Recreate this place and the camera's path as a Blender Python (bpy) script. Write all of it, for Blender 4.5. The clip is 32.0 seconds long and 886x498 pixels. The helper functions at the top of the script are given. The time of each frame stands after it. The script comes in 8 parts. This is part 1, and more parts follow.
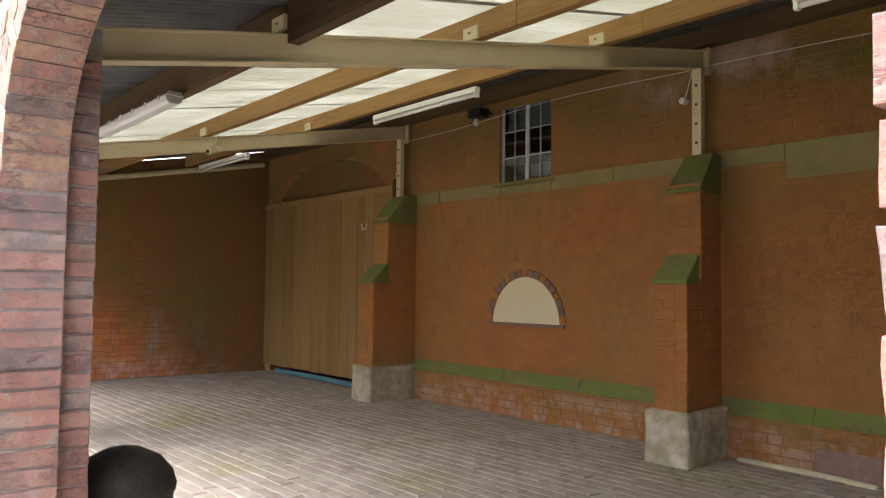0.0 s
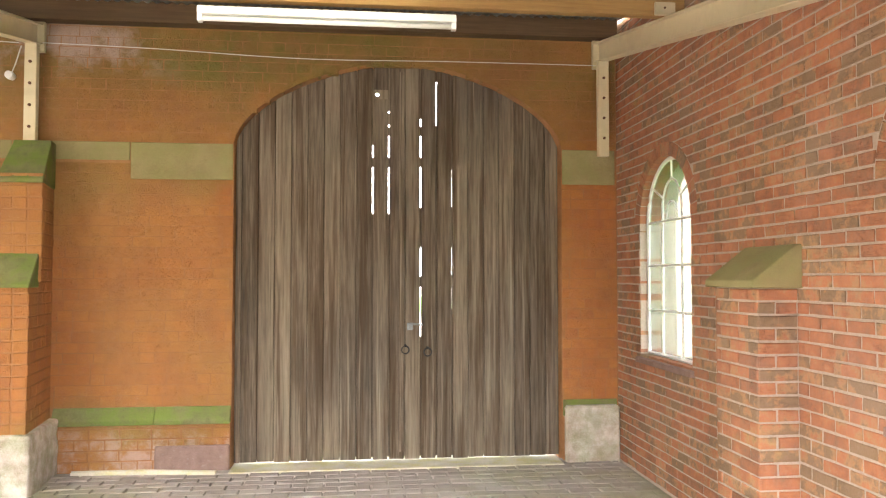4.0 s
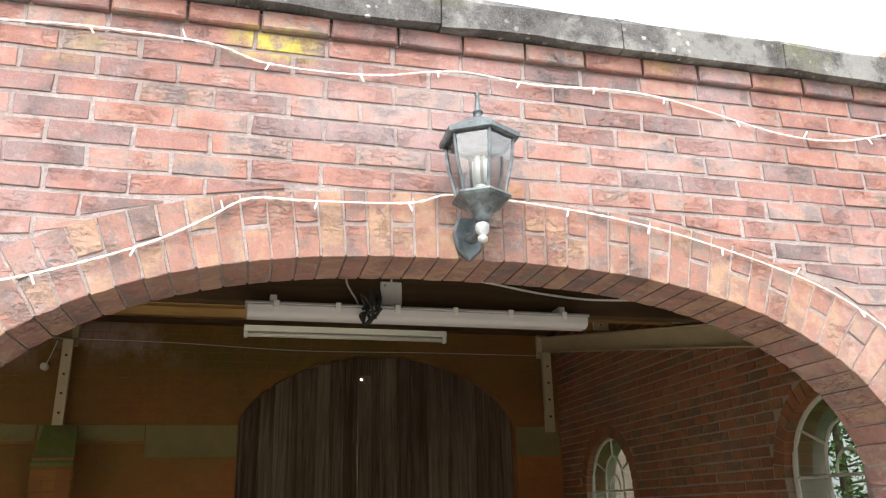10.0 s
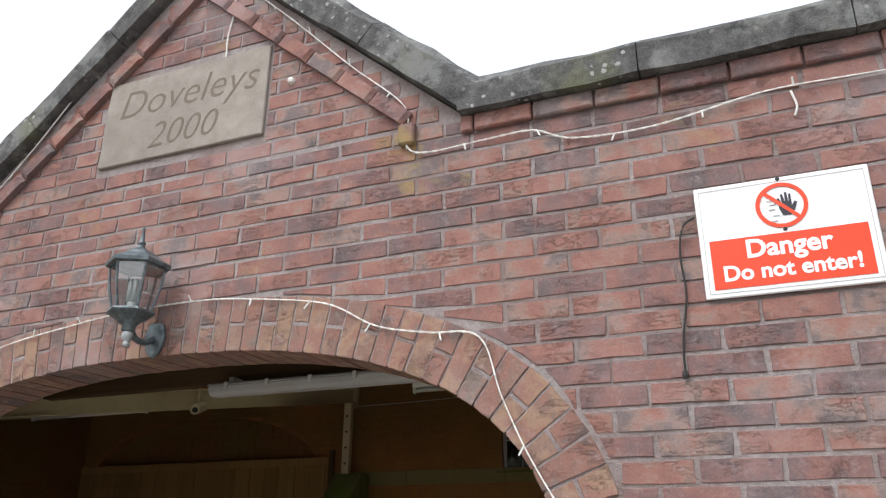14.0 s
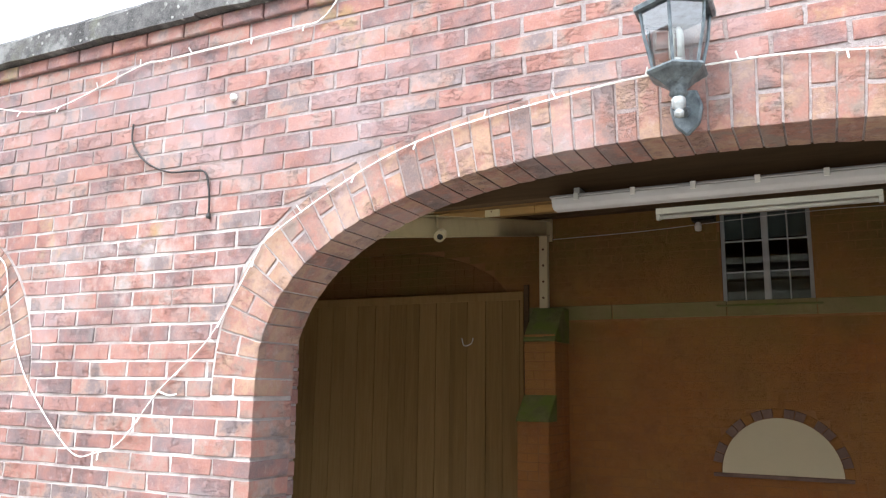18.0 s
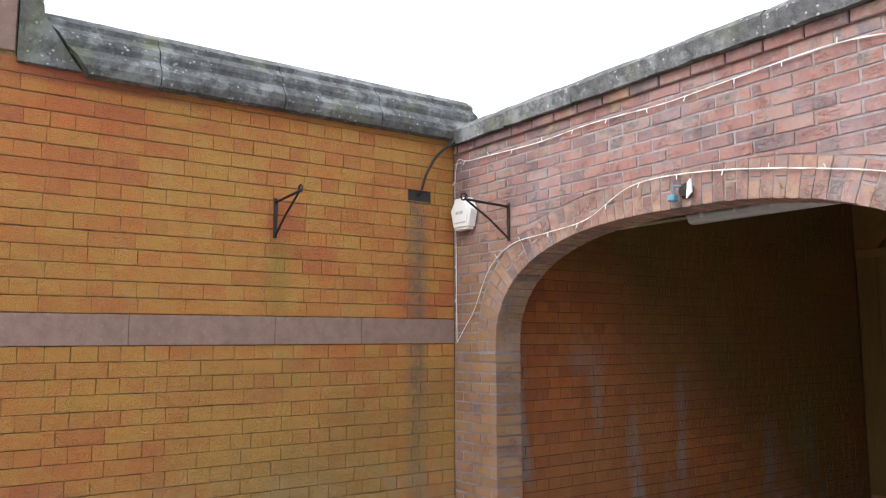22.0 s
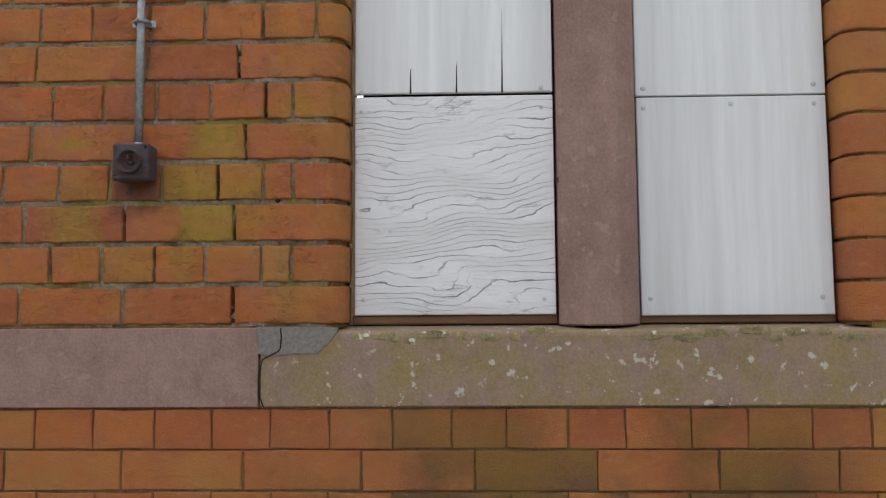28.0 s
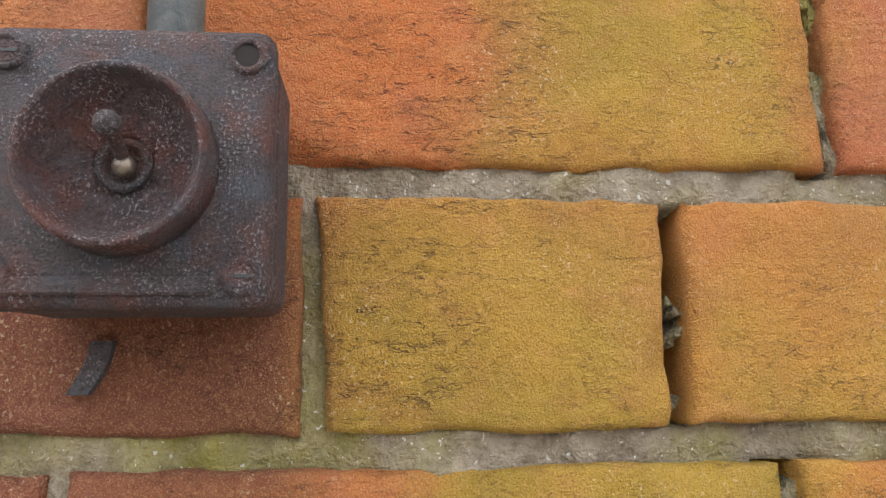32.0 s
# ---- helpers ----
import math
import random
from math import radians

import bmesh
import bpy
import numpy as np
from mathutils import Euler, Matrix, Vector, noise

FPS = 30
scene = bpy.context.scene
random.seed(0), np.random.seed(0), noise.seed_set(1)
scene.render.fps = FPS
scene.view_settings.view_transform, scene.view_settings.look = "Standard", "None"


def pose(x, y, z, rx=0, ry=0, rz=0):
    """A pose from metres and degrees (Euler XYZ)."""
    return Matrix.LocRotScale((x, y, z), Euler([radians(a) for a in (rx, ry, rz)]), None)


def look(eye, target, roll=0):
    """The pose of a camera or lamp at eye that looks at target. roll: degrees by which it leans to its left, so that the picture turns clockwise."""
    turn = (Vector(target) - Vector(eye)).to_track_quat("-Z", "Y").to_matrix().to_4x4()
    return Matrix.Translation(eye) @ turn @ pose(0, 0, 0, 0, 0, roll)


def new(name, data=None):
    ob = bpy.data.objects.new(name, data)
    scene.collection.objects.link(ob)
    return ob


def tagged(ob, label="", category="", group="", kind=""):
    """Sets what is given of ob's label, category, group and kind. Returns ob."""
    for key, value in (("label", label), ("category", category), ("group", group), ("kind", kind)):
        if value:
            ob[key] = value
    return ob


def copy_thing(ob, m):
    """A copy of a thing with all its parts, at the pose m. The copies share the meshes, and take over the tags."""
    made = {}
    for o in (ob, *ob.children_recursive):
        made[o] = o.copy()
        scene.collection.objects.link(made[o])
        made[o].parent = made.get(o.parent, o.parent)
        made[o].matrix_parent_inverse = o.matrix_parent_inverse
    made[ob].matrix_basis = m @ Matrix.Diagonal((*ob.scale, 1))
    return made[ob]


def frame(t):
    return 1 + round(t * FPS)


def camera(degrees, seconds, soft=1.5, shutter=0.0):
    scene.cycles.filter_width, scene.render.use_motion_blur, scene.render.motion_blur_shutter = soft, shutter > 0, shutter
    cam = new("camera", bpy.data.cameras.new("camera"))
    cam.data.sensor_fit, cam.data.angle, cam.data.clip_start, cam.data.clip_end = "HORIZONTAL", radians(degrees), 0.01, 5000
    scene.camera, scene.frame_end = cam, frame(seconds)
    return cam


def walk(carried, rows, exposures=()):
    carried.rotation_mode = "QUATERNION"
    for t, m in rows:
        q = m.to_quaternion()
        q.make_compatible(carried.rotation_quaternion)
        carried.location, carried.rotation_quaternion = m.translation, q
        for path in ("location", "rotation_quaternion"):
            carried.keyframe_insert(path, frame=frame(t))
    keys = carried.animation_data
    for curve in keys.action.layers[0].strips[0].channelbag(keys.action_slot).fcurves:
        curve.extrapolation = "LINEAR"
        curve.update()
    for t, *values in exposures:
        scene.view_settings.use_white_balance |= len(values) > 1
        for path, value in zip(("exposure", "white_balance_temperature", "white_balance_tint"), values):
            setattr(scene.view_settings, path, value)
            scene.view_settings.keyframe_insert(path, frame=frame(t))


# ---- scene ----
cam = camera(59.53, 32.0, soft=1.2)
PATH = [
    (0, (12.0654, -0.5133, 1.3955), (10.5313, 0.7657, 1.4985), 0.65),
    (0.5, (11.9504, -0.6624, 1.4383), (10.7471, 0.9307, 1.5574), 0.11),
    (1, (11.8646, -0.5710, 1.4819), (10.8434, 1.1463, 1.5729), 0.40),
    (1.5, (11.73, -0.582, 1.528), (10.871, 1.221, 1.634), 0.1),
    (2, (11.57, -0.573, 1.519), (10.957, 1.323, 1.692), 0.1),
    (2.5, (11.411, -0.684, 1.573), (11.108, 1.286, 1.74), -0.2),
    (3, (11.223, -0.714, 1.546), (11.081, 1.277, 1.673), -0.1),
    (3.5, (11.02, -0.731, 1.54), (11.113, 1.265, 1.624), -0.1),
    (4, (10.846, -0.783, 1.532), (11.065, 1.204, 1.605), 0.0),
    (4.5, (10.737, -0.912, 1.563), (11.119, 1.047, 1.694), -0.1),
    (6.5, (10.368, -1.549, 1.699), (10.927, 0.358, 1.928), -0.7),
    (7, (10.476, -1.691, 1.693), (10.961, 0.223, 2.014), -1.2),
    (7.5, (10.44, -1.829, 1.7), (10.934, 0.071, 2.079), -0.7),
    (8, (10.376, -1.952, 1.743), (10.823, -0.051, 2.173), -0.8),
    (8.5, (10.24, -2.03, 1.77), (10.776, -0.166, 2.256), -1.0),
    (9, (10.121, -2.088, 1.806), (10.674, -0.242, 2.342), -3.5),
    (9.5, (10.045, -2.056, 1.807), (10.582, -0.221, 2.394), -2.0),
    (10, (9.902, -1.98, 1.798), (10.371, -0.146, 2.443), -1.3),
    (10.5, (9.757, -1.928, 1.779), (10.057, -0.065, 2.44), -3.6),
    (11, (9.591, -1.955, 1.772), (9.633, -0.053, 2.388), -0.2),
    (11.5, (9.379, -2.045, 1.769), (9.299, -0.142, 2.38), 0.1),
    (12, (9.162, -2.105, 1.772), (8.847, -0.209, 2.324), 0.2),
    (12.5, (8.914, -2.114, 1.741), (8.462, -0.23, 2.237), 1.1),
    (13, (8.676, -2.083, 1.749), (8.117, -0.205, 2.153), -0.1),
    (13.5, (8.479, -2.119, 1.773), (7.796, -0.306, 2.271), 1.1),
    (14, (8.235, -2.136, 1.823), (7.519, -0.415, 2.549), 0.4),
    (14.5, (8.048, -2.094, 1.824), (7.252, -0.454, 2.647), 0.6),
    (16.5, (7.305, -2.118, 1.789), (6.433, -0.374, 2.236), 0.0),
    (17, (7.046, -2.074, 1.754), (6.131, -0.339, 2.142), 0.0),
    (17.5, (6.817, -2.09, 1.741), (5.876, -0.365, 2.111), 0.9),
    (18, (6.533, -2.154, 1.759), (5.66, -0.39, 2.113), 0.8),
    (18.5, (6.286, -2.166, 1.712), (5.409, -0.39, 1.985), 1.5),
    (19, (5.971, -2.244, 1.723), (5.138, -0.448, 2.006), 0.8),
    (19.5, (5.739, -2.332, 1.727), (4.836, -0.567, 1.99), 3.4),
    (20, (5.46, -2.458, 1.727), (4.525, -0.717, 2.034), 2.0),
    (20.5, (5.203, -2.512, 1.704), (4.194, -0.804, 1.961), 1.8),
    (21, (4.937, -2.647, 1.824), (3.688, -1.101, 2.048), -0.4),
    (21.5, (4.709, -2.887, 1.803), (3.282, -1.515, 2.089), 1.9),
    (22, (4.477, -3.239, 1.799), (2.851, -2.097, 2.032), -0.2),
    (22.5, (4.281, -3.383, 1.769), (2.533, -2.436, 1.987), 0.4),
    (23, (4.138, -3.485, 1.806), (2.241, -2.876, 1.981), 0.4),
    (23.5, (3.965, -3.785, 1.793), (2.06, -3.21, 1.998), 0.3),
    (24, (3.726, -4.1, 1.74), (1.819, -3.542, 1.967), -0.7),
    (24.5, (3.404, -4.328, 1.727), (1.452, -3.951, 1.948), -0.6),
    (25, (3.175, -4.526, 1.733), (1.195, -4.37, 1.968), -0.0),
    (25.5, (2.954, -4.829, 1.814), (0.969, -4.735, 2.044), 0.1),
    (26, (2.698, -5.18, 1.85), (0.705, -5.169, 2.009), -0.1),
    (26.5, (2.413, -5.518, 1.794), (0.423, -5.541, 1.996), -0.1),
    (28.5, (1.3543, -6.4884, 2.0356), (-0.6385, -6.5609, 2.1879), -0.47),
    (29, (1.0528, -6.6292, 2.0718), (-0.9364, -6.7294, 2.2530), -0.40),
    (29.5, (0.8607, -6.7571, 2.1399), (-1.1339, -6.7931, 2.3224), -0.41),
    (30, (0.6157, -6.8439, 2.1781), (-1.3733, -6.9018, 2.3797), -0.01),
    (30.5, (0.4692, -6.9211, 2.2211), (-1.5246, -6.8525, 2.4360), -0.02),
    (31, (0.3526, -6.9604, 2.2251), (-1.6129, -6.7821, 2.5492), 0.06),
    (31.5, (0.2682, -6.9578, 2.2329), (-1.6919, -6.7500, 2.5741), -0.46),
    (32, (0.2589, -6.9512, 2.2366), (-1.7090, -6.7998, 2.5601), -0.58),
]

EXPOSURES = [(0, 3.42, 6500, 10), (1, 4.45, 6500, 10), (2, 4.9, 6500, 10), (3, 5.2, 6500, 10), (4, 5.35, 6500, 10), (4.5, 5.35, 6500, 10), (6.5, 4.8, 6500, 10), (7, 4.4, 6500, 10),
             (7.5, 3.95, 6590, 10), (8, 3.33, 6680, 10), (9, 2.84, 6850, 10), (10, 2.5, 6850, 10), (11, 2.28, 6750, 10), (12, 1.57, 6550, 10), (13, 1.17, 6480, 10), (14.5, 1.42, 6380, 10),
             (16.5, 2.05, 6260, 10), (17, 2.2, 6230, 10), (17.5, 2.4, 6220, 10), (18, 2.55, 6200, 10), (18.5, 2.42, 6190, 10), (19, 2.28, 6180, 10), (20, 1.83, 6150, 10), (21, 1.85, 6200, 10),
             (22, 1.95, 6250, 10), (23, 2, 6350, 10), (24, 1.85, 6450, 10), (25, 1.6, 6460, 10), (26, 1.45, 6460, 10), (28.5, 1.65, 6480, 10), (30, 2.2, 6490, 10), (31, 2.75, 6490, 10),
             (32, 2.95, 6500, 10)]
walk(cam, [(t, look(eye, target, roll)) for t, eye, target, roll in PATH], EXPOSURES)

# ---- world and light: an overcast day ----
SUN_EL, SUN_AZ = 52.0, 200.0
world = bpy.data.worlds.new("overcast_sky")
scene.world = world
world.use_nodes = True
wn = world.node_tree
wn.nodes.clear()
sky = wn.nodes.new("ShaderNodeTexSky")
sky.sky_type = "NISHITA"
sky.sun_disc = False
sky.sun_elevation, sky.sun_rotation = radians(SUN_EL), radians(SUN_AZ)
sky.air_density, sky.dust_density, sky.ozone_density = 1.0, 6.0, 1.0
hsv = wn.nodes.new("ShaderNodeHueSaturation")
hsv.inputs["Saturation"].default_value = 0.5
veil = wn.nodes.new("ShaderNodeMix")     # an even cloud cover over the clear sky
veil.data_type = "RGBA"
veil.inputs[0].default_value = 0.75
veil.inputs[7].default_value = (3.0, 3.1, 3.25, 1.0)
hsv.inputs["Value"].default_value = 1.3
bgn = wn.nodes.new("ShaderNodeBackground")
bgn.inputs["Strength"].default_value = 0.15
wout = wn.nodes.new("ShaderNodeOutputWorld")
wn.links.new(sky.outputs[0], hsv.inputs["Color"])
wn.links.new(hsv.outputs[0], veil.inputs[6])
wn.links.new(veil.outputs[2], bgn.inputs["Color"])
wn.links.new(bgn.outputs[0], wout.inputs["Surface"])
sun_data = bpy.data.lights.new("sun", "SUN")
sun_data.energy, sun_data.angle, sun_data.color = 0.5, radians(50), (0.97, 0.98, 1.0)
sun = new("sun", sun_data)
sd = Vector((math.sin(radians(SUN_AZ)) * math.cos(radians(SUN_EL)), math.cos(radians(SUN_AZ)) * math.cos(radians(SUN_EL)), math.sin(radians(SUN_EL))))
sun.matrix_world = look(sd * 40, (0, 0, 0))

# ---- material helpers ----


class Nodes:
    """A short way to wire node materials."""

    def __init__(self, name):
        self.mat = bpy.data.materials.new(name)
        self.mat.use_nodes = True
        self.t = self.mat.node_tree
        self.t.nodes.clear()
        self.out = self.t.nodes.new("ShaderNodeOutputMaterial")

    def put(self, sock, v):
        if isinstance(v, bpy.types.NodeSocket):
            self.t.links.new(v, sock)
        elif isinstance(v, (tuple, list)) and len(v) == 3 and sock.type == "RGBA":
            sock.default_value = (*v, 1)
        else:
            sock.default_value = v

    def node(self, kind, **ins):
        n = self.t.nodes.new(kind)
        for k, v in ins.items():
            self.put(n.inputs[k.replace("_", " ")], v)
        return n

    def pos(self, scale=(1, 1, 1), obj=False):
        src = self.t.nodes.new("ShaderNodeTexCoord").outputs["Object"] if obj else self.t.nodes.new("ShaderNodeNewGeometry").outputs["Position"]
        m = self.node("ShaderNodeMapping", Vector=src, Scale=scale)
        return m.outputs[0]

    def noise(self, vec, scale, detail=4.0, rough=0.55, colour=False):
        n = self.node("ShaderNodeTexNoise", Vector=vec, Scale=scale, Detail=detail, Roughness=rough)
        return n.outputs["Color" if colour else "Fac"]

    def ramp(self, fac, stops):
        n = self.node("ShaderNodeValToRGB", Fac=fac)
        e = n.color_ramp.elements
        while len(e) > 1:
            e.remove(e[-1])
        e[0].position, e[0].color = stops[0][0], self.rgba(stops[0][1])
        for p, c in stops[1:]:
            x = e.new(p)
            x.color = self.rgba(c)
        return n.outputs[0]

    @staticmethod
    def rgba(c):
        return (c, c, c, 1) if isinstance(c, (int, float)) else (*c, 1)

    def mix(self, fac, a, b, mode="MIX"):
        n = self.t.nodes.new("ShaderNodeMix")
        n.data_type, n.blend_type = "RGBA", mode
        self.put(n.inputs[0], fac)
        self.put(n.inputs[6], a)
        self.put(n.inputs[7], b)
        return n.outputs[2]

    def math(self, op, a, b=0.0, c=None):
        n = self.t.nodes.new("ShaderNodeMath")
        n.operation = op
        self.put(n.inputs[0], a)
        self.put(n.inputs[1], b)
        if c is not None:
            self.put(n.inputs[2], c)
        return n.outputs[0]

    def random(self):
        a = self.t.nodes.new("ShaderNodeObjectInfo").outputs["Random"]
        b = self.t.nodes.new("ShaderNodeNewGeometry").outputs["Random Per Island"]
        return self.math("FRACT", self.math("ADD", a, b))

    def bump(self, height, strength=0.3, dist=0.01):
        return self.node("ShaderNodeBump", Height=height, Strength=strength, Distance=dist).outputs[0]

    def xyz(self):
        n = self.t.nodes.new("ShaderNodeSeparateXYZ")
        self.t.links.new(self.t.nodes.new("ShaderNodeNewGeometry").outputs["Position"], n.inputs[0])
        return n.outputs

    def band(self, v, lo, hi, soft):
        """1 between lo and hi, with soft edges."""
        a = self.node("ShaderNodeMapRange", Value=v, From_Min=lo - soft, From_Max=lo + soft)
        b = self.node("ShaderNodeMapRange", Value=v, From_Min=hi - soft, From_Max=hi + soft, To_Min=1.0, To_Max=0.0)
        return self.math("MULTIPLY", a.outputs[0], b.outputs[0])

    def done(self, colour, rough=0.8, normal=None, metal=0.0, spec=0.3, **more):
        b = self.node("ShaderNodeBsdfPrincipled", Base_Color=colour, Roughness=rough, Metallic=metal)
        b.inputs["Specular IOR Level"].default_value = spec
        for k, v in more.items():
            self.put(b.inputs[k.replace("_", " ")], v)
        if normal is not None:
            self.t.links.new(normal, b.inputs["Normal"])
        self.t.links.new(b.outputs[0], self.out.inputs["Surface"])
        return self.mat


def brick_red(name="red_facing_brick", warm=False, buff=False):
    """Multi-coloured modern facing brick: each brick drifts from orange-red to grey, with creases and a pale film."""
    n = Nodes(name)
    r = n.random()
    p = n.pos()
    drift = n.noise(p, 10.0, 5.0, 0.6)
    v = n.math("ADD", n.math("MULTIPLY", r, 0.72), n.math("MULTIPLY", n.math("SUBTRACT", drift, 0.5), 1.5))
    v = n.math("ADD", v, 0.36 if warm else 0.20)
    base = n.ramp(v, [(0.0, (0.115, 0.102, 0.11)), (0.16, (0.15, 0.112, 0.116)), (0.34, (0.20, 0.119, 0.117)), (0.52, (0.245, 0.126, 0.111)),
                      (0.70, (0.295, 0.147, 0.122)), (0.86, (0.275, 0.195, 0.17)), (1.0, (0.16, 0.135, 0.14))])
    if buff:
        base = n.ramp(v, [(0.0, (0.12, 0.10, 0.102)), (0.2, (0.165, 0.118, 0.11)), (0.36, (0.27, 0.138, 0.112)), (0.5, (0.215, 0.14, 0.12)), (0.66, (0.32, 0.215, 0.15)), (0.82, (0.27, 0.14, 0.115)), (1.0, (0.20, 0.16, 0.14))])
    if warm:
        base = n.mix(1.0, base, (1.45, 1.13, 0.62), "MULTIPLY")
    grain = n.noise(p, 150.0, 5.0, 0.7)
    base = n.mix(n.ramp(grain, [(0.4, 0.0), (0.78, 0.35)]), base, (0.40, 0.27, 0.21))
    crease = n.noise(n.pos((1.0, 1.0, 3.5)), 17.0, 6.0, 0.75)
    lines = n.ramp(n.math("ABSOLUTE", n.math("SUBTRACT", crease, 0.52)), [(0.0, 0.0), (0.02, 1.0)])
    where = n.ramp(n.noise(p, 6.0, 3.0), [(0.5, 1.0), (0.6, 0.0)])
    creases = n.math("MAXIMUM", lines, where)
    base = n.mix(n.math("MULTIPLY", n.math("SUBTRACT", 1.0, creases), 0.45), base, (0.07, 0.05, 0.045))
    film = n.noise(p, 26.0, 6.0, 0.7)
    base = n.mix(n.ramp(film, [(0.54, 0.0), (0.74, 0.12 if warm else 0.45)]), base, (0.42, 0.365, 0.37))
    x, y, z = n.xyz()
    salts = n.math("MULTIPLY", n.band(x, 3.75, 4.6, 0.35), n.band(z, 1.95, 2.5, 0.2))
    salts = n.math("MULTIPLY", salts, n.ramp(n.noise(p, 9.0, 5.0, 0.65), [(0.45, 0.0), (0.65, 0.5)]))
    base = n.mix(salts, base, (0.50, 0.475, 0.46))
    pale = n.noise(p, 1.3, 5.0, 0.6)
    base = n.mix(n.ramp(pale, [(0.5, 0.0), (0.75, 0.1 if warm else 0.45)]), base, (0.42, 0.375, 0.40))
    lich = n.noise(p, 2.3, 6.0, 0.65)
    high = n.math("MULTIPLY", n.band(z, 2.92, 3.3, 0.12), 0.07)
    corner = n.math("MULTIPLY", n.math("MULTIPLY", n.band(x, -0.5, 0.62, 0.2), n.band(z, -0.1, 2.5, 0.5)), n.ramp(n.noise(p, 7.0, 4.0, 0.6), [(0.35, 0.1), (0.6, 0.75)]))
    base = n.mix(corner, base, (0.33, 0.185, 0.06))
    base = n.mix(n.ramp(n.math("ADD", lich, high), [(0.64, 0.0), (0.74, 0.5)]), base, (0.40, 0.32, 0.09))
    spot = n.math("MULTIPLY", n.math("MULTIPLY", n.band(x, 9.82, 10.02, 0.05), n.band(z, 3.045, 3.13, 0.02)), n.ramp(n.noise(p, 22.0, 5.0, 0.65), [(0.4, 0.1), (0.55, 0.9)]))
    base = n.mix(spot, base, (0.46, 0.40, 0.09))
    h = n.math("ADD", n.math("ADD", n.math("MULTIPLY", grain, 0.4), n.math("MULTIPLY", creases, 0.9)), n.math("ADD", n.noise(p, 45.0, 5.0, 0.65), n.math("MULTIPLY", drift, 0.8)))
    return n.done(base, 0.88, n.bump(h, 0.7, 0.006), spec=0.2)


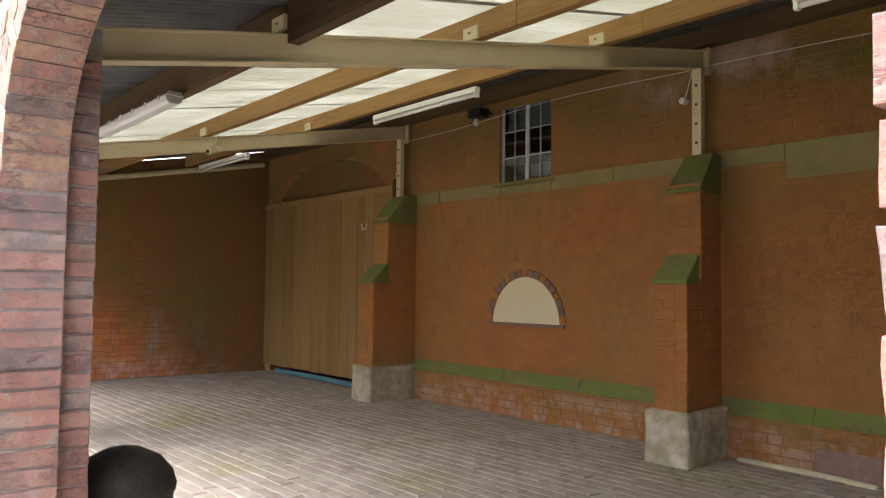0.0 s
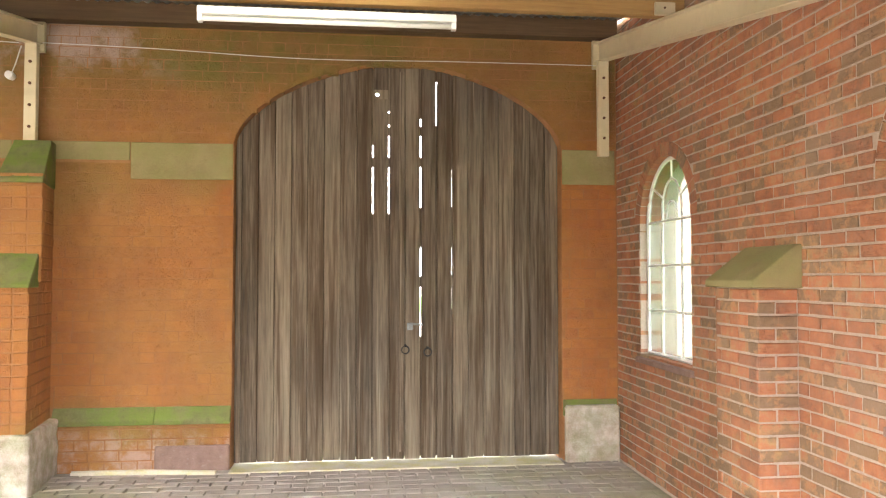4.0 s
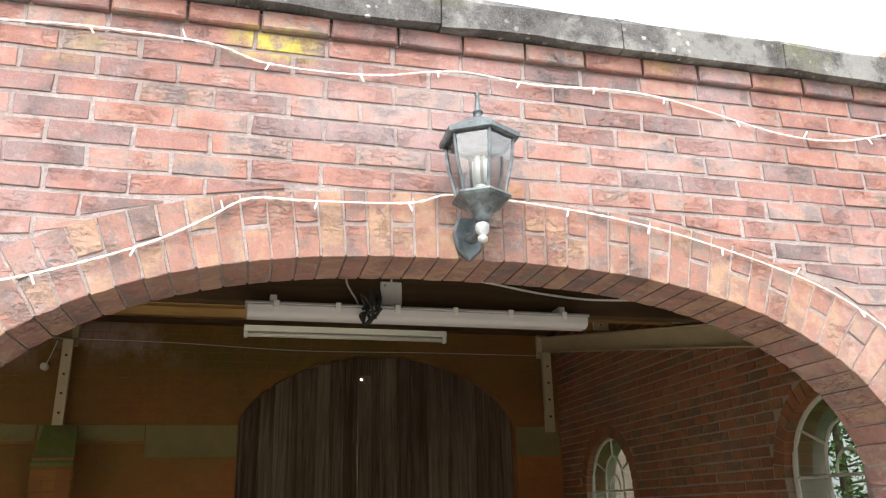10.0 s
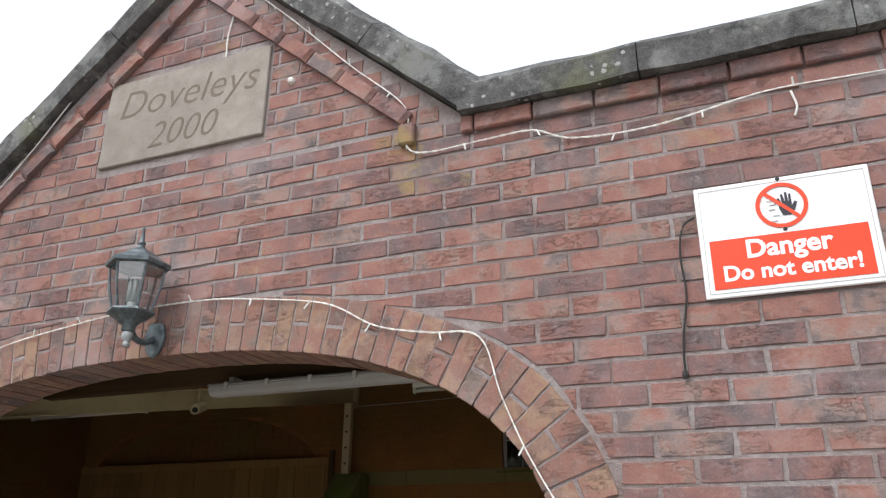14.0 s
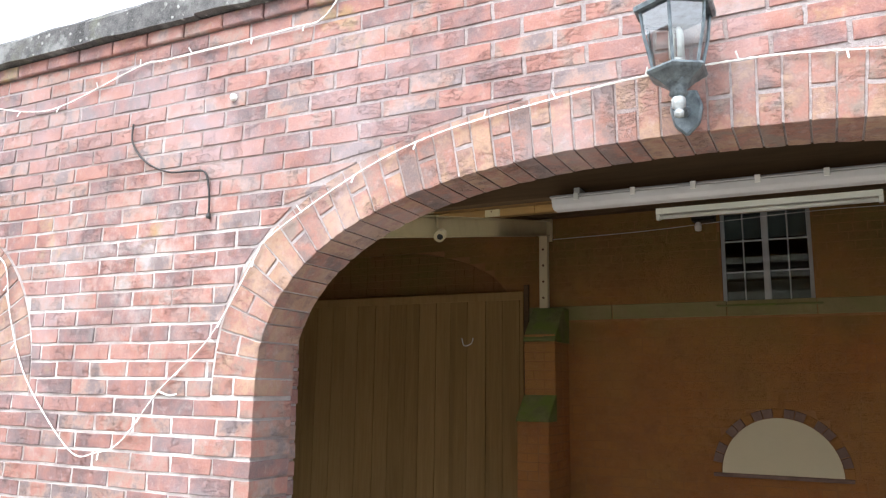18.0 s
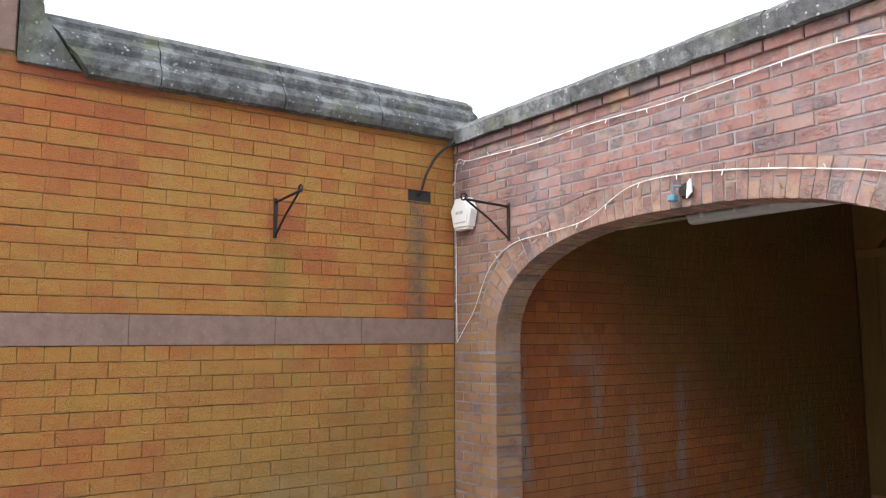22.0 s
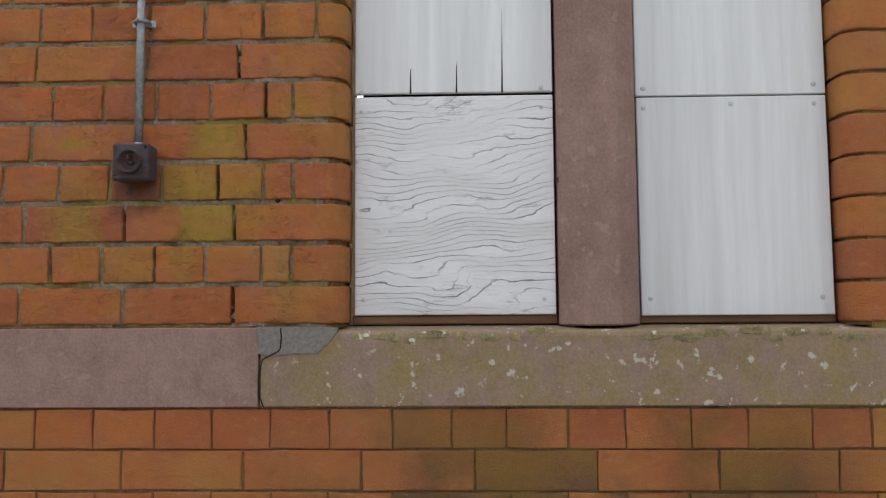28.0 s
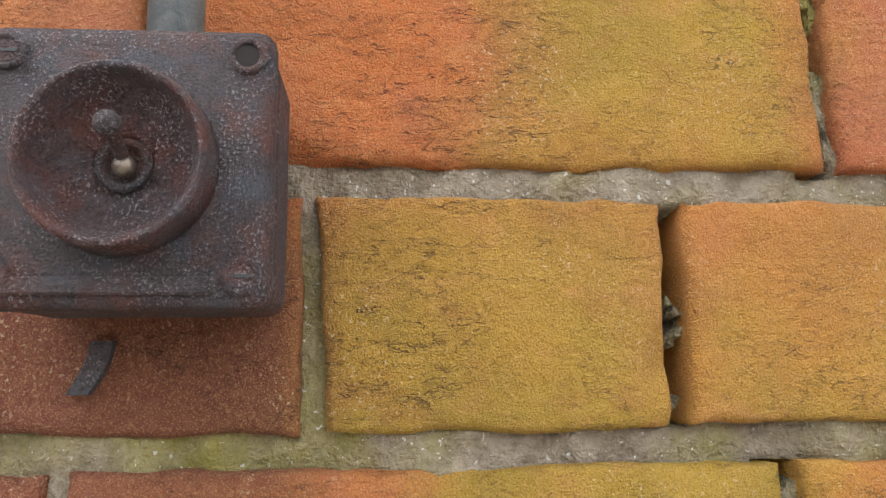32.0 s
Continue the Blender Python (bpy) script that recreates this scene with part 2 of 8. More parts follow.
def brick_orange(name="orange_brick", lichen=0.5, streak=True, even=1.0, salted=False):
    """Smooth old orange brick, gone ochre with lichen in drifts, creased and lightly salted."""
    n = Nodes(name)
    r = n.math("ADD", n.math("MULTIPLY", n.random(), even), 0.5 - 0.5 * even)
    p = n.pos()
    base = n.ramp(r, [(0.0, (0.24, 0.08, 0.04)), (0.15, (0.40, 0.108, 0.038)), (0.45, (0.50, 0.138, 0.036)), (0.7, (0.55, 0.168, 0.040)), (0.88, (0.49, 0.182, 0.056)), (1.0, (0.34, 0.13, 0.085))])
    if not streak:
        base = n.mix(1.0, base, (0.92, 1.2, 1.2), "MULTIPLY")
    soft = n.noise(p, 14.0, 4.0)
    base = n.mix(n.ramp(soft, [(0.45, 0.0), (0.75, 0.5)]), base, (0.36, 0.12, 0.07))
    if streak:
        # crisp-edged ochre lichen and a grey weathered film, brick by brick
        m = n.math("ADD", n.math("MULTIPLY", n.noise(p, 0.75, 4.0, 0.6), 0.5), n.math("ADD", n.math("MULTIPLY", n.noise(p, 6.5, 5.0, 0.6), 0.36), n.math("MULTIPLY", n.noise(p, 2.1, 4.0, 0.6), 0.3)))
        m = n.math("ADD", n.math("SUBTRACT", m, 0.058), n.math("MULTIPLY", r, 0.15))
        x, y, z = n.xyz()
        m = n.math("ADD", m, n.math("MULTIPLY", n.band(z, -1.0, 1.8, 0.1), 0.045))
        m = n.math("ADD", m, n.math("MULTIPLY", n.band(y, -2.6, 0.5, 1.2), 0.06))
        m = n.math("ADD", m, n.math("MULTIPLY", n.math("MULTIPLY", n.band(y, -4.2, -2.7, 0.2), n.band(z, 2.95, 3.4, 0.1)), 0.07))
        # lichen colonies on the bricks round the switch
        yw = n.math("ADD", y, n.math("MULTIPLY", n.math("SUBTRACT", n.noise(p, 17.0, 4.0, 0.6), 0.5), 0.10))
        for a, b, lo, hi, g in ((-6.925, -6.79, 2.306, 2.392, 0.19), (-6.982, -6.857, 2.216, 2.304, 0.17), (-6.84, -6.745, 2.216, 2.304, 0.10), (-7.22, -7.105, 2.216, 2.304, 0.17),
                                (-6.93, -6.81, 2.12, 2.212, 0.14), (-7.22, -7.115, 2.12, 2.212, 0.20), (-7.2, -7.12, 2.33, 2.36, 0.17), (-6.96, -6.9, 2.03, 2.12, 0.1),
                                (-7.075, -6.945, 2.12, 2.212, -0.12), (-6.74, -6.3, 2.12, 2.304, -0.05)):
            m = n.math("ADD", m, n.math("MULTIPLY", n.math("MULTIPLY", n.band(yw, a, b, 0.02), n.band(z, lo, hi, 0.004)), g))
        m = n.math("SUBTRACT", m, n.math("MULTIPLY", n.math("MULTIPLY", n.band(y, -7.25, -6.92, 0.03), n.band(z, 2.285, 2.41, 0.01)), 0.11))
        hero = n.math("MULTIPLY", n.band(y, -7.3, -6.6, 0.1), n.band(z, 1.95, 2.6, 0.1))
        ochre = n.mix(n.math("MAXIMUM", hero, n.ramp(n.noise(p, 2.2, 4.0), [(0.6, 0.0), (0.7, 0.7)])), n.mix(n.band(y, -2.2, 0.5, 0.8), (0.45, 0.245, 0.05), (0.48, 0.28, 0.06)), n.mix(hero, (0.27, 0.22, 0.02), (0.40, 0.275, 0.03)))
        pink = n.math("MULTIPLY", hero, n.ramp(n.noise(n.pos((1, 1, 0.7)), 10.0, 4.0, 0.6), [(0.50, 0.0), (0.62, 0.7)]))
        base = n.mix(pink, base, (0.40, 0.125, 0.085))
        olive = n.math("MULTIPLY", hero, n.ramp(n.noise(p, 21.0, 5.0, 0.6), [(0.44, 0.0), (0.62, 0.75)]))
        ochre = n.mix(olive, ochre, (0.27, 0.215, 0.02))
        base = n.mix(n.ramp(m, [(0.53, 0.0), (0.64, lichen * 0.5), (0.74, lichen)]), base, ochre)
        base = n.mix(n.ramp(n.noise(p, 4.2, 5.0, 0.6), [(0.60, 0.0), (0.72, 0.3)]), base, (0.36, 0.24, 0.15))
        base = n.mix(n.ramp(n.noise(n.pos((1, 1, 1.8)), 1.3, 4.0, 0.6), [(0.52, 0.0), (0.64, 0.45)]), base, (0.42, 0.115, 0.045))
        base = n.mix(n.ramp(n.noise(n.pos((1, 1, 1.6)), 24.0, 5.0, 0.65), [(0.52, 0.0), (0.70, 0.4)]), base, (0.30, 0.10, 0.04))
        base = n.mix(n.ramp(n.noise(n.pos((1, 1, 2.0)), 33.0, 4.0, 0.6), [(0.56, 0.0), (0.70, 0.45)]), base, (0.52, 0.24, 0.085))
        edge = n.math("ADD", y, n.math("MULTIPLY", n.math("SUBTRACT", n.noise(n.pos((1, 1, 3)), 6.0), 0.5), 0.12))
        wet = n.math("MULTIPLY", n.band(edge, -0.38, -0.25, 0.05), n.band(z, 0.2, 2.76, 0.05))
        base = n.mix(n.math("MULTIPLY", wet, n.ramp(n.noise(p, 16.0), [(0.3, 0.35), (0.6, 0.9)])), base, (0.12, 0.11, 0.09))
        sill = n.math("MULTIPLY", n.band(z, 1.32, 1.775, 0.22), n.math("MAXIMUM", n.band(edge, -6.66, -5.54, 0.1), n.band(edge, -5.13, -4.15, 0.08)))
        patchy = n.math("ADD", n.math("ADD", n.math("MULTIPLY", n.noise(p, 3.4, 5.0), 0.8), n.math("MULTIPLY", r, 0.5)), n.math("MULTIPLY", n.band(z, 1.55, 1.8, 0.2), 0.1))
        sill = n.math("MULTIPLY", sill, n.ramp(patchy, [(0.52, 0.0), (0.64, 0.94)]))
        base = n.mix(sill, base, n.mix(n.ramp(n.noise(p, 2.6, 3.0), [(0.42, 0.0), (0.58, 1.0)]), (0.085, 0.048, 0.034), (0.15, 0.095, 0.012)))
        under = n.math("MULTIPLY", n.band(edge, -1.41, -1.27, 0.05), n.band(z, 1.95, 2.4, 0.08))
        base = n.mix(n.math("MULTIPLY", under, 0.55), base, (0.22, 0.17, 0.03))
        red = n.math("MULTIPLY", n.band(z, 3.17, 3.4, 0.012), n.band(y, -2.85, -1.9, 0.2))
        base = n.mix(n.math("MULTIPLY", red, 0.8), base, (0.27, 0.062, 0.04))
        damp = n.math("MULTIPLY", n.band(y, -1.75, 0.3, 0.5), n.band(z, 0.3, 1.66, 0.12))
        base = n.mix(n.math("MULTIPLY", damp, n.ramp(n.noise(p, 1.7, 4.0, 0.6), [(0.35, 0.15), (0.6, 0.7)])), base, (0.27, 0.185, 0.055))
        grime = n.math("MULTIPLY", n.band(z, -0.1, 0.98, 0.12), n.ramp(n.noise(p, 5.0, 5.0, 0.6), [(0.4, 0.0), (0.6, 0.6)]))
        base = n.mix(grime, base, (0.33, 0.26, 0.14))
        # dark red-brown patch on the brick at and below the switch
        switch_brick = n.math("MULTIPLY", n.band(y, -7.085, -6.975, 0.012), n.band(z, 2.19, 2.29, 0.02))
        base = n.mix(n.math("MULTIPLY", switch_brick, 0.92), base, (0.14, 0.042, 0.03))
        run = n.math("MULTIPLY", n.band(edge, -4.0, -3.86, 0.06), n.band(z, 1.9, 3.3, 0.1))
        base = n.mix(n.math("MULTIPLY", run, n.ramp(n.noise(p, 9.0, 5.0), [(0.4, 0.0), (0.6, 0.8)])), base, (0.36, 0.30, 0.03))
    else:
        # damp indoor wall: green algae along the ledges and pale salts near the top
        x, y, z = n.xyz()
        wob = n.math("ADD", z, n.math("MULTIPLY", n.math("SUBTRACT", n.noise(p, 1.1, 4.0), 0.5), 1.3))
        alg = n.math("MAXIMUM", n.band(wob, 2.35, 2.62, 0.22), n.math("MAXIMUM", n.band(wob, 0.25, 0.5, 0.12), n.band(wob, 3.15, 3.4, 0.12)))
        base = n.mix(n.math("MULTIPLY", alg, n.ramp(n.noise(p, 1.6, 5.0), [(0.35, 0.1), (0.65, lichen * (0.6 if salted else 1.0))])), base, (0.15, 0.15, 0.03))
        drift = n.noise(p, 0.8, 4.0)
        base = n.mix(n.ramp(drift, [(0.40, 0.0), (0.65, 0.7)]), base, (0.37, 0.215, 0.07))
        salt = n.math("MULTIPLY", n.math("MULTIPLY", n.band(z, 3.17, 3.6, 0.12), n.band(x, 7.6, 9.25, 0.25)), n.ramp(n.noise(p, 1.9, 6.0, 0.65), [(0.5, 0.0), (0.62, 0.75)]))
        low = n.math("MULTIPLY", n.band(z, -0.1, 0.32, 0.06), n.ramp(n.noise(p, 5.0, 6.0, 0.65), [(0.45, 0.0), (0.6, 0.7)]))
        mould = n.math("MULTIPLY", n.ramp(n.noise(p, 1.3, 5.0, 0.62), [(0.32, 0.35), (0.58, 0.92)]), n.band(wob, 2.75, 4.8, 0.3))
        base = n.mix(mould, base, (0.17, 0.125, 0.03))
        green = n.math("MULTIPLY", n.math("MULTIPLY", n.band(z, 3.12, 3.6, 0.12), n.band(x, 9.15, 11.2, 0.2)), n.ramp(n.noise(p, 1.9, 4.0, 0.6), [(0.42, 0.0), (0.55, 0.8)]))
        base = n.mix(green, base, (0.12, 0.13, 0.02))
        base = n.mix(n.ramp(n.noise(p, 2.6, 5.0, 0.6), [(0.5, 0.0), (0.68, 0.45)]), base, (0.30, 0.115, 0.05))
        base = n.mix(n.math("MAXIMUM", salt, low), base, (0.52, 0.40, 0.36))
        if salted:
            base = n.mix(1.0, base, (1.5, 1.2, 1.45), "MULTIPLY")
            runs = n.math("MULTIPLY", n.ramp(n.noise(n.pos((2.6, 2.6, 0.8)), 1.0, 5.0, 0.6), [(0.55, 0.0), (0.66, 0.8)]), n.band(wob, 0.2, 1.6, 0.3))
            base = n.mix(runs, base, (0.46, 0.45, 0.46))
            # olive algae, deepened upward and inward to paint in the shed's shade too
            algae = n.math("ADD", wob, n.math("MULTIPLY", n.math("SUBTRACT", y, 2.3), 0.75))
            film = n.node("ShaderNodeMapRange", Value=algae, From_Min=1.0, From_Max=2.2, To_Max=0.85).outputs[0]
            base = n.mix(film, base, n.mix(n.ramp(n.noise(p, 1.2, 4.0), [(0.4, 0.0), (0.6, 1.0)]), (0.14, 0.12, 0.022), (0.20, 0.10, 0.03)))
    fine = n.noise(p, 300.0, 4.0, 0.7)
    base = n.mix(n.ramp(fine, [(0.40, 0.0), (0.8, 0.18)]), base, (0.56, 0.34, 0.17))
    salt = n.noise(p, 620.0, 2.0, 0.5)
    speck = n.math("MULTIPLY", n.ramp(salt, [(0.62, 0.0), (0.68, 0.8)]), n.ramp(n.noise(p, 19.0, 4.0), [(0.48, 0.0), (0.62, 1.0)]))
    base = n.mix(n.math("MULTIPLY", speck, 0.55), base, (0.68, 0.56, 0.42))
    sand = n.noise(p, 1500.0, 3.0, 0.6)
    base = n.mix(n.ramp(sand, [(0.51, 0.0), (0.66, 0.35)]), base, (0.60, 0.37, 0.17))
    base = n.mix(n.ramp(sand, [(0.34, 0.45), (0.46, 0.0)]), base, (0.17, 0.065, 0.025))
    if streak:
        base = n.mix(hero, base, n.mix(1.0, base, (1.07, 1.05, 0.97), "MULTIPLY"))
    crack = n.noise(n.pos((1.0, 1.0, 3.6)), 24.0, 4.0, 0.6)
    lines = n.ramp(n.math("ABSOLUTE", n.math("SUBTRACT", crack, 0.53)), [(0.0, 0.15), (0.003, 0.5), (0.007, 1.0)])
    crack2 = n.noise(n.pos((1.0, 1.0, 2.8)), 47.0, 4.0, 0.6)
    lines2 = n.ramp(n.math("ABSOLUTE", n.math("SUBTRACT", crack2, 0.5)), [(0.0, 0.25), (0.003, 0.6), (0.007, 1.0)])
    gate = n.ramp(n.noise(p, 9.0, 3.0), [(0.49, 1.0), (0.57, 0.0)])
    gate2 = n.ramp(n.noise(n.pos((1.3, 1.3, 1.0)), 15.0, 3.0), [(0.49, 1.0), (0.57, 0.0)])
    if streak:
        near = n.math("SUBTRACT", 1.0, n.math("MULTIPLY", hero, 0.9))
        cracks = n.math("MAXIMUM", n.math("MINIMUM", n.math("MAXIMUM", lines, gate), n.math("MAXIMUM", lines2, gate2)), near)
    else:
        cracks = n.math("MAXIMUM", n.math("MAXIMUM", lines, gate), 0.7)
    base = n.mix(n.math("MULTIPLY", n.math("SUBTRACT", 1.0, cracks), 0.75), base, (0.11, 0.05, 0.025))
    h = n.math("ADD", n.math("MULTIPLY", cracks, 1.4), n.math("ADD", n.math("ADD", n.math("MULTIPLY", fine, 0.6), n.math("MULTIPLY", sand, 0.35)), n.noise(p, 70.0, 6.0, 0.7)))
    return n.done(base, 0.82, n.bump(h, 1.0, 0.008), spec=0.25)


def mortar(name, c1, c2, moss=0.0, scale=60.0, salts=False):
    n = Nodes(name)
    p = n.pos()
    g = n.noise(p, scale, 6.0, 0.75)
    base = n.mix(n.ramp(g, [(0.35, 0.0), (0.7, 1.0)]), c1, c2)
    if salts:
        # lime washed out of the joints of one pier, and damp, darker joints elsewhere
        x, y, z = n.xyz()
        white = n.math("MULTIPLY", n.band(x, 3.5, 4.75, 0.3), n.band(z, 1.2, 2.6, 0.3))
        base = n.mix(n.math("MULTIPLY", white, n.ramp(n.noise(p, 5.0, 5.0, 0.65), [(0.35, 0.1), (0.6, 0.9)])), base, (0.66, 0.65, 0.63))
        base = n.mix(n.ramp(n.noise(p, 2.1, 5.0, 0.6), [(0.46, 0.0), (0.62, 0.75)]), base, (0.22, 0.16, 0.145))
    if moss:
        base = n.mix(n.ramp(n.noise(p, 7.0, 5.0, 0.65), [(0.46, 0.0), (0.62, moss)]), base, (0.25, 0.22, 0.03))
        base = n.mix(n.ramp(n.noise(p, 420.0, 2.0), [(0.66, 0.0), (0.72, 0.8)]), base, (0.62, 0.60, 0.54))
        base = n.mix(n.ramp(n.noise(p, 11.0, 5.0, 0.6), [(0.55, 0.0), (0.7, 0.8)]), base, (0.07, 0.06, 0.05))
    return n.done(base, 0.95, n.bump(n.math("ADD", g, n.noise(p, scale * 4, 3.0)), 0.8, 0.006), spec=0.15)


def stone(name, c1, c2, spots=0.0, spot=(0.5, 0.5, 0.45), moss=0.0, scale=12.0, moss_c=(0.15, 0.17, 0.04)):
    n = Nodes(name)
    p = n.pos()
    a = n.noise(p, scale, 6.0, 0.65)
    base = n.mix(n.ramp(a, [(0.35, 0.0), (0.65, 1.0)]), c1, c2)
    base = n.mix(n.ramp(n.noise(p, 1.6, 4.0), [(0.5, 0.0), (0.75, 0.5)]), base, tuple(v * 0.6 for v in c1))
    if moss:
        base = n.mix(n.ramp(n.noise(p, 6.0, 6.0, 0.65), [(0.42, 0.0), (0.6, moss)]), base, moss_c)
    if spots:
        base = n.mix(n.ramp(n.noise(p, 34.0, 3.0, 0.6), [(0.62, 0.0), (0.67, spots)]), base, spot)
    f = n.noise(p, 170.0, 5.0, 0.7)
    base = n.mix(n.ramp(f, [(0.4, 0.0), (0.75, 0.3)]), base, tuple(min(1, v * 1.8) for v in c2))
    return n.done(base, 0.9, n.bump(n.math("ADD", a, n.math("MULTIPLY", f, 0.6)), 0.4, 0.006), spec=0.2)


def coping_mat(name):
    """Blackened, sooty stone under grey crusts of lichen of several sizes, with a little moss."""
    n = Nodes(name)
    p = n.pos()
    a = n.noise(p, 14.0, 6.0, 0.7)
    base = n.mix(n.ramp(a, [(0.35, 0.0), (0.65, 1.0)]), (0.045, 0.046, 0.048), (0.125, 0.125, 0.125))
    base = n.mix(n.ramp(n.noise(p, 5.0, 6.0, 0.7), [(0.50, 0.0), (0.60, 0.65)]), base, (0.26, 0.27, 0.265))
    base = n.mix(n.ramp(n.noise(p, 3.1, 5.0, 0.6), [(0.56, 0.0), (0.68, 0.55)]), base, (0.14, 0.15, 0.07))
    crust = n.node("ShaderNodeTexVoronoi", Vector=n.pos((1.0, 1.0, 1.0)), Scale=26.0)
    ring = n.math("ADD", crust.outputs["Distance"], n.math("MULTIPLY", n.noise(p, 60.0, 4.0), 0.55))
    spots = n.math("MULTIPLY", n.ramp(ring, [(0.40, 0.7), (0.50, 0.0)]), n.ramp(n.noise(p, 4.0, 4.0), [(0.46, 0.0), (0.58, 1.0)]))
    base = n.mix(spots, base, (0.48, 0.49, 0.47))
    f = n.noise(p, 190.0, 5.0, 0.7)
    base = n.mix(n.ramp(f, [(0.45, 0.0), (0.75, 0.35)]), base, (0.30, 0.30, 0.29))
    return n.done(base, 0.92, n.bump(n.math("ADD", n.math("ADD", a, n.math("MULTIPLY", f, 0.6)), spots), 0.6, 0.008), spec=0.2)


def wood(name, c1, c2, axis="z", grain=1.0, rough=0.75, dark=0.0, vary=0.35):
    """Timber with the grain along one axis, each board a shade of its own."""
    n = Nodes(name)
    s = {"x": (1.5, 26, 26), "y": (26, 1.5, 26), "z": (26, 26, 1.5)}[axis]
    r = n.random()
    shift = n.node("ShaderNodeVectorMath", )
    shift.operation = "ADD"
    n.put(shift.inputs[0], n.pos(s))
    comb = n.node("ShaderNodeCombineXYZ", X=n.math("MULTIPLY", r, 37.0), Y=n.math("MULTIPLY", r, 17.0), Z=n.math("MULTIPLY", r, 61.0))
    n.put(shift.inputs[1], comb.outputs[0])
    g = n.noise(shift.outputs[0], 1.6, 7.0, 0.65)
    base = n.mix(n.ramp(g, [(0.35, 0.0), (0.66, 1.0)]), c1, c2)
    base = n.mix(n.ramp(n.noise(shift.outputs[0], 0.25, 3.0), [(0.5, 0.0), (0.7, 0.45)]), base, tuple(v * 0.45 for v in c1))
    base = n.mix(vary, base, n.mix(r, tuple(v * 0.7 for v in c1), tuple(min(1, v * 1.25) for v in c2)))
    if dark:
        base = n.mix(n.ramp(n.noise(n.pos((1, 1, 0.5)), 1.4, 5.0), [(0.45, 0.0), (0.7, dark)]), base, (0.07, 0.06, 0.05))
        base = n.mix(n.ramp(n.noise(n.pos((16, 16, 0.55)), 1.0, 5.0, 0.6), [(0.48, 0.0), (0.62, 0.8)]), base, (0.07, 0.042, 0.022))
        base = n.mix(n.ramp(n.noise(n.pos((22, 22, 0.4)), 1.3, 4.0, 0.6), [(0.58, 0.0), (0.70, 0.6)]), base, (0.34, 0.29, 0.22))
    return n.done(base, rough, n.bump(g, 0.45 * grain, 0.006), spec=0.2)


def cracked_plank(name):
    """White-painted softwood with wavy raised grain, split along the dark lines."""
    n = Nodes(name)
    x, y, z = n.xyz()
    swell = n.math("ADD", n.math("MULTIPLY", n.noise(n.pos((1.0, 1.5, 3.2)), 1.7, 2.0, 0.45), 15.0), n.math("MULTIPLY", n.noise(n.pos((1.0, 5.0, 14.0)), 2.2, 3.0, 0.5), 1.6))
    lines = n.math("FRACT", n.math("ADD", n.math("MULTIPLY", z, 62.0), swell))
    thin = n.ramp(lines, [(0.0, 1.0), (0.04, 0.7), (0.10, 0.0), (0.96, 0.0), (1.0, 1.0)])
    gate = n.ramp(n.noise(n.pos((1, 1, 3.5)), 7.0, 5.0, 0.6), [(0.42, 0.08), (0.60, 0.9)])
    cut = n.math("MULTIPLY", thin, gate)
    fine = n.noise(n.pos((1.0, 8.0, 90.0)), 3.0, 5.0, 0.7)
    base = n.mix(n.ramp(fine, [(0.35, 0.0), (0.75, 0.5)]), (0.70, 0.72, 0.73), (0.55, 0.56, 0.56))
    bare = n.math("MULTIPLY", n.ramp(n.noise(n.pos((1, 2.0, 4.0)), 5.0, 6.0, 0.7), [(0.58, 0.0), (0.66, 0.7)]), n.ramp(fine, [(0.45, 0.0), (0.6, 1.0)]))
    base = n.mix(bare, base, (0.30, 0.28, 0.26))
    base = n.mix(n.math("MULTIPLY", cut, 0.85), base, (0.10, 0.09, 0.08))
    h = n.math("SUBTRACT", n.math("ADD", n.math("MULTIPLY", lines, 0.6), n.math("MULTIPLY", fine, 0.3)), cut)
    return n.done(base, 0.7, n.bump(h, 0.6, 0.006), spec=0.25)


def paint(name, c, rough=0.5, wear=0.15, wear_c=(0.35, 0.30, 0.22), scale=7.0, spec=0.4):
    n = Nodes(name)
    p = n.pos()
    base = n.mix(n.ramp(n.noise(p, scale, 6.0, 0.65), [(0.5, 0.0), (0.75, wear)]), c, wear_c)
    base = n.mix(n.ramp(n.noise(p, 90.0, 4.0), [(0.55, 0.0), (0.8, wear * 0.6)]), base, tuple(v * 0.7 for v in c))
    return n.done(base, rough, n.bump(n.noise(p, 60.0, 4.0), 0.12, 0.003), spec=spec)


def metal(name, c1, c2, rough=0.6, metallic=0.5, scale=80.0, bump=0.5):
    n = Nodes(name)
    p = n.pos()
    a = n.noise(p, scale, 6.0, 0.7)
    base = n.mix(n.ramp(a, [(0.35, 0.0), (0.68, 1.0)]), c1, c2)
    base = n.mix(n.ramp(n.noise(p, scale / 4, 4.0), [(0.5, 0.0), (0.72, 0.5)]), base, tuple(v * 0.55 for v in c1))
    return n.done(base, rough, n.bump(a, bump, 0.003), metal=metallic)


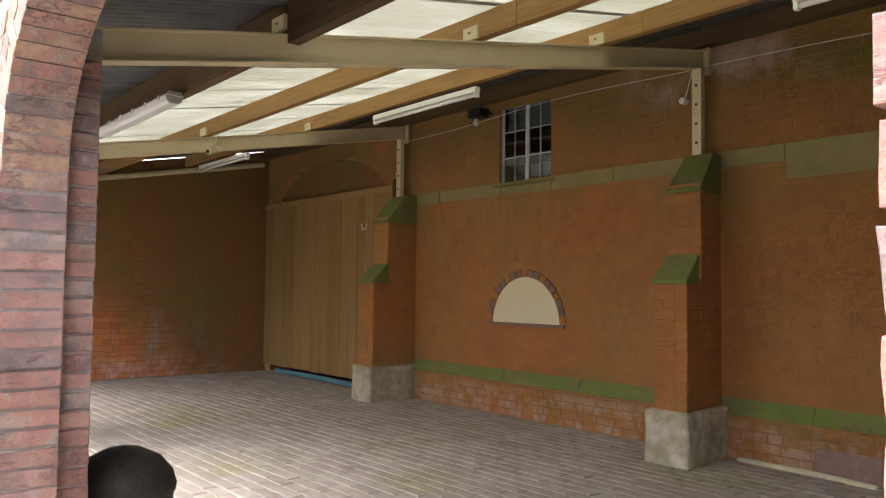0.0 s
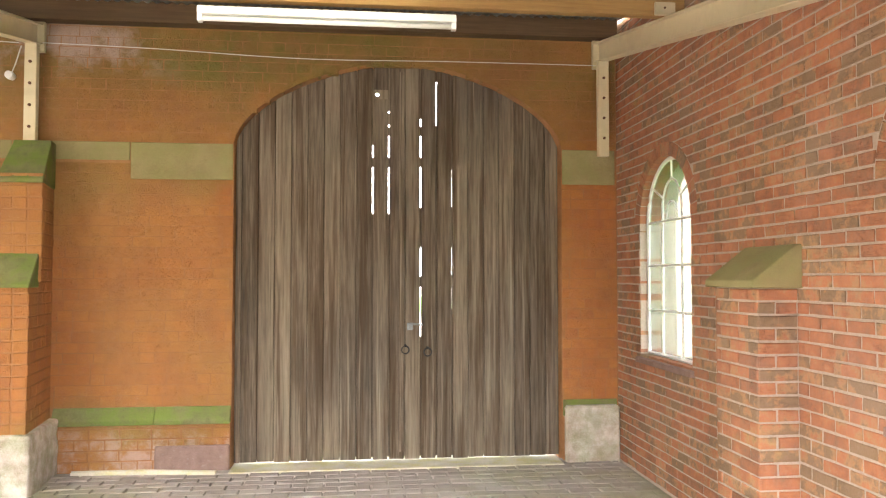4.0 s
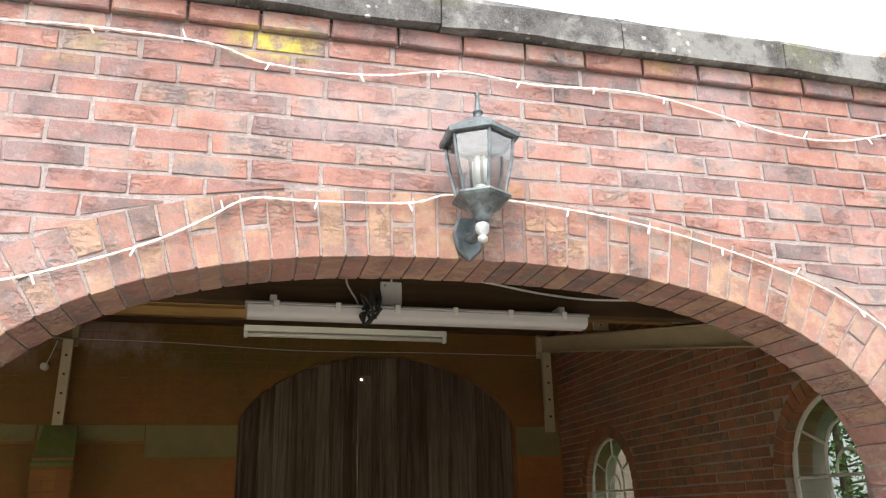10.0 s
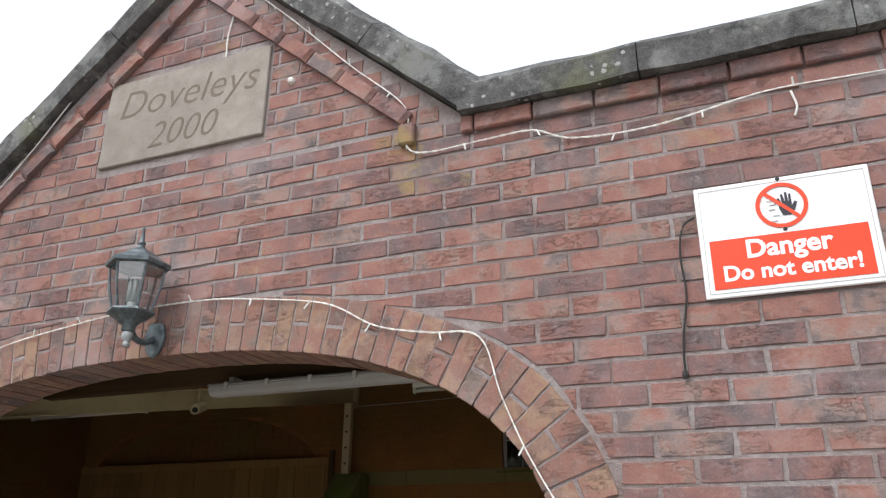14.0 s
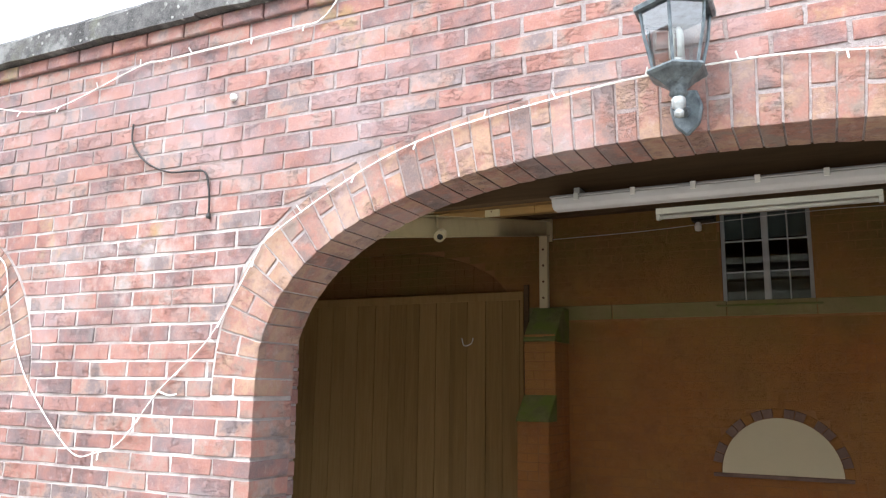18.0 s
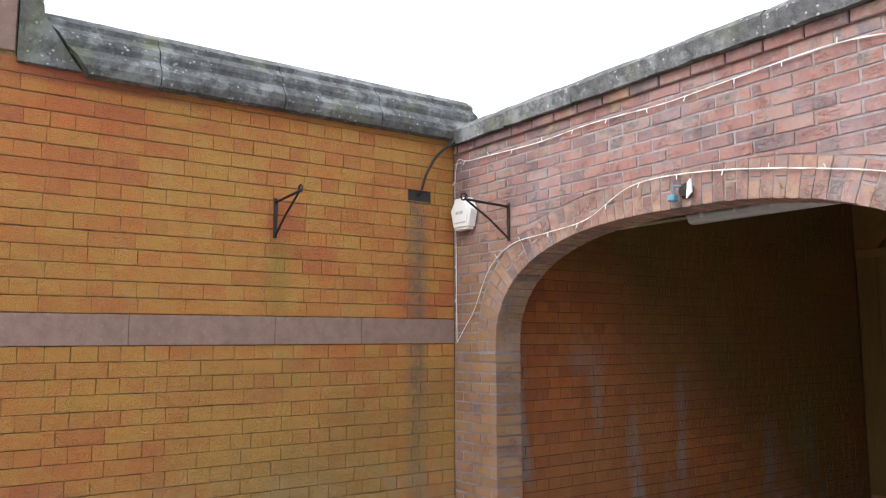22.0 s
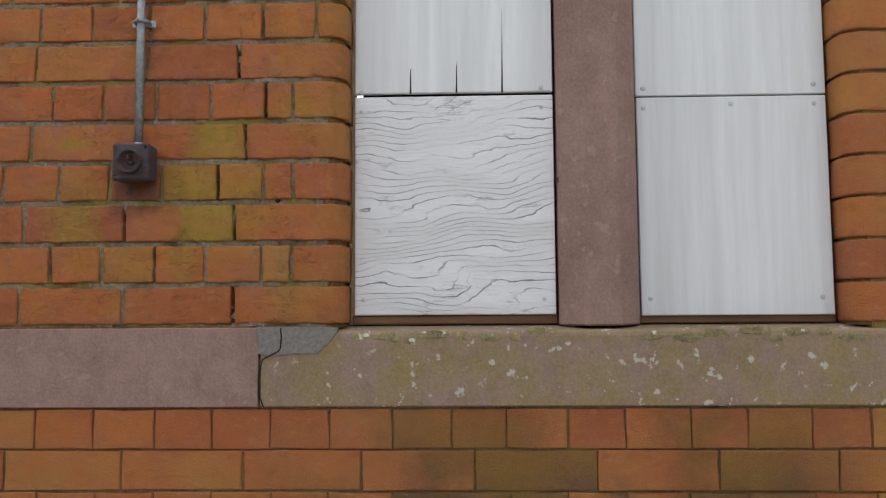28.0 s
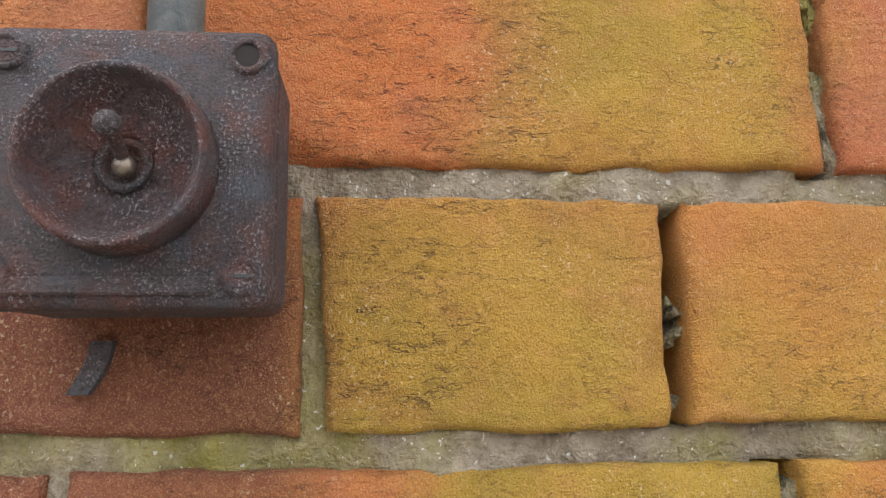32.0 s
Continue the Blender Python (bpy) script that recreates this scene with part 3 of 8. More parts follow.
def translucent_sheet():
    """Old glass-fibre roofing: milky, dirty, lets through a fifth of the daylight."""
    n = Nodes("translucent_roof_sheet")
    d = n.ramp(n.noise(n.pos((1, 0.3, 1)), 2.5, 6.0, 0.65), [(0.35, (0.46, 0.46, 0.42)), (0.7, (0.30, 0.285, 0.22))])
    a = n.node("ShaderNodeBsdfTranslucent", Color=d)
    b = n.node("ShaderNodeBsdfTransparent", Color=(0.85, 0.87, 0.83))
    c = n.node("ShaderNodeBsdfDiffuse", Color=(0.55, 0.54, 0.47))
    m1 = n.node("ShaderNodeMixShader", Fac=0.4)
    n.t.links.new(a.outputs[0], m1.inputs[1])
    n.t.links.new(c.outputs[0], m1.inputs[2])
    m2 = n.node("ShaderNodeMixShader", Fac=0.06)
    n.t.links.new(m1.outputs[0], m2.inputs[1])
    n.t.links.new(b.outputs[0], m2.inputs[2])
    n.t.links.new(m2.outputs[0], n.out.inputs["Surface"])
    return n.mat


def clear_glass(name, tint=(0.9, 0.93, 0.92), rough=0.02, shine=0.07):
    n = Nodes(name)
    g = n.node("ShaderNodeBsdfGlossy", Roughness=rough)
    t = n.node("ShaderNodeBsdfTransparent", Color=tint)
    m = n.node("ShaderNodeMixShader", Fac=shine)
    n.t.links.new(t.outputs[0], m.inputs[1])
    n.t.links.new(g.outputs[0], m.inputs[2])
    n.t.links.new(m.outputs[0], n.out.inputs["Surface"])
    return n.mat


def ground_mat(name, c1, c2, c3, scale=3.0):
    n = Nodes(name)
    p = n.pos()
    a = n.noise(p, scale, 6.0, 0.65)
    base = n.mix(n.ramp(a, [(0.38, 0.0), (0.65, 1.0)]), c1, c2)
    base = n.mix(n.ramp(n.noise(p, 0.55, 5.0, 0.6), [(0.52, 0.0), (0.66, 0.7)]), base, c3)
    r = n.random()
    base = n.mix(n.math("MULTIPLY", r, 0.35), base, tuple(v * 0.6 for v in c1))
    f = n.noise(p, 140.0, 4.0, 0.7)
    return n.done(base, 0.92, n.bump(n.math("ADD", a, f), 0.4, 0.006), spec=0.2)


M_RED = brick_red()
M_RED_IN = brick_red("red_indoor_brick", warm=True)
M_PALE_MORTAR = mortar("pale_indoor_mortar", (0.42, 0.34, 0.27), (0.54, 0.45, 0.365))
M_RED_MORTAR = mortar("pale_mortar", (0.28, 0.245, 0.24), (0.43, 0.39, 0.385), salts=True)
M_RING = brick_red("arch_brick", buff=True)
M_ORANGE = brick_orange("orange_brick", 0.85, even=0.7)
M_ORANGE_MORTAR = mortar("weathered_mortar", (0.15, 0.09, 0.045), (0.27, 0.165, 0.08), moss=0.5)
M_SHED = brick_orange("shed_orange_brick", 0.95, streak=False, even=0.3)
M_SHED_END = brick_orange("shed_end_brick", 0.6, streak=False, even=0.8, salted=True)
M_END_MORTAR = mortar("dark_end_mortar", (0.16, 0.085, 0.05), (0.27, 0.15, 0.085))
M_SHED_MORTAR = mortar("shed_mortar", (0.32, 0.15, 0.062), (0.42, 0.22, 0.10), moss=0.0, scale=9.0)
M_MAUVE = stone("mauve_sandstone", (0.20, 0.128, 0.104), (0.265, 0.178, 0.147), spots=0.25, spot=(0.36, 0.32, 0.28))
M_SILL = stone("lichened_sandstone", (0.19, 0.135, 0.10), (0.25, 0.18, 0.14), spots=0.8, spot=(0.45, 0.44, 0.38), moss=0.75, moss_c=(0.20, 0.16, 0.05), scale=20)
M_GREEN = stone("mossy_stone", (0.13, 0.14, 0.05), (0.22, 0.21, 0.10), moss=0.9, moss_c=(0.13, 0.19, 0.03))
M_BAND = stone("green_stained_stone", (0.24, 0.20, 0.09), (0.30, 0.25, 0.13), moss=0.5, moss_c=(0.19, 0.20, 0.06))
M_COPING = coping_mat("blackened_lichened_coping")
M_PLAQUE = stone("carved_grey_stone", (0.24, 0.215, 0.19), (0.33, 0.30, 0.265), spots=0.3, spot=(0.30, 0.26, 0.21))
M_CUT = paint("cut_letter_shadow", (0.17, 0.14, 0.11), 0.9, 0.1)
M_RUBBLE = stone("whitened_rubble_stone", (0.34, 0.27, 0.21), (0.55, 0.51, 0.44), moss=0.5, scale=8)
M_GATE = wood("weathered_gate_boards", (0.06, 0.042, 0.027), (0.26, 0.21, 0.15), "z", 1.8, 0.85, 0.6, 0.4)
M_PLY = wood("yellowed_plywood", (0.27, 0.165, 0.06), (0.34, 0.22, 0.09), "z", 0.4, 0.7)
M_PINE = wood("pine_purlin", (0.27, 0.15, 0.055), (0.42, 0.26, 0.10), "x", 0.6, 0.7)
M_DARKWOOD = wood("dark_wall_plate", (0.065, 0.04, 0.022), (0.12, 0.078, 0.042), "x", 0.6, 0.8)
M_WHITEWOOD = wood("white_painted_boards", (0.60, 0.62, 0.62), (0.72, 0.745, 0.75), "z", 0.5, 0.6)
M_WHITEGRAIN = cracked_plank("flaking_white_plank")
M_WHITEPLY = paint("white_painted_sheet", (0.74, 0.84, 0.89), 0.45, 0.08, (0.6, 0.62, 0.63))
M_ROT = wood("bare_rotten_wood", (0.05, 0.03, 0.018), (0.20, 0.11, 0.055), "y", 1.5, 0.9)
M_CREAM = paint("cream_painted_steel", (0.62, 0.54, 0.35), 0.45, 0.3, (0.40, 0.31, 0.17))
M_CREAMBOARD = paint("cream_painted_board", (0.72, 0.64, 0.45), 0.6, 0.1, (0.6, 0.5, 0.33))
M_TUBE = paint("white_light_housing", (0.78, 0.78, 0.74), 0.35, 0.1, (0.55, 0.5, 0.4))
M_BATTEN = paint("grey_plastic_batten", (0.58, 0.59, 0.59), 0.4, 0.2, (0.3, 0.28, 0.25))
M_WHITE = paint("white_plastic", (0.80, 0.80, 0.77), 0.4, 0.08)
M_FRAME = paint("chipped_white_frame", (0.70, 0.69, 0.64), 0.5, 0.45, (0.28, 0.24, 0.18), 16)
M_GREYFRAME = paint("grey_white_casement", (0.42, 0.43, 0.44), 0.5, 0.3, (0.25, 0.24, 0.22), 16)
M_SHEET = metal("grey_corrugated_steel", (0.11, 0.112, 0.115), (0.19, 0.19, 0.19), 0.55, 0.4, 6.0, 0.1)
M_CLEAR = translucent_sheet()
M_PALELAMP = metal("pale_verdigris", (0.30, 0.34, 0.35), (0.55, 0.58, 0.58), 0.5, 0.2, 60.0, 0.3)
M_IRON = metal("black_wrought_iron", (0.018, 0.017, 0.016), (0.05, 0.045, 0.04), 0.55, 0.3)
M_LAMP = metal("verdigris_black_lantern", (0.065, 0.08, 0.09), (0.20, 0.245, 0.265), 0.45, 0.4, 30.0, 0.3)
def cast_iron(name, c1, c2, rust, pale):
    """Pitted cast iron: dark, blotched with red rust, speckled grey where the paint has gone."""
    n = Nodes(name)
    p = n.pos()
    a = n.noise(p, 320.0, 6.0, 0.75)
    base = n.mix(n.ramp(a, [(0.35, 0.0), (0.68, 1.0)]), c1, c2)
    base = n.mix(n.ramp(n.noise(p, 55.0, 5.0, 0.65), [(0.48, 0.0), (0.62, 0.75)]), base, rust)
    base = n.mix(n.ramp(n.noise(n.pos((1, 1, 1.4)), 38.0, 5.0, 0.6), [(0.52, 0.0), (0.66, 0.5)]), base, (0.10, 0.125, 0.15))
    pits = n.noise(p, 1100.0, 4.0, 0.65)
    base = n.mix(n.math("MULTIPLY", n.ramp(pits, [(0.55, 0.0), (0.62, 0.8)]), n.ramp(n.noise(p, 90.0, 4.0), [(0.42, 0.15), (0.58, 1.0)])), base, pale)
    base = n.mix(n.ramp(pits, [(0.32, 0.8), (0.42, 0.0)]), base, (0.02, 0.016, 0.016))
    return n.done(base, n.ramp(a, [(0.3, 0.45), (0.7, 0.8)]), n.bump(n.math("ADD", a, pits), 1.0, 0.005), metal=0.25)


M_SWITCH = cast_iron("rusty_cast_iron", (0.05, 0.043, 0.046), (0.12, 0.095, 0.095), (0.15, 0.065, 0.05), (0.30, 0.28, 0.28))
M_SWITCH_RUST = cast_iron("red_rusty_dish", (0.06, 0.042, 0.042), (0.14, 0.095, 0.09), (0.16, 0.06, 0.045), (0.38, 0.34, 0.34))
M_BRASS = metal("tarnished_brass", (0.11, 0.09, 0.07), (0.24, 0.20, 0.16), 0.35, 0.7, 200.0, 0.3)
M_CONDUIT = metal("galvanised_conduit", (0.17, 0.195, 0.205), (0.36, 0.385, 0.385), 0.5, 0.5, 90.0, 0.4)
M_BLACK = paint("black_rubber", (0.02, 0.02, 0.02), 0.5, 0.2, (0.06, 0.06, 0.05))
# near-black colour that stands in for the shade in gaps, holes and closed spaces
M_DARKVOID = paint("near_black_shade", (0.015, 0.012, 0.01), 0.9, 0.1)
M_WIRE = paint("white_cable", (0.74, 0.74, 0.71), 0.5, 0.2, (0.45, 0.42, 0.36), 30)
M_RUST = metal("rusty_iron", (0.10, 0.05, 0.03), (0.22, 0.11, 0.06), 0.8, 0.2)
M_SIGNWHITE = paint("sign_white", (0.80, 0.82, 0.83), 0.3, 0.05, (0.7, 0.7, 0.68))
M_SIGNRED = paint("sign_red", (0.78, 0.055, 0.012), 0.35, 0.06, (0.6, 0.12, 0.06))
M_SIGNBLACK = paint("sign_black", (0.02, 0.02, 0.03), 0.4, 0.05)
M_LICHEN = stone("lichened_sill_edge", (0.16, 0.125, 0.07), (0.30, 0.25, 0.12), spots=0.9, spot=(0.52, 0.52, 0.47), moss=0.8, moss_c=(0.07, 0.065, 0.05), scale=26)
M_HERO_MORTAR = mortar("gritty_mortar", (0.19, 0.15, 0.105), (0.40, 0.34, 0.255), moss=0.75, scale=110.0)
M_SCRAPE = mortar("pale_lime_splash", (0.22, 0.185, 0.16), (0.40, 0.37, 0.34), scale=35.0)
M_CEMENT = mortar("grey_cement", (0.20, 0.19, 0.17), (0.32, 0.30, 0.27), scale=120.0)
M_BLUE = paint("blue_plastic", (0.10, 0.25, 0.34), 0.4, 0.2)
M_GLASS = clear_glass("window_glass", (0.55, 0.58, 0.57))
M_LAMPGLASS = clear_glass("lantern_glass", (0.80, 0.86, 0.88), 0.06, 0.22)
M_BULB = paint("opal_bulb", (0.85, 0.85, 0.80), 0.3, 0.02)
M_FLOOR = ground_mat("worn_paving_setts", (0.33, 0.28, 0.25), (0.42, 0.37, 0.335), (0.27, 0.27, 0.13))
M_GROUND = ground_mat("yard_concrete", (0.33, 0.30, 0.26), (0.43, 0.40, 0.35), (0.25, 0.23, 0.14), 1.5)
M_GRASS = ground_mat("lawn_grass", (0.06, 0.16, 0.02), (0.10, 0.24, 0.03), (0.09, 0.17, 0.03), 5.0)
M_LEAF = paint("green_leaf", (0.06, 0.14, 0.03), 0.6, 0.6, (0.13, 0.22, 0.05), 4)
M_BARK = stone("bark", (0.10, 0.075, 0.05), (0.17, 0.13, 0.09))
M_YELLOW = stone("yellow_lichen_step", (0.50, 0.46, 0.36), (0.66, 0.62, 0.54), moss=0.6, moss_c=(0.42, 0.36, 0.04))

# ---- building helpers ----


def raw(name, verts, faces, mat):
    me = bpy.data.meshes.new(name)
    me.from_pydata([tuple(v) for v in verts], [], faces)
    me.materials.append(mat)
    me.update()
    return me


def bm_mesh(name, bm, mat, smooth=False):
    bmesh.ops.recalc_face_normals(bm, faces=bm.faces)
    me = bpy.data.meshes.new(name)
    bm.to_mesh(me)
    bm.free()
    me.materials.append(mat)
    if smooth:
        for p in me.polygons:
            p.use_smooth = True
    return me


def part(name, shape, mat, parent, label="", smooth=False):
    """Links a bmesh, or a ready mesh, as one mesh object under a thing or a part."""
    me = shape if isinstance(shape, bpy.types.Mesh) else bm_mesh(name, shape, mat, smooth)
    ob = new(name, me)
    if parent is not None:
        ob.parent = parent
        ob.matrix_parent_inverse = Matrix.Identity(4)
    if label:
        ob["label"] = label
    return ob


def thing(name, label, category, group="", kind=""):
    return tagged(new(name), label, category, group, kind)


def solo(name, shape, mat, label, category, group="", kind="", smooth=False):
    return tagged(part(name, shape, mat, None, "", smooth), label, category, group, kind)


def box(x0, y0, z0, x1, y1, z1, bevel=0.0, seg=1):
    bm = bmesh.new()
    bmesh.ops.create_cube(bm, size=1)
    bmesh.ops.scale(bm, vec=(abs(x1 - x0), abs(y1 - y0), abs(z1 - z0)), verts=bm.verts)
    bmesh.ops.translate(bm, vec=((x0 + x1) / 2, (y0 + y1) / 2, (z0 + z1) / 2), verts=bm.verts)
    if bevel:
        bmesh.ops.bevel(bm, geom=bm.edges[:], offset=bevel, segments=seg, affect="EDGES", profile=0.5)
    return bm


def add(bm, other):
    me = bpy.data.meshes.new("tmp")
    other.to_mesh(me)
    other.free()
    bm.from_mesh(me)
    bpy.data.meshes.remove(me)
    return bm


def prism(outline, along, lo, hi, bevel=0.0):
    """An outline of pairs, pushed along one axis from lo to hi. The pairs are the other two axes, in order."""
    bm = bmesh.new()
    rings = []
    for w in (lo, hi):
        ring = []
        for a, b in outline:
            v = {"x": (w, a, b), "y": (a, w, b), "z": (a, b, w)}[along]
            ring.append(bm.verts.new(v))
        rings.append(ring)
    bm.faces.new(rings[0])
    bm.faces.new(rings[1][::-1])
    n = len(outline)
    for i in range(n):
        bm.faces.new((rings[0][i], rings[0][(i + 1) % n], rings[1][(i + 1) % n], rings[1][i]))
    if bevel:
        bmesh.ops.bevel(bm, geom=bm.edges[:], offset=bevel, segments=1, affect="EDGES")
    return bm


def tube(points, radius, sides=8, closed_ends=True):
    """A round bar along a line of points."""
    bm = bmesh.new()
    pts = [Vector(p) for p in points]
    rings = []
    for i, p in enumerate(pts):
        d = (pts[min(i + 1, len(pts) - 1)] - pts[max(i - 1, 0)]).normalized()
        up = Vector((0, 0, 1)) if abs(d.z) < 0.9 else Vector((1, 0, 0))
        a = d.cross(up).normalized()
        b = a.cross(d)
        rings.append([bm.verts.new(p + radius * (math.cos(2 * math.pi * k / sides) * a + math.sin(2 * math.pi * k / sides) * b)) for k in range(sides)])
    for r, s in zip(rings, rings[1:]):
        for k in range(sides):
            bm.faces.new((r[k], r[(k + 1) % sides], s[(k + 1) % sides], s[k]))
    if closed_ends:
        bm.faces.new(rings[0][::-1])
        bm.faces.new(rings[-1])
    return bm


def lathe(profile, sides=32, axis="z", at=(0, 0, 0), turn=0.0, cap=True):
    """Turns pairs of radius and height about an axis."""
    bm = bmesh.new()
    rings = []
    for r, h in profile:
        ring = []
        for k in range(sides):
            c, s = math.cos(turn + 2 * math.pi * k / sides) * r, math.sin(turn + 2 * math.pi * k / sides) * r
            v = {"z": (c, s, h), "x": (h, c, s), "y": (c, h, s)}[axis]
            ring.append(bm.verts.new(Vector(v) + Vector(at)))
        rings.append(ring)
    for a, b in zip(rings, rings[1:]):
        for k in range(sides):
            bm.faces.new((a[k], a[(k + 1) % sides], b[(k + 1) % sides], b[k]))
    for ring in (rings[0], rings[-1]):
        if cap and profile[0][0] > 1e-6:
            bm.faces.new(ring)
    return bm


def smooth_line(pts, steps=5):
    """A soft curve through points (Catmull-Rom)."""
    p = [Vector(q) for q in pts]
    p = [p[0], *p, p[-1]]
    out = []
    for a, b, c, d in zip(p, p[1:], p[2:], p[3:]):
        for k in range(steps):
            t = k / steps
            out.append(0.5 * (2 * b + (c - a) * t + (2 * a - 5 * b + 4 * c - d) * t * t + (3 * b - a - 3 * c + d) * t ** 3))
    return out + [p[-1]]


def letters(text, size, mat, parent, m, name="lettering", extrude=0.0006, shear=0.0, bold=0.0):
    """Words in the built-in font, turned into a mesh."""
    cu = bpy.data.curves.new(name, "FONT")
    cu.body, cu.size, cu.align_x, cu.align_y, cu.extrude, cu.shear, cu.offset = text, size, "CENTER", "CENTER", extrude, shear, bold
    cu.resolution_u = 4
    ob = bpy.data.objects.new("tmp", cu)
    me = bpy.data.meshes.new_from_object(ob)
    bpy.data.objects.remove(ob)
    me.transform(m)
    me.materials.clear()
    me.materials.append(mat)
    return part(name, me, mat, parent)


# Brick pieces: a front quad with eased edges, given by four corners in the wall's own plane.
ARCADE = lambda u, v, w: (u, w, v)
ORANGE = lambda u, v, w: (-w, u, v)
GATEW = lambda u, v, w: (u, 5.645 + w, v)
RIGHT = lambda u, v, w: (13.05 + w, u, v)


def piece(quad, depth, ease, wob, rng, at, rag=0.0):
    """Corners and faces of one brick; quad runs round from the lower left. rag bends its edges."""
    cx, cy = sum(q[0] for q in quad) / 4, sum(q[1] for q in quad) / 4
    lift = rng.uniform(-wob, wob)
    ring = list(quad)
    if rag:
        ring = []
        for (u, v), (u2, v2) in zip(quad, [*quad[1:], quad[0]]):
            t = rng.uniform(0.3, 0.7)
            ring += [(u, v), (u + (u2 - u) * t + rng.uniform(-rag, rag), v + (v2 - v) * t + rng.uniform(-rag, rag))]
    n = len(ring)
    verts = []
    for k in range(3):
        for u, v in ring:
            if k == 0:
                du, dv = u - cx, v - cy
                u2, v2 = u - math.copysign(min(ease, abs(du) * 0.4), du), v - math.copysign(min(ease, abs(dv) * 0.4), dv)
                verts.append(at(u2, v2, lift + rng.uniform(-wob, wob) * 0.6))
            else:
                verts.append(at(u, v, lift + ease * 0.9 if k == 1 else depth))
    faces = [tuple(range(n))]
    for a, b in ((0, n), (n, 2 * n)):
        for k in range(n):
            faces.append((a + k, b + k, b + (k + 1) % n, a + (k + 1) % n))
    return verts, faces


def clip(a, b, z0, z1, holes):
    """The parts of a brick from a to b that openings leave, each as a quad, and whether an opening cut it."""
    out = [((a, z0), (b, z0), (b, z1), (a, z1), False)]
    for hole in holes:
        nxt = []
        lo, mid, hi = hole(z0), hole((z0 + z1) / 2), hole(z1)
        for q in out:
            if mid is None:
                nxt.append(q)
                continue
            lo2, hi2 = lo or mid, hi or mid
            if q[1][0] <= mid[0] and q[2][0] <= mid[0] or q[0][0] >= mid[1]:
                nxt.append(q)
                continue
            if q[0][0] < mid[0] - 0.025:
                nxt.append((q[0], (min(q[1][0], lo2[0]), z0), (min(q[2][0], hi2[0]), z1), q[3], True))
            if q[1][0] > mid[1] + 0.025:
                nxt.append(((max(q[0][0], lo2[1]), z0), q[1], q[2], (max(q[3][0], hi2[1]), z1), True))
        out = nxt
    return out


def brickwork(courses, holes, gap, rng, jit=0.003, side=1.0):
    """Quads for courses of (z0, z1, joints along u)."""
    quads = []
    for z0, z1, joints in courses:
        for a, b in zip(joints, joints[1:]):
            for q in clip(a, b, z0, z1, holes):
                (a0, _), (b0, _), (b1, _), (a1, _), cut = q
                if min(b0 - a0, b1 - a1) < 0.03:
                    continue
                g = gap / 2
                j = lambda: rng.uniform(-jit, jit)
                quads.append((((a0 + g * side + j(), z0 + g + j() * 0.6), (b0 - g * side + j(), z0 + g + j() * 0.6), (b1 - g * side + j(), z1 - g + j() * 0.6), (a1 + g * side + j(), z1 - g + j() * 0.6)), cut))
    return quads


def lay(parent, quads, at, mat, depth, ease, wob, rng, single=None, cut_depth=None, name="brick", rag=0.0):
    """Bricks as objects of their own where single() says so, at most 300; the others in one mesh."""
    vs, fs, count = [], [], 0
    for quad, cut in quads:
        d = cut_depth if cut and cut_depth else depth
        v, f = piece(quad, d, ease, wob, rng, at, rag)
        mid = (sum(q[0] for q in quad) / 4, sum(q[1] for q in quad) / 4)
        if single and single(*mid) and count < 300:
            count += 1
            part(name, raw(name, v, f, mat), mat, parent)
        else:
            n = len(vs)
            vs += v
            fs += [tuple(i + n for i in face) for face in f]
    if vs:
        tagged(part(name + "work", raw(name + "work", vs, fs, mat), mat, parent), kind="stuff")


def even(u0, u1, step, shift, rng=None):
    """Joints from u0 to u1 at an even step, moved by shift."""
    out, u = [u0], u0 + (shift % step)
    while u < u1 - 0.04:
        if u > u0 + 0.04:
            out.append(u + (rng.uniform(-0.006, 0.006) if rng else 0))
        u += step
    return out + [u1]


def body(name, u0, u1, base, top, back, front, at, mat, openings, extra_u=()):
    """A thick wall in its own plane. openings: (low(u), high(u), ua, ub, samples); top may be a function of u."""
    us = {u0, u1, *extra_u}
    for lowf, highf, ua, ub, k in openings:
        us |= {ua + (ub - ua) * (0.5 - 0.5 * math.cos(math.pi * i / k)) for i in range(k + 1)}
    us = sorted(u for u in us if u0 - 1e-9 <= u <= u1 + 1e-9)
    tf = top if callable(top) else (lambda u: top)
    vs, fs = [], []
    for a, b in zip(us, us[1:]):
        if b - a < 1e-6:
            continue
        m = (a + b) / 2
        cuts = sorted(((o[0](m), o) for o in openings if o[2] < m < o[3]), key=lambda c: c[0])
        spans, la, lb = [], base, base
        for _, o in cuts:
            spans.append((la, lb, o[0](a), o[0](b)))
            la, lb = o[1](a), o[1](b)
        spans.append((la, lb, tf(a), tf(b)))
        for z0a, z0b, z1a, z1b in spans:
            if max(z1a - z0a, z1b - z0b) < 1e-4:
                continue
            n = len(vs)
            vs += [at(a, z0a, front), at(b, z0b, front), at(b, z1b, front), at(a, z1a, front), at(a, z0a, back), at(b, z0b, back), at(b, z1b, back), at(a, z1a, back)]
            fs += [tuple(n + i for i in f) for f in ((0, 1, 2, 3), (7, 6, 5, 4), (0, 4, 5, 1), (3, 2, 6, 7), (1, 5, 6, 2), (0, 3, 7, 4))]
    return raw(name, vs, fs, mat)


def arch_high(c, a, zs, b, n):
    return lambda u: zs + b * max(0.0, 1 - min(1.0, abs(u - c) / a) ** n) ** (1 / n)


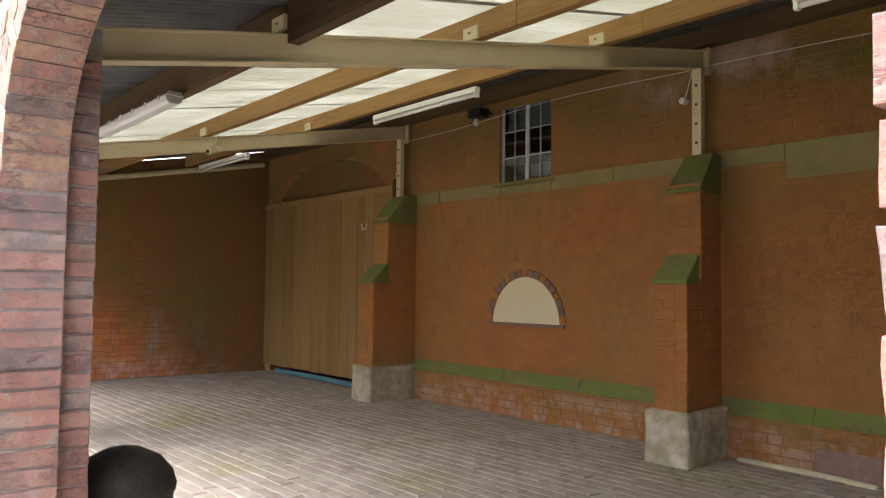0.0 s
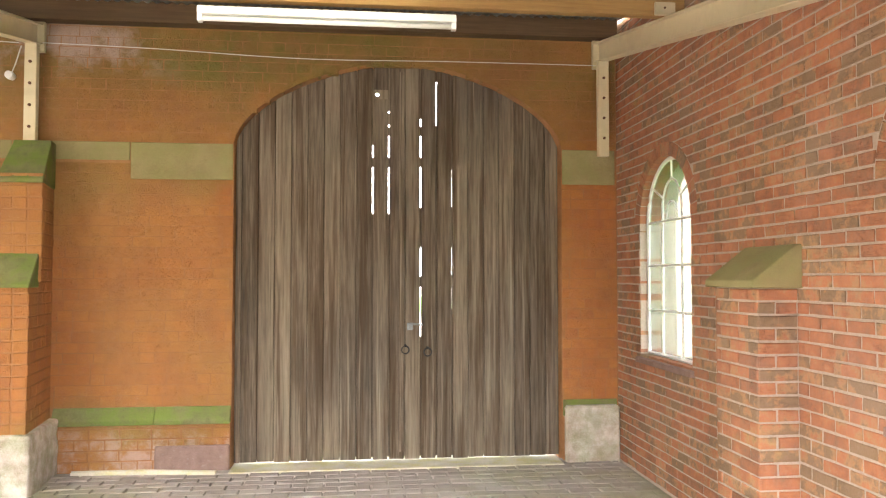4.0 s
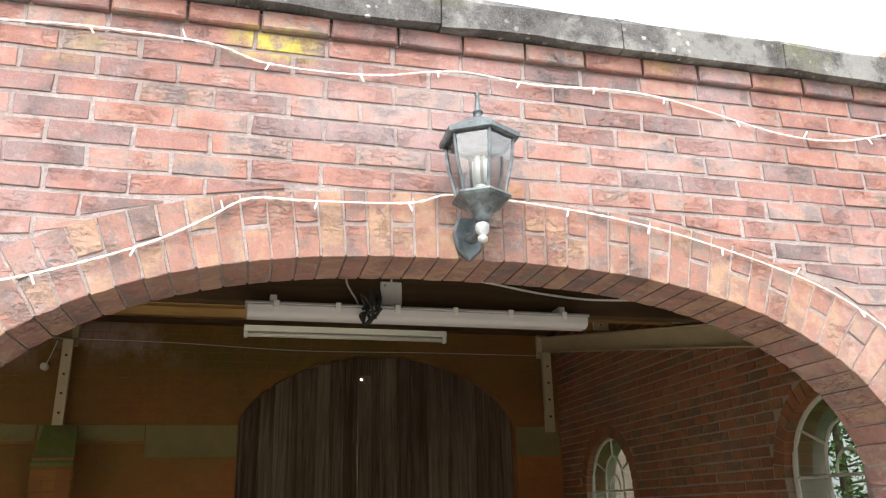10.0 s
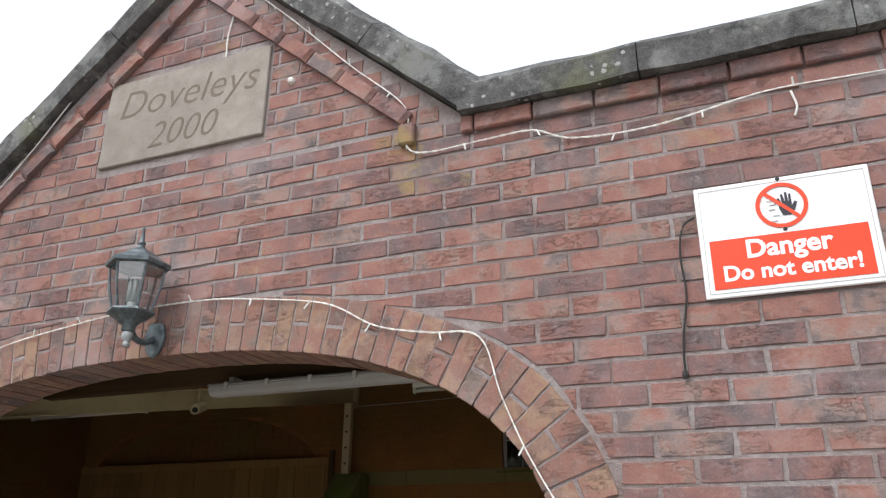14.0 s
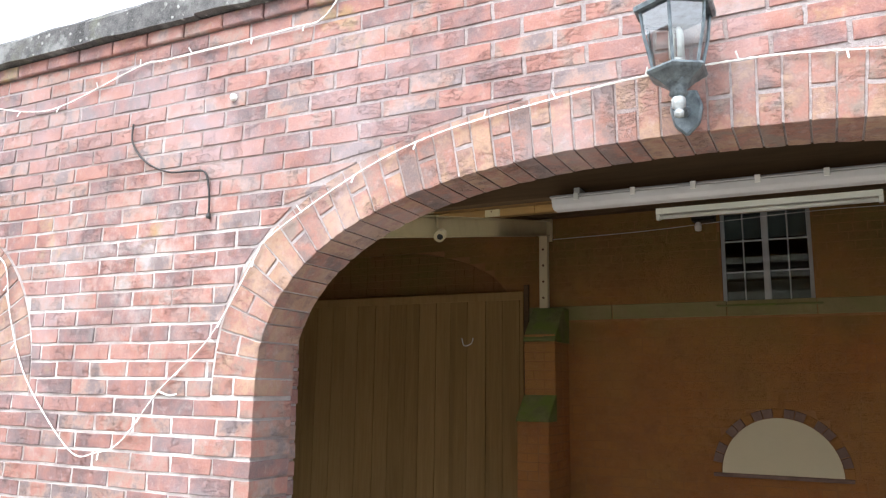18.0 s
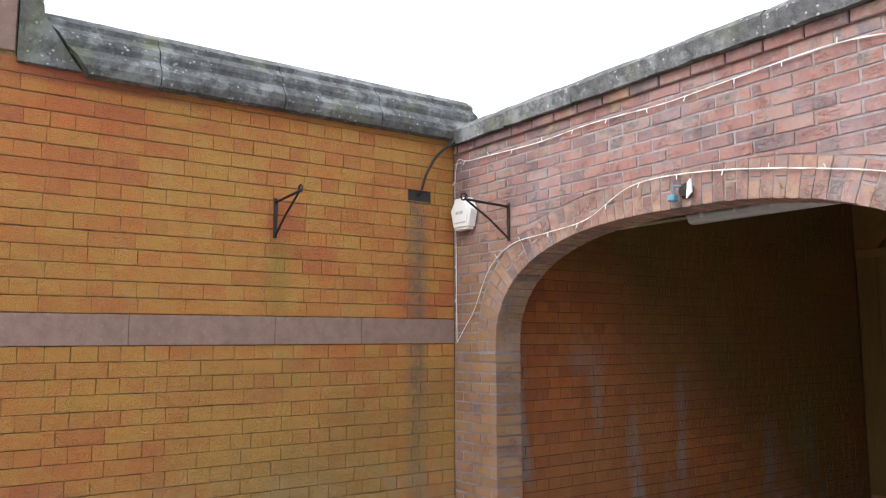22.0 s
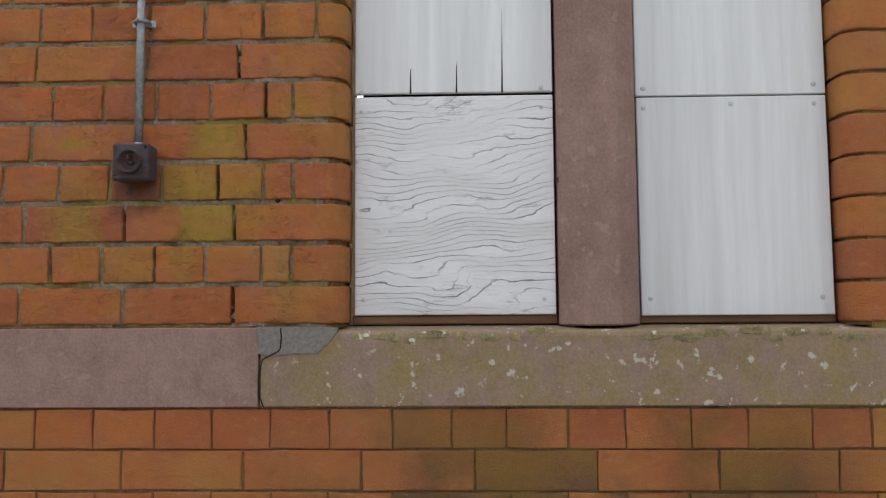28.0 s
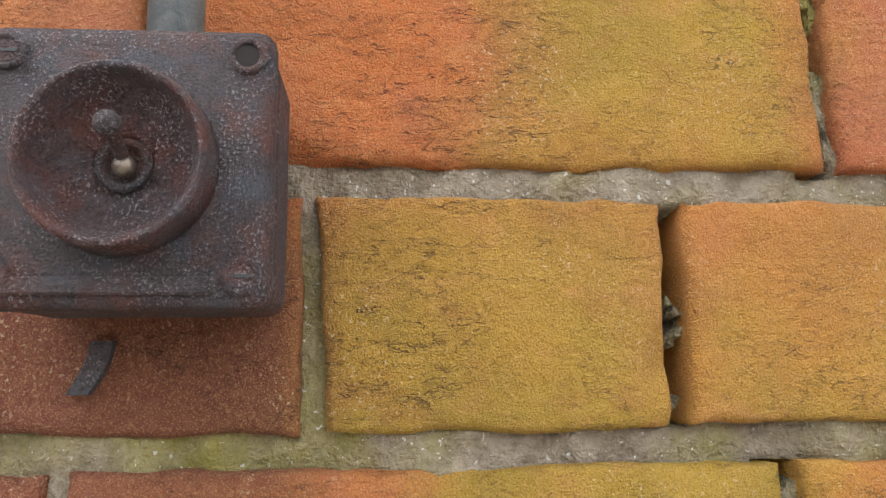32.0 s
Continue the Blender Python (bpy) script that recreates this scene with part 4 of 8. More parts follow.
def arch_hole(c, a, zs, b, n, low=-9.0):
    """The span of an arched opening at a height."""
    def f(z):
        if z < low or z > zs + b:
            return None
        w = a if z <= zs else a * max(0.0, 1 - ((z - zs) / b) ** n) ** (1 / n)
        return (c - w, c + w) if w > 0.01 else None
    return f


def rect_hole(u0, u1, z0, z1):
    return lambda z: (u0, u1) if z0 - 1e-6 <= z <= z1 + 1e-6 else None


# ---- ground ----
S = 600.0
ground = solo("ground", box(-S, -S, -0.45, S, S, -0.03), M_GROUND, "grey-brown worn yard concrete reaching to the distance", "ground", kind="structure")
lawn = solo("lawn", box(13.6, -8, -0.05, 60, 60, -0.012), M_GRASS, "bright green mown lawn beyond the window", "lawn", kind="structure")

# Paving of the shed: small setts, a sheet of bedding under them.
rng = random.Random(5)
floor = solo("floor", box(0.0, 0.0, -0.2, 13.05, 5.9, -0.014), M_FLOOR, "shed floor of worn grey-pink setts with green moss", "floor", kind="structure")
vs, fs, near = [], [], 0
row, x = 0, 0.02
FL = lambda u, v, w: (u, v, -w)
y = 0.05
while y < 5.62:
    for a, b in zip(even(0.03, 13.02, 0.235, 0.11 * (row % 2)), even(0.03, 13.02, 0.235, 0.11 * (row % 2))[1:]):
        j = lambda: rng.uniform(-0.004, 0.004)
        q = ((a + 0.005 + j(), y + 0.005 + j()), (b - 0.005 + j(), y + 0.005 + j()), (b - 0.005 + j(), y + 0.112 + j()), (a + 0.005 + j(), y + 0.112 + j()))
        v, f = piece(q, 0.03, 0.006, 0.003, rng, FL)
        if 5.6 < a < 9.2 and 3.0 < y < 4.9 and near < 300:
            near += 1
            part("sett", raw("sett", v, f, M_FLOOR), M_FLOOR, floor)
        else:
            k = len(vs)
            vs += v
            fs += [tuple(i + k for i in face) for face in f]
    y += 0.118
    row += 1
tagged(part("settwork", raw("settwork", vs, fs, M_FLOOR), M_FLOOR, floor), kind="stuff")

# ---- the arcade: three brick arches under a gable ----
ARCHES = [(1.92, 1.45), (6.215, 1.4625), (10.49, 1.375)]   # middle, half width
ZS, RISE, POW, RING = 1.72, 0.74, 2.5, 0.205
TOP = 3.19


def gable_z(u):
    return max(TOP, 4.26 - 0.88 * abs(u - 6.215))


def arcade_top(u):
    return gable_z(u) if abs(u - 6.215) < 1.22 else TOP


wall_arcade = solo("wall_arcade", body("wall_arcade", 0.0, 13.4, -0.1, arcade_top, 0.215, 0.0036, ARCADE, M_RED_MORTAR,
                   [(lambda u: -0.1, arch_high(c, a + 0.012, ZS, RISE + 0.012, POW), c - a - 0.012, c + a + 0.012, 28) for c, a in ARCHES],
                   extra_u=(6.215, 6.215 - 1.216, 6.215 + 1.216)),
                   M_RED_MORTAR, "red brick arcade wall with three elliptical arches and pale mortar", "wall", kind="structure")
rng = random.Random(11)
CH, BL = 0.0675, 0.2015
PIERS = [(0.0, 0.47), (3.37, 4.7525), (7.6775, 9.115), (11.865, 13.4)]
upper, lower = [], []


def over_arch(quads):
    """Cuts bricks to the back of the arch rings: from below where the ring is flat, from the side where it is steep."""
    out = []
    for q, cut in quads:
        (a, z0), (b, _), (_, z1), _ = q
        for c, w in ARCHES:
            half, rise = w + RING + 0.001, RISE + RING + 0.001
            top = lambda u: ZS + rise * max(0.0, 1 - min(1.0, abs(u - c) / half) ** POW) ** (1 / POW) if abs(u - c) < half else -9.0
            wide = lambda z: half * max(0.0, 1 - max(0.0, min(1.0, (z - ZS) / rise)) ** POW) ** (1 / POW)
            if b < c - half or a > c + half or max(top(a), top(b), top((a + b) / 2)) <= z0:
                continue
            m = (a + b) / 2
            if abs(m - c) > 0.79 * half:
                w0, w1 = wide(z0), wide(z1)
                if m < c:
                    q = ((a, z0), (min(b, c - w0), z0), (min(b, c - w1), z1), (a, z1))
                else:
                    q = ((max(a, c + w0), z0), (b, z0), (b, z1), (max(a, c + w1), z1))
                if q[2][0] - q[3][0] < 0.02:
                    q = None
                    break
                if q[1][0] - q[0][0] < 0.006:
                    k0 = (q[0][0] + q[1][0]) / 2
                    q = ((min(q[0][0], k0) - 0.003, z0), (max(q[1][0], k0) + 0.003, z0), q[2], q[3]) if a - 0.004 < k0 < b + 0.004 else (((a, z0), (a + 0.006, z0), q[2], q[3]) if m < c else ((b - 0.006, z0), (b, z0), q[2], q[3]))
            else:
                ha, hb = max(z0, top(a)), max(z0, top(b))
                if min(ha, hb) > z1 - 0.012:
                    q = None
                    break
                q = ((a, min(ha, z1 - 0.004)), (b, min(hb, z1 - 0.004)), (b, z1), (a, z1))
            a, b = q[3][0], q[2][0]
            cut = False
        if q:
            out.append((q, cut))
    return out


k, z = 0, -0.043
while z < 4.3:
    z1 = z + CH
    if z1 <= TOP + 0.01:
        u0, u1 = 0.0, 13.4
        z1c = min(z1, TOP - 0.003)
    else:
        w = (4.26 - z1) / 0.88 - 0.015
        if w < 0.1:
            break
        u0, u1, z1c = 6.215 - w, 6.215 + w, z1
    if z1c - z > 0.02:
        if z > ZS - 0.01:
            upper.append((z, z1c, even(u0, u1, BL, 8.76 + 0.1 * ((k + 1) % 2) - u0, rng)))
        else:
            lower += [(z, z1c, even(a, b, BL, 0.1 * (k % 2), rng)) for a, b in PIERS]
    z, k = z1, k + 1
PLAQUE = rect_hole(5.77, 6.605, 3.295, 3.71)
ends = [e for pier in PIERS for e in pier]
quads = [(q, any(abs(v[0] - e) < 0.02 for v in q for e in ends)) for q, _ in brickwork(lower, [], 0.012, rng)]
quads += over_arch(brickwork(upper, [PLAQUE], 0.012, rng))
lay(wall_arcade, quads, ARCADE, M_RED, 0.1, 0.0016, 0.0018, rng, single=lambda u, v: 7.3 < u < 9.4 and 1.45 < v < 3.2, cut_depth=0.213, rag=0.0022)
# Arch rings: bricks on end, every other one split in two.
ring_quads = []
for c, a in ARCHES:
    pts = []
    for i in range(721):
        t = math.pi * i / 720
        s = math.copysign(abs(math.cos(t)) ** (2 / POW), math.cos(t))
        pts.append((-s, math.sin(t) ** (2 / POW) if 0 < i < 720 else 0.0))
    inner = [(c + a * p, ZS + RISE * q) for p, q in pts]
    run = [0.0]
    for p, q in zip(inner, inner[1:]):
        run.append(run[-1] + math.hypot(q[0] - p[0], q[1] - p[1]))
    n = round(run[-1] / 0.0635)
    at_len = []
    for i in range(n + 1):
        want, m = run[-1] * i / n, 0
        while m < len(run) - 2 and run[m + 1] < want:
            m += 1
        f = (want - run[m]) / max(1e-9, run[m + 1] - run[m])
        p = [inner[m][d] + (inner[m + 1][d] - inner[m][d]) * f for d in (0, 1)]
        t = (inner[m + 1][0] - inner[m][0], inner[m + 1][1] - inner[m][1])
        length = math.hypot(*t)
        at_len.append((p, (-t[1] / length, t[0] / length)))
    for i in range(n):
        (p, np_), (q, nq) = at_len[i], at_len[i + 1]
        lift = lambda r0, r1: ((p[0] + np_[0] * r0, p[1] + np_[1] * r0), (q[0] + nq[0] * r0, q[1] + nq[1] * r0), (q[0] + nq[0] * r1, q[1] + nq[1] * r1), (p[0] + np_[0] * r1, p[1] + np_[1] * r1))
        for r0, r1 in ([(0.0, RING)] if i % 2 else [(0.0, RING * 0.5), (RING * 0.5, RING)]):
            qd = lift(r0, r1)
            mx, mz = sum(v[0] for v in qd) / 4, sum(v[1] for v in qd) / 4
            sh = []
            for x, zz in qd:
                d = math.hypot(x - mx, zz - mz)
                sh.append((x + (mx - x) / d * 0.0078, zz + (mz - zz) / d * 0.0078))
            ring_quads.append((tuple(sh), True))
arch_ring = part("arch_ring", raw("arch_ring", [], [], M_RED), M_RED, wall_arcade)
lay(arch_ring, ring_quads, ARCADE, M_RING, 0.213, 0.002, 0.002, rng, rag=0.002, single=lambda u, v: abs(u - 6.215) < 2 or u > 8.9, name="voussoir")
# Slim piers behind the jambs carry the roof beams.
for x0, x1 in ((3.45, 4.68), (7.76, 9.05), (11.95, 13.05)):
    rng2 = random.Random(int(x0 * 10))
    pier = solo("brick_pier", box(x0, 0.2155, -0.03, x1, 0.33, 2.35), M_RED_MORTAR, "inner red brick pier behind the arcade", "pier", kind="structure")
    q = brickwork([(i * CH, (i + 1) * CH, even(0.2156, 0.335, 0.12, 0)) for i in range(33)], [], 0.01, rng2)
    lay(pier, q, lambda u, v, w, e=x1: (e + 0.008 - w, u, v), M_RED, 0.006, 0.004, 0.002, rng2)

# Coping stones along the top and up the gable.
coping = thing("coping", "blackened stone coping with pale lichen along the arcade top", "coping", kind="structure")


def coping_stone(a, b):
    """One weathered block from point a to point b (in the wall's plane), sloped on top."""
    d = Vector((b[0] - a[0], b[1] - a[1]))
    t = d.normalized()
    n = Vector((-t.y, t.x))
    bm = bmesh.new()
    prof = [(-0.055, 0.0), (-0.06, 0.095), (-0.02, 0.135), (0.22, 0.15), (0.26, 0.10), (0.26, 0.0)]
    rings = []
    k = max(2, int(d.length / 0.12))
    for i in range(k + 1):
        s = Vector(a) + t * (d.length * i / k)
        ring = []
        for yy, h in prof:
            h2 = h + rng.uniform(-0.006, 0.006)
            q = s + n * h2
            ring.append(bm.verts.new((q.x, yy + rng.uniform(-0.004, 0.004), q.y)))
        rings.append(ring)
    for r, s in zip(rings, rings[1:]):
        for i in range(6):
            bm.faces.new((r[i], r[(i + 1) % 6], s[(i + 1) % 6], s[i]))
    bm.faces.new(rings[0][::-1])
    bm.faces.new(rings[-1])
    return bm


def stones_along(a, b, step):
    k = max(1, round(math.dist(a, b) / step))
    for i in range(k):
        p = [a[d] + (b[d] - a[d]) * i / k for d in (0, 1)]
        q = [a[d] + (b[d] - a[d]) * (i + 1) / k for d in (0, 1)]
        g = 0.004 / math.dist(p, q)
        q2 = [q[d] - (q[d] - p[d]) * g for d in (0, 1)]
        part("coping_stone", coping_stone(p, q2), M_COPING, coping)


stones_along((0.02, TOP), (6.215 - 1.20, TOP), 0.62)
stones_along((6.215 + 1.20, TOP), (13.4, TOP), 0.62)
stones_along((6.215 - 1.21, TOP + 0.01), (6.215, 4.27), 0.6)
stones_along((6.215, 4.27), (6.215 + 1.21, TOP + 0.01), 0.6)
# A brick string course under the coping and a raised moulding inside the gable.
ledge = thing("brick_ledge", "projecting red brick course under the arcade coping", "moulding", kind="structure")
for a, b in ((0.02, 5.02), (7.41, 13.4)):
    for u, u2 in zip(even(a, b, BL, 0.05), even(a, b, BL, 0.05)[1:]):
        v, f = piece(((u + 0.004, TOP - 0.062), (u2 - 0.004, TOP - 0.062), (u2 - 0.004, TOP - 0.003), (u + 0.004, TOP - 0.003)), 0.02, 0.005, 0.002, rng, lambda uu, vv, w: (uu, w - 0.02, vv))
        part("brick", raw("brick", v, f, M_RED), M_RED, ledge)
for s in (-1, 1):
    foot, peak = Vector((6.215 + s * 0.98, 3.20)), Vector((6.215, 4.06))
    t = (peak - foot).normalized()
    n = Vector((t.y, -t.x)) * s
    k = 7
    for i in range(k):
        p, q = foot + (peak - foot) * (i / k), foot + (peak - foot) * ((i + 1) / k) - t * 0.005
        quad = [tuple(p), tuple(q), tuple(q + n * 0.055), tuple(p + n * 0.055)]
        v, f = piece(quad if s < 0 else quad[::-1], 0.03, 0.012, 0.001, rng, lambda uu, vv, w: (uu, w - 0.028, vv))
        part("moulded_brick", raw("moulded_brick", v, f, M_RED), M_RED, ledge)
    kx = 6.215 + s * 1.0
    part("kneeler_brick", box(kx - 0.03, -0.03, 3.12, kx + 0.03, 0.02, 3.20, 0.006), M_RED, ledge)

# Carved stone plaque in the gable.
plaque = thing("stone_plaque", "grey stone plaque carved with a house name and the year", "plaque")
part("slab", box(5.78, -0.012, 3.30, 6.60, 0.1, 3.705, 0.004), M_PLAQUE, plaque)
PM = lambda x, z, y=-0.0128: Matrix.Translation((x, y, z)) @ pose(0, 0, 0, 90, 0, 0)
letters("Doveleys", 0.19, M_CUT, plaque, PM(6.20, 3.575), "carved_lettering", 0.0004, 0.25, -0.0022)
letters("2000", 0.17, M_CUT, plaque, PM(6.20, 3.40), "carved_numbers", 0.0004, 0.25, -0.0022)

# ---- the orange brick building along the yard, x = 0 ----
WINDOWS = [(-6.572, -5.503), (-5.142, -4.142)]
SILL0, SILL1, CZ, CL = 1.772, 1.945, 0.0893, 0.0863
HEAD = 3.285
wall_orange = solo("wall_orange", body("wall_orange", -10.5, 5.9, -0.1, lambda u: 4.2 if u <= -2.82 else 3.21 if u <= 0.25 else 2.66 + 0.187 * u, 0.42, 0.0062, ORANGE, M_ORANGE_MORTAR,
                   [(lambda u: SILL1 - 0.02, lambda u: HEAD, a - 0.036, b + 0.036, 1) for a, b in WINDOWS] + [(lambda u: SILL1 + 0.004, lambda u: 2.735, -7.74, -6.63, 1)], extra_u=(-2.82, -2.8199, 0.25, 0.2501)),
                   M_ORANGE_MORTAR, "old orange brick building wall with ochre lichen and dark joints", "wall", kind="structure")
rng = random.Random(21)
VENT = rect_hole(-0.385, -0.2, 2.765, 2.845)
ST, HD = 0.25, 0.125


shift = random.Random(17)


# Vertical joints of the courses by the switch, counted up from the sill.
NEAR_JOINTS = {0: (-7.281, -7.055, -6.815), 1: (-7.215, -7.101, -6.986, -6.873, -6.754, -6.689), 2: (-7.275, -7.054, -6.814),
               3: (-7.2, -7.09, -6.976, -6.851, -6.752, -6.687), 4: (-7.267, -7.03, -6.79), 5: (-7.22, -7.106, -6.99, -6.868, -6.748, -6.688),
               6: (-7.261, -7.013, -6.81)}
EDGE = 0.0728      # extra length of a bullnosed brick that turns into the reveal


def bond(k, u0, u1, first, near=False):
    """English bond joints for course k from u0 to u1: odd courses are headers, even ones stretchers, set out from first."""
    step = HD if k % 2 else ST
    out = []
    if near and k in NEAR_JOINTS:
        out = list(NEAR_JOINTS[k])
        u = out[0] - step
    else:
        u = first + step * math.floor((u1 - first) / step)
    while u > u0 + 0.05:
        if u < u1 - 0.045:
            out.append(u + shift.uniform(-0.008, 0.008))
        u -= step
    return [u0] + sorted(out) + [u1]


courses = []
for k in range(15):
    z0 = SILL1 + k * CZ
    z1 = min(z0 + CZ, 3.29)
    if z0 > 3.27:
        break
    courses.append((z0, z1, bond(k, -10.5, WINDOWS[0][0], WINDOWS[0][0] - (0.06 if k % 2 else 0.0), True)))
    courses.append((z0, z1, bond(k, WINDOWS[1][1], 0.0, -3.9 + shift.uniform(-0.03, 0.03))))
    e = 0.245 if k % 2 == 0 else 0.115
    courses.append((z0, z1, [WINDOWS[0][1], WINDOWS[0][1] + e, WINDOWS[1][0]]))
for k in range(1, 19):
    z0 = SILL0 - k * CL
    courses.append((z0, z0 + CL, bond(k, -10.5, 0.0, -6.104 if k % 2 else -6.044)))
quads = brickwork([c for c in courses if c[0] > SILL0], [VENT], 0.0066, rng, 0.0018, 0.35)
for q, cut in brickwork([c for c in courses if 0.2 < c[0] < SILL0], [], 0.0050, rng, 0.0022, 0.8):
    # the settlement crack below the pier has opened the joints
    if any(abs(q[1][0] - c) < 0.035 for c in (-5.355, -5.295, -5.236, -5.175)):
        q = (q[0], (q[1][0] - 0.006, q[1][1]), (q[2][0] - 0.004, q[2][1]), q[3])
    quads.append((q, cut))
HERO = lambda u, v: -7.75 < u < -6.5 and 1.94 < v < 2.75


def window_edge(q):
    """The window edge that a brick ends at, and the way to the opening."""
    if q[0][1] < SILL1 - 0.01:
        return None
    for a, b in WINDOWS:
        if abs(q[1][0] - a) < 0.02:
            return a, 1
        if abs(q[0][0] - b) < 0.02:
            return b, -1
    return None


middle = lambda q: (sum(v[0] for v in q) / 4, sum(v[1] for v in q) / 4)
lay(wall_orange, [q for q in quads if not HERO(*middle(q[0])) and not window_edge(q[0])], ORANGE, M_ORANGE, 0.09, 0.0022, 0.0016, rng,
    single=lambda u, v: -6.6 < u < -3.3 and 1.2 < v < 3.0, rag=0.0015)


def worn_brick(quad, rng, cell=0.008, edge_at=None):
    """A brick seen from a hand's breadth: a fine grid with worn edges, dents and a rough face. At a window its end is bullnosed."""
    quad = [list(q) for q in quad]
    if edge_at:
        ends = (1, 2) if edge_at[1] > 0 else (0, 3)
        for i in ends:
            quad[i][0] = edge_at[0] + edge_at[1] * EDGE
    length, high = quad[1][0] - quad[0][0], quad[3][1] - quad[0][1]
    n = max(5, int(length / cell))
    cols = [0.0, 0.0012, 0.003] + [0.007 + (length - 0.014) * i / n for i in range(n + 1)] + [length - 0.003, length - 0.0012, length]
    m = max(4, int(high / cell))
    rows = [0.0, 0.0012, 0.003] + [0.007 + (high - 0.014) * i / m for i in range(m + 1)] + [high - 0.003, high - 0.0012, high]
    nu, nv = len(cols) - 1, len(rows) - 1
    seed = Vector((rng.uniform(0, 50), rng.uniform(0, 50), rng.uniform(0, 50)))
    tilt = rng.uniform(-0.0015, 0.0015)
    vs, fs = [], []
    for i in range(nu + 1):
        for j in range(nv + 1):
            s, t = cols[i] / length, rows[j] / high
            u = (quad[0][0] * (1 - s) + quad[1][0] * s) * (1 - t) + (quad[3][0] * (1 - s) + quad[2][0] * s) * t
            v = (quad[0][1] * (1 - s) + quad[1][1] * s) * (1 - t) + (quad[3][1] * (1 - s) + quad[2][1] * s) * t
            p = Vector((u, v, 0)) + seed
            edge = min(i, nu - i, j, nv - j)
            w = tilt + 0.0014 * noise.noise(p * 18) + 0.0008 * noise.noise(p * 70) + 0.0008 * noise.noise(Vector((u * 60, v * 170, 2)) + seed)
            w += (0.0026, 0.0007, 0.0001)[edge] if edge < 3 else 0.0
            if edge < 3:
                u += 0.0022 * noise.noise(p * 45) + 0.0010 * noise.noise(p * 160)
                v += 0.0022 * noise.noise(p * 45 + Vector((9, 3, 1))) + 0.0010 * noise.noise(p * 160 + Vector((4, 0, 0)))
                chip = noise.noise(p * 30 + Vector((2, 8, 5)))
                w += max(0.0, chip - 0.35) * 0.012
            if edge_at:
                a, sg = edge_at
                d = (u - a) * sg + 0.04
                if d > 0.0628:
                    u, w = a - sg * w, 0.04 + d - 0.0628
                elif d > 0:
                    th = d / 0.04
                    u, w = a + sg * (-0.04 + (0.04 - w) * math.sin(th)), 0.04 - (0.04 - w) * math.cos(th)
            vs.append(ORANGE(u, v, w))
    for i in range(nu):
        for j in range(nv):
            a = i * (nv + 1) + j
            fs.append((a, a + nv + 1, a + nv + 2, a + 1))
    rim = [j for j in range(nv + 1)] + [i * (nv + 1) + nv for i in range(1, nu + 1)] + [nu * (nv + 1) + j for j in range(nv - 1, -1, -1)] + [i * (nv + 1) for i in range(nu - 1, 0, -1)]
    n = len(vs)
    for r in rim:
        vs.append((min(-0.06, vs[r][0] - 0.02), vs[r][1], vs[r][2]))
    for i in range(len(rim)):
        fs.append((rim[i], rim[(i + 1) % len(rim)], n + (i + 1) % len(rim), n + i))
    me = raw("brick", vs, fs, M_ORANGE)
    for p in me.polygons:
        p.use_smooth = True
    return me


near = random.Random(29)
for q, cut in brickwork(courses, [], 0.0112, near, 0.0018, 0.7):
    if HERO(*middle(q)):
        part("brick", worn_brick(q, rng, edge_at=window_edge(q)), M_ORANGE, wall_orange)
for q, cut in quads:
    if window_edge(q) and not HERO(*middle(q)):
        part("brick", worn_brick(q, rng, 0.016, window_edge(q)), M_ORANGE, wall_orange)
# Mortar behind the rounded edges.
for a, b in WINDOWS:
    for e, sg in ((a, 1), (b, -1)):
        part("edge_mortar", prism([(-0.009, e - sg * 0.06), (-0.009, e - sg * 0.04), (-0.014, e - sg * 0.026), (-0.028, e - sg * 0.013), (-0.045, e - sg * 0.009), (-0.12, e - sg * 0.009), (-0.12, e - sg * 0.06)], "z", SILL1 - 0.004, HEAD), M_ORANGE_MORTAR, wall_orange)
part("core", box(-0.40, -7.80, 1.90, -0.062, -6.615, 2.78), M_ORANGE_MORTAR, wall_orange)
# Rough bedding mortar between those bricks.
vs, fs = [], []
U0, U1, V0, V1, NU, NV = -7.8, -6.612, 1.945, 2.76, 340, 230
OPEN_JOINTS = [(2, -7.054), (2, -6.814), (3, -6.851), (4, -6.79), (5, -6.748), (0, -6.815), (6, -6.81), (1, -6.986)]
for i in range(NU + 1):
    for j in range(NV + 1):
        u, v = U0 + (U1 - U0) * i / NU, V0 + (V1 - V0) * j / NV
        p = Vector((u, v, 3.3))
        w = 0.0065 + 0.005 * noise.noise(p * 22) + 0.0035 * noise.noise(p * 90) + 0.002 * noise.noise(p * 240)
        w = max(0.001, w)
        for row, joint in OPEN_JOINTS:
            if abs(v - SILL1 - (row + 0.5) * CZ) < 0.037 and abs(u - joint) < 0.010 and noise.noise(p * 55) + 0.5 * noise.noise(p * 140) < 0.12:
                w = 0.045      # mortar fallen out
        vs.append(ORANGE(u, v, w))
for i in range(NU):
    for j in range(NV):
        a = i * (NV + 1) + j
        fs.append((a, a + NV + 1, a + NV + 2, a + 1))
me = raw("mortar_bed", vs, fs, M_HERO_MORTAR)
for p in me.polygons:
    p.use_smooth = True
tagged(part("mortar_bed", me, M_HERO_MORTAR, wall_orange), kind="stuff")
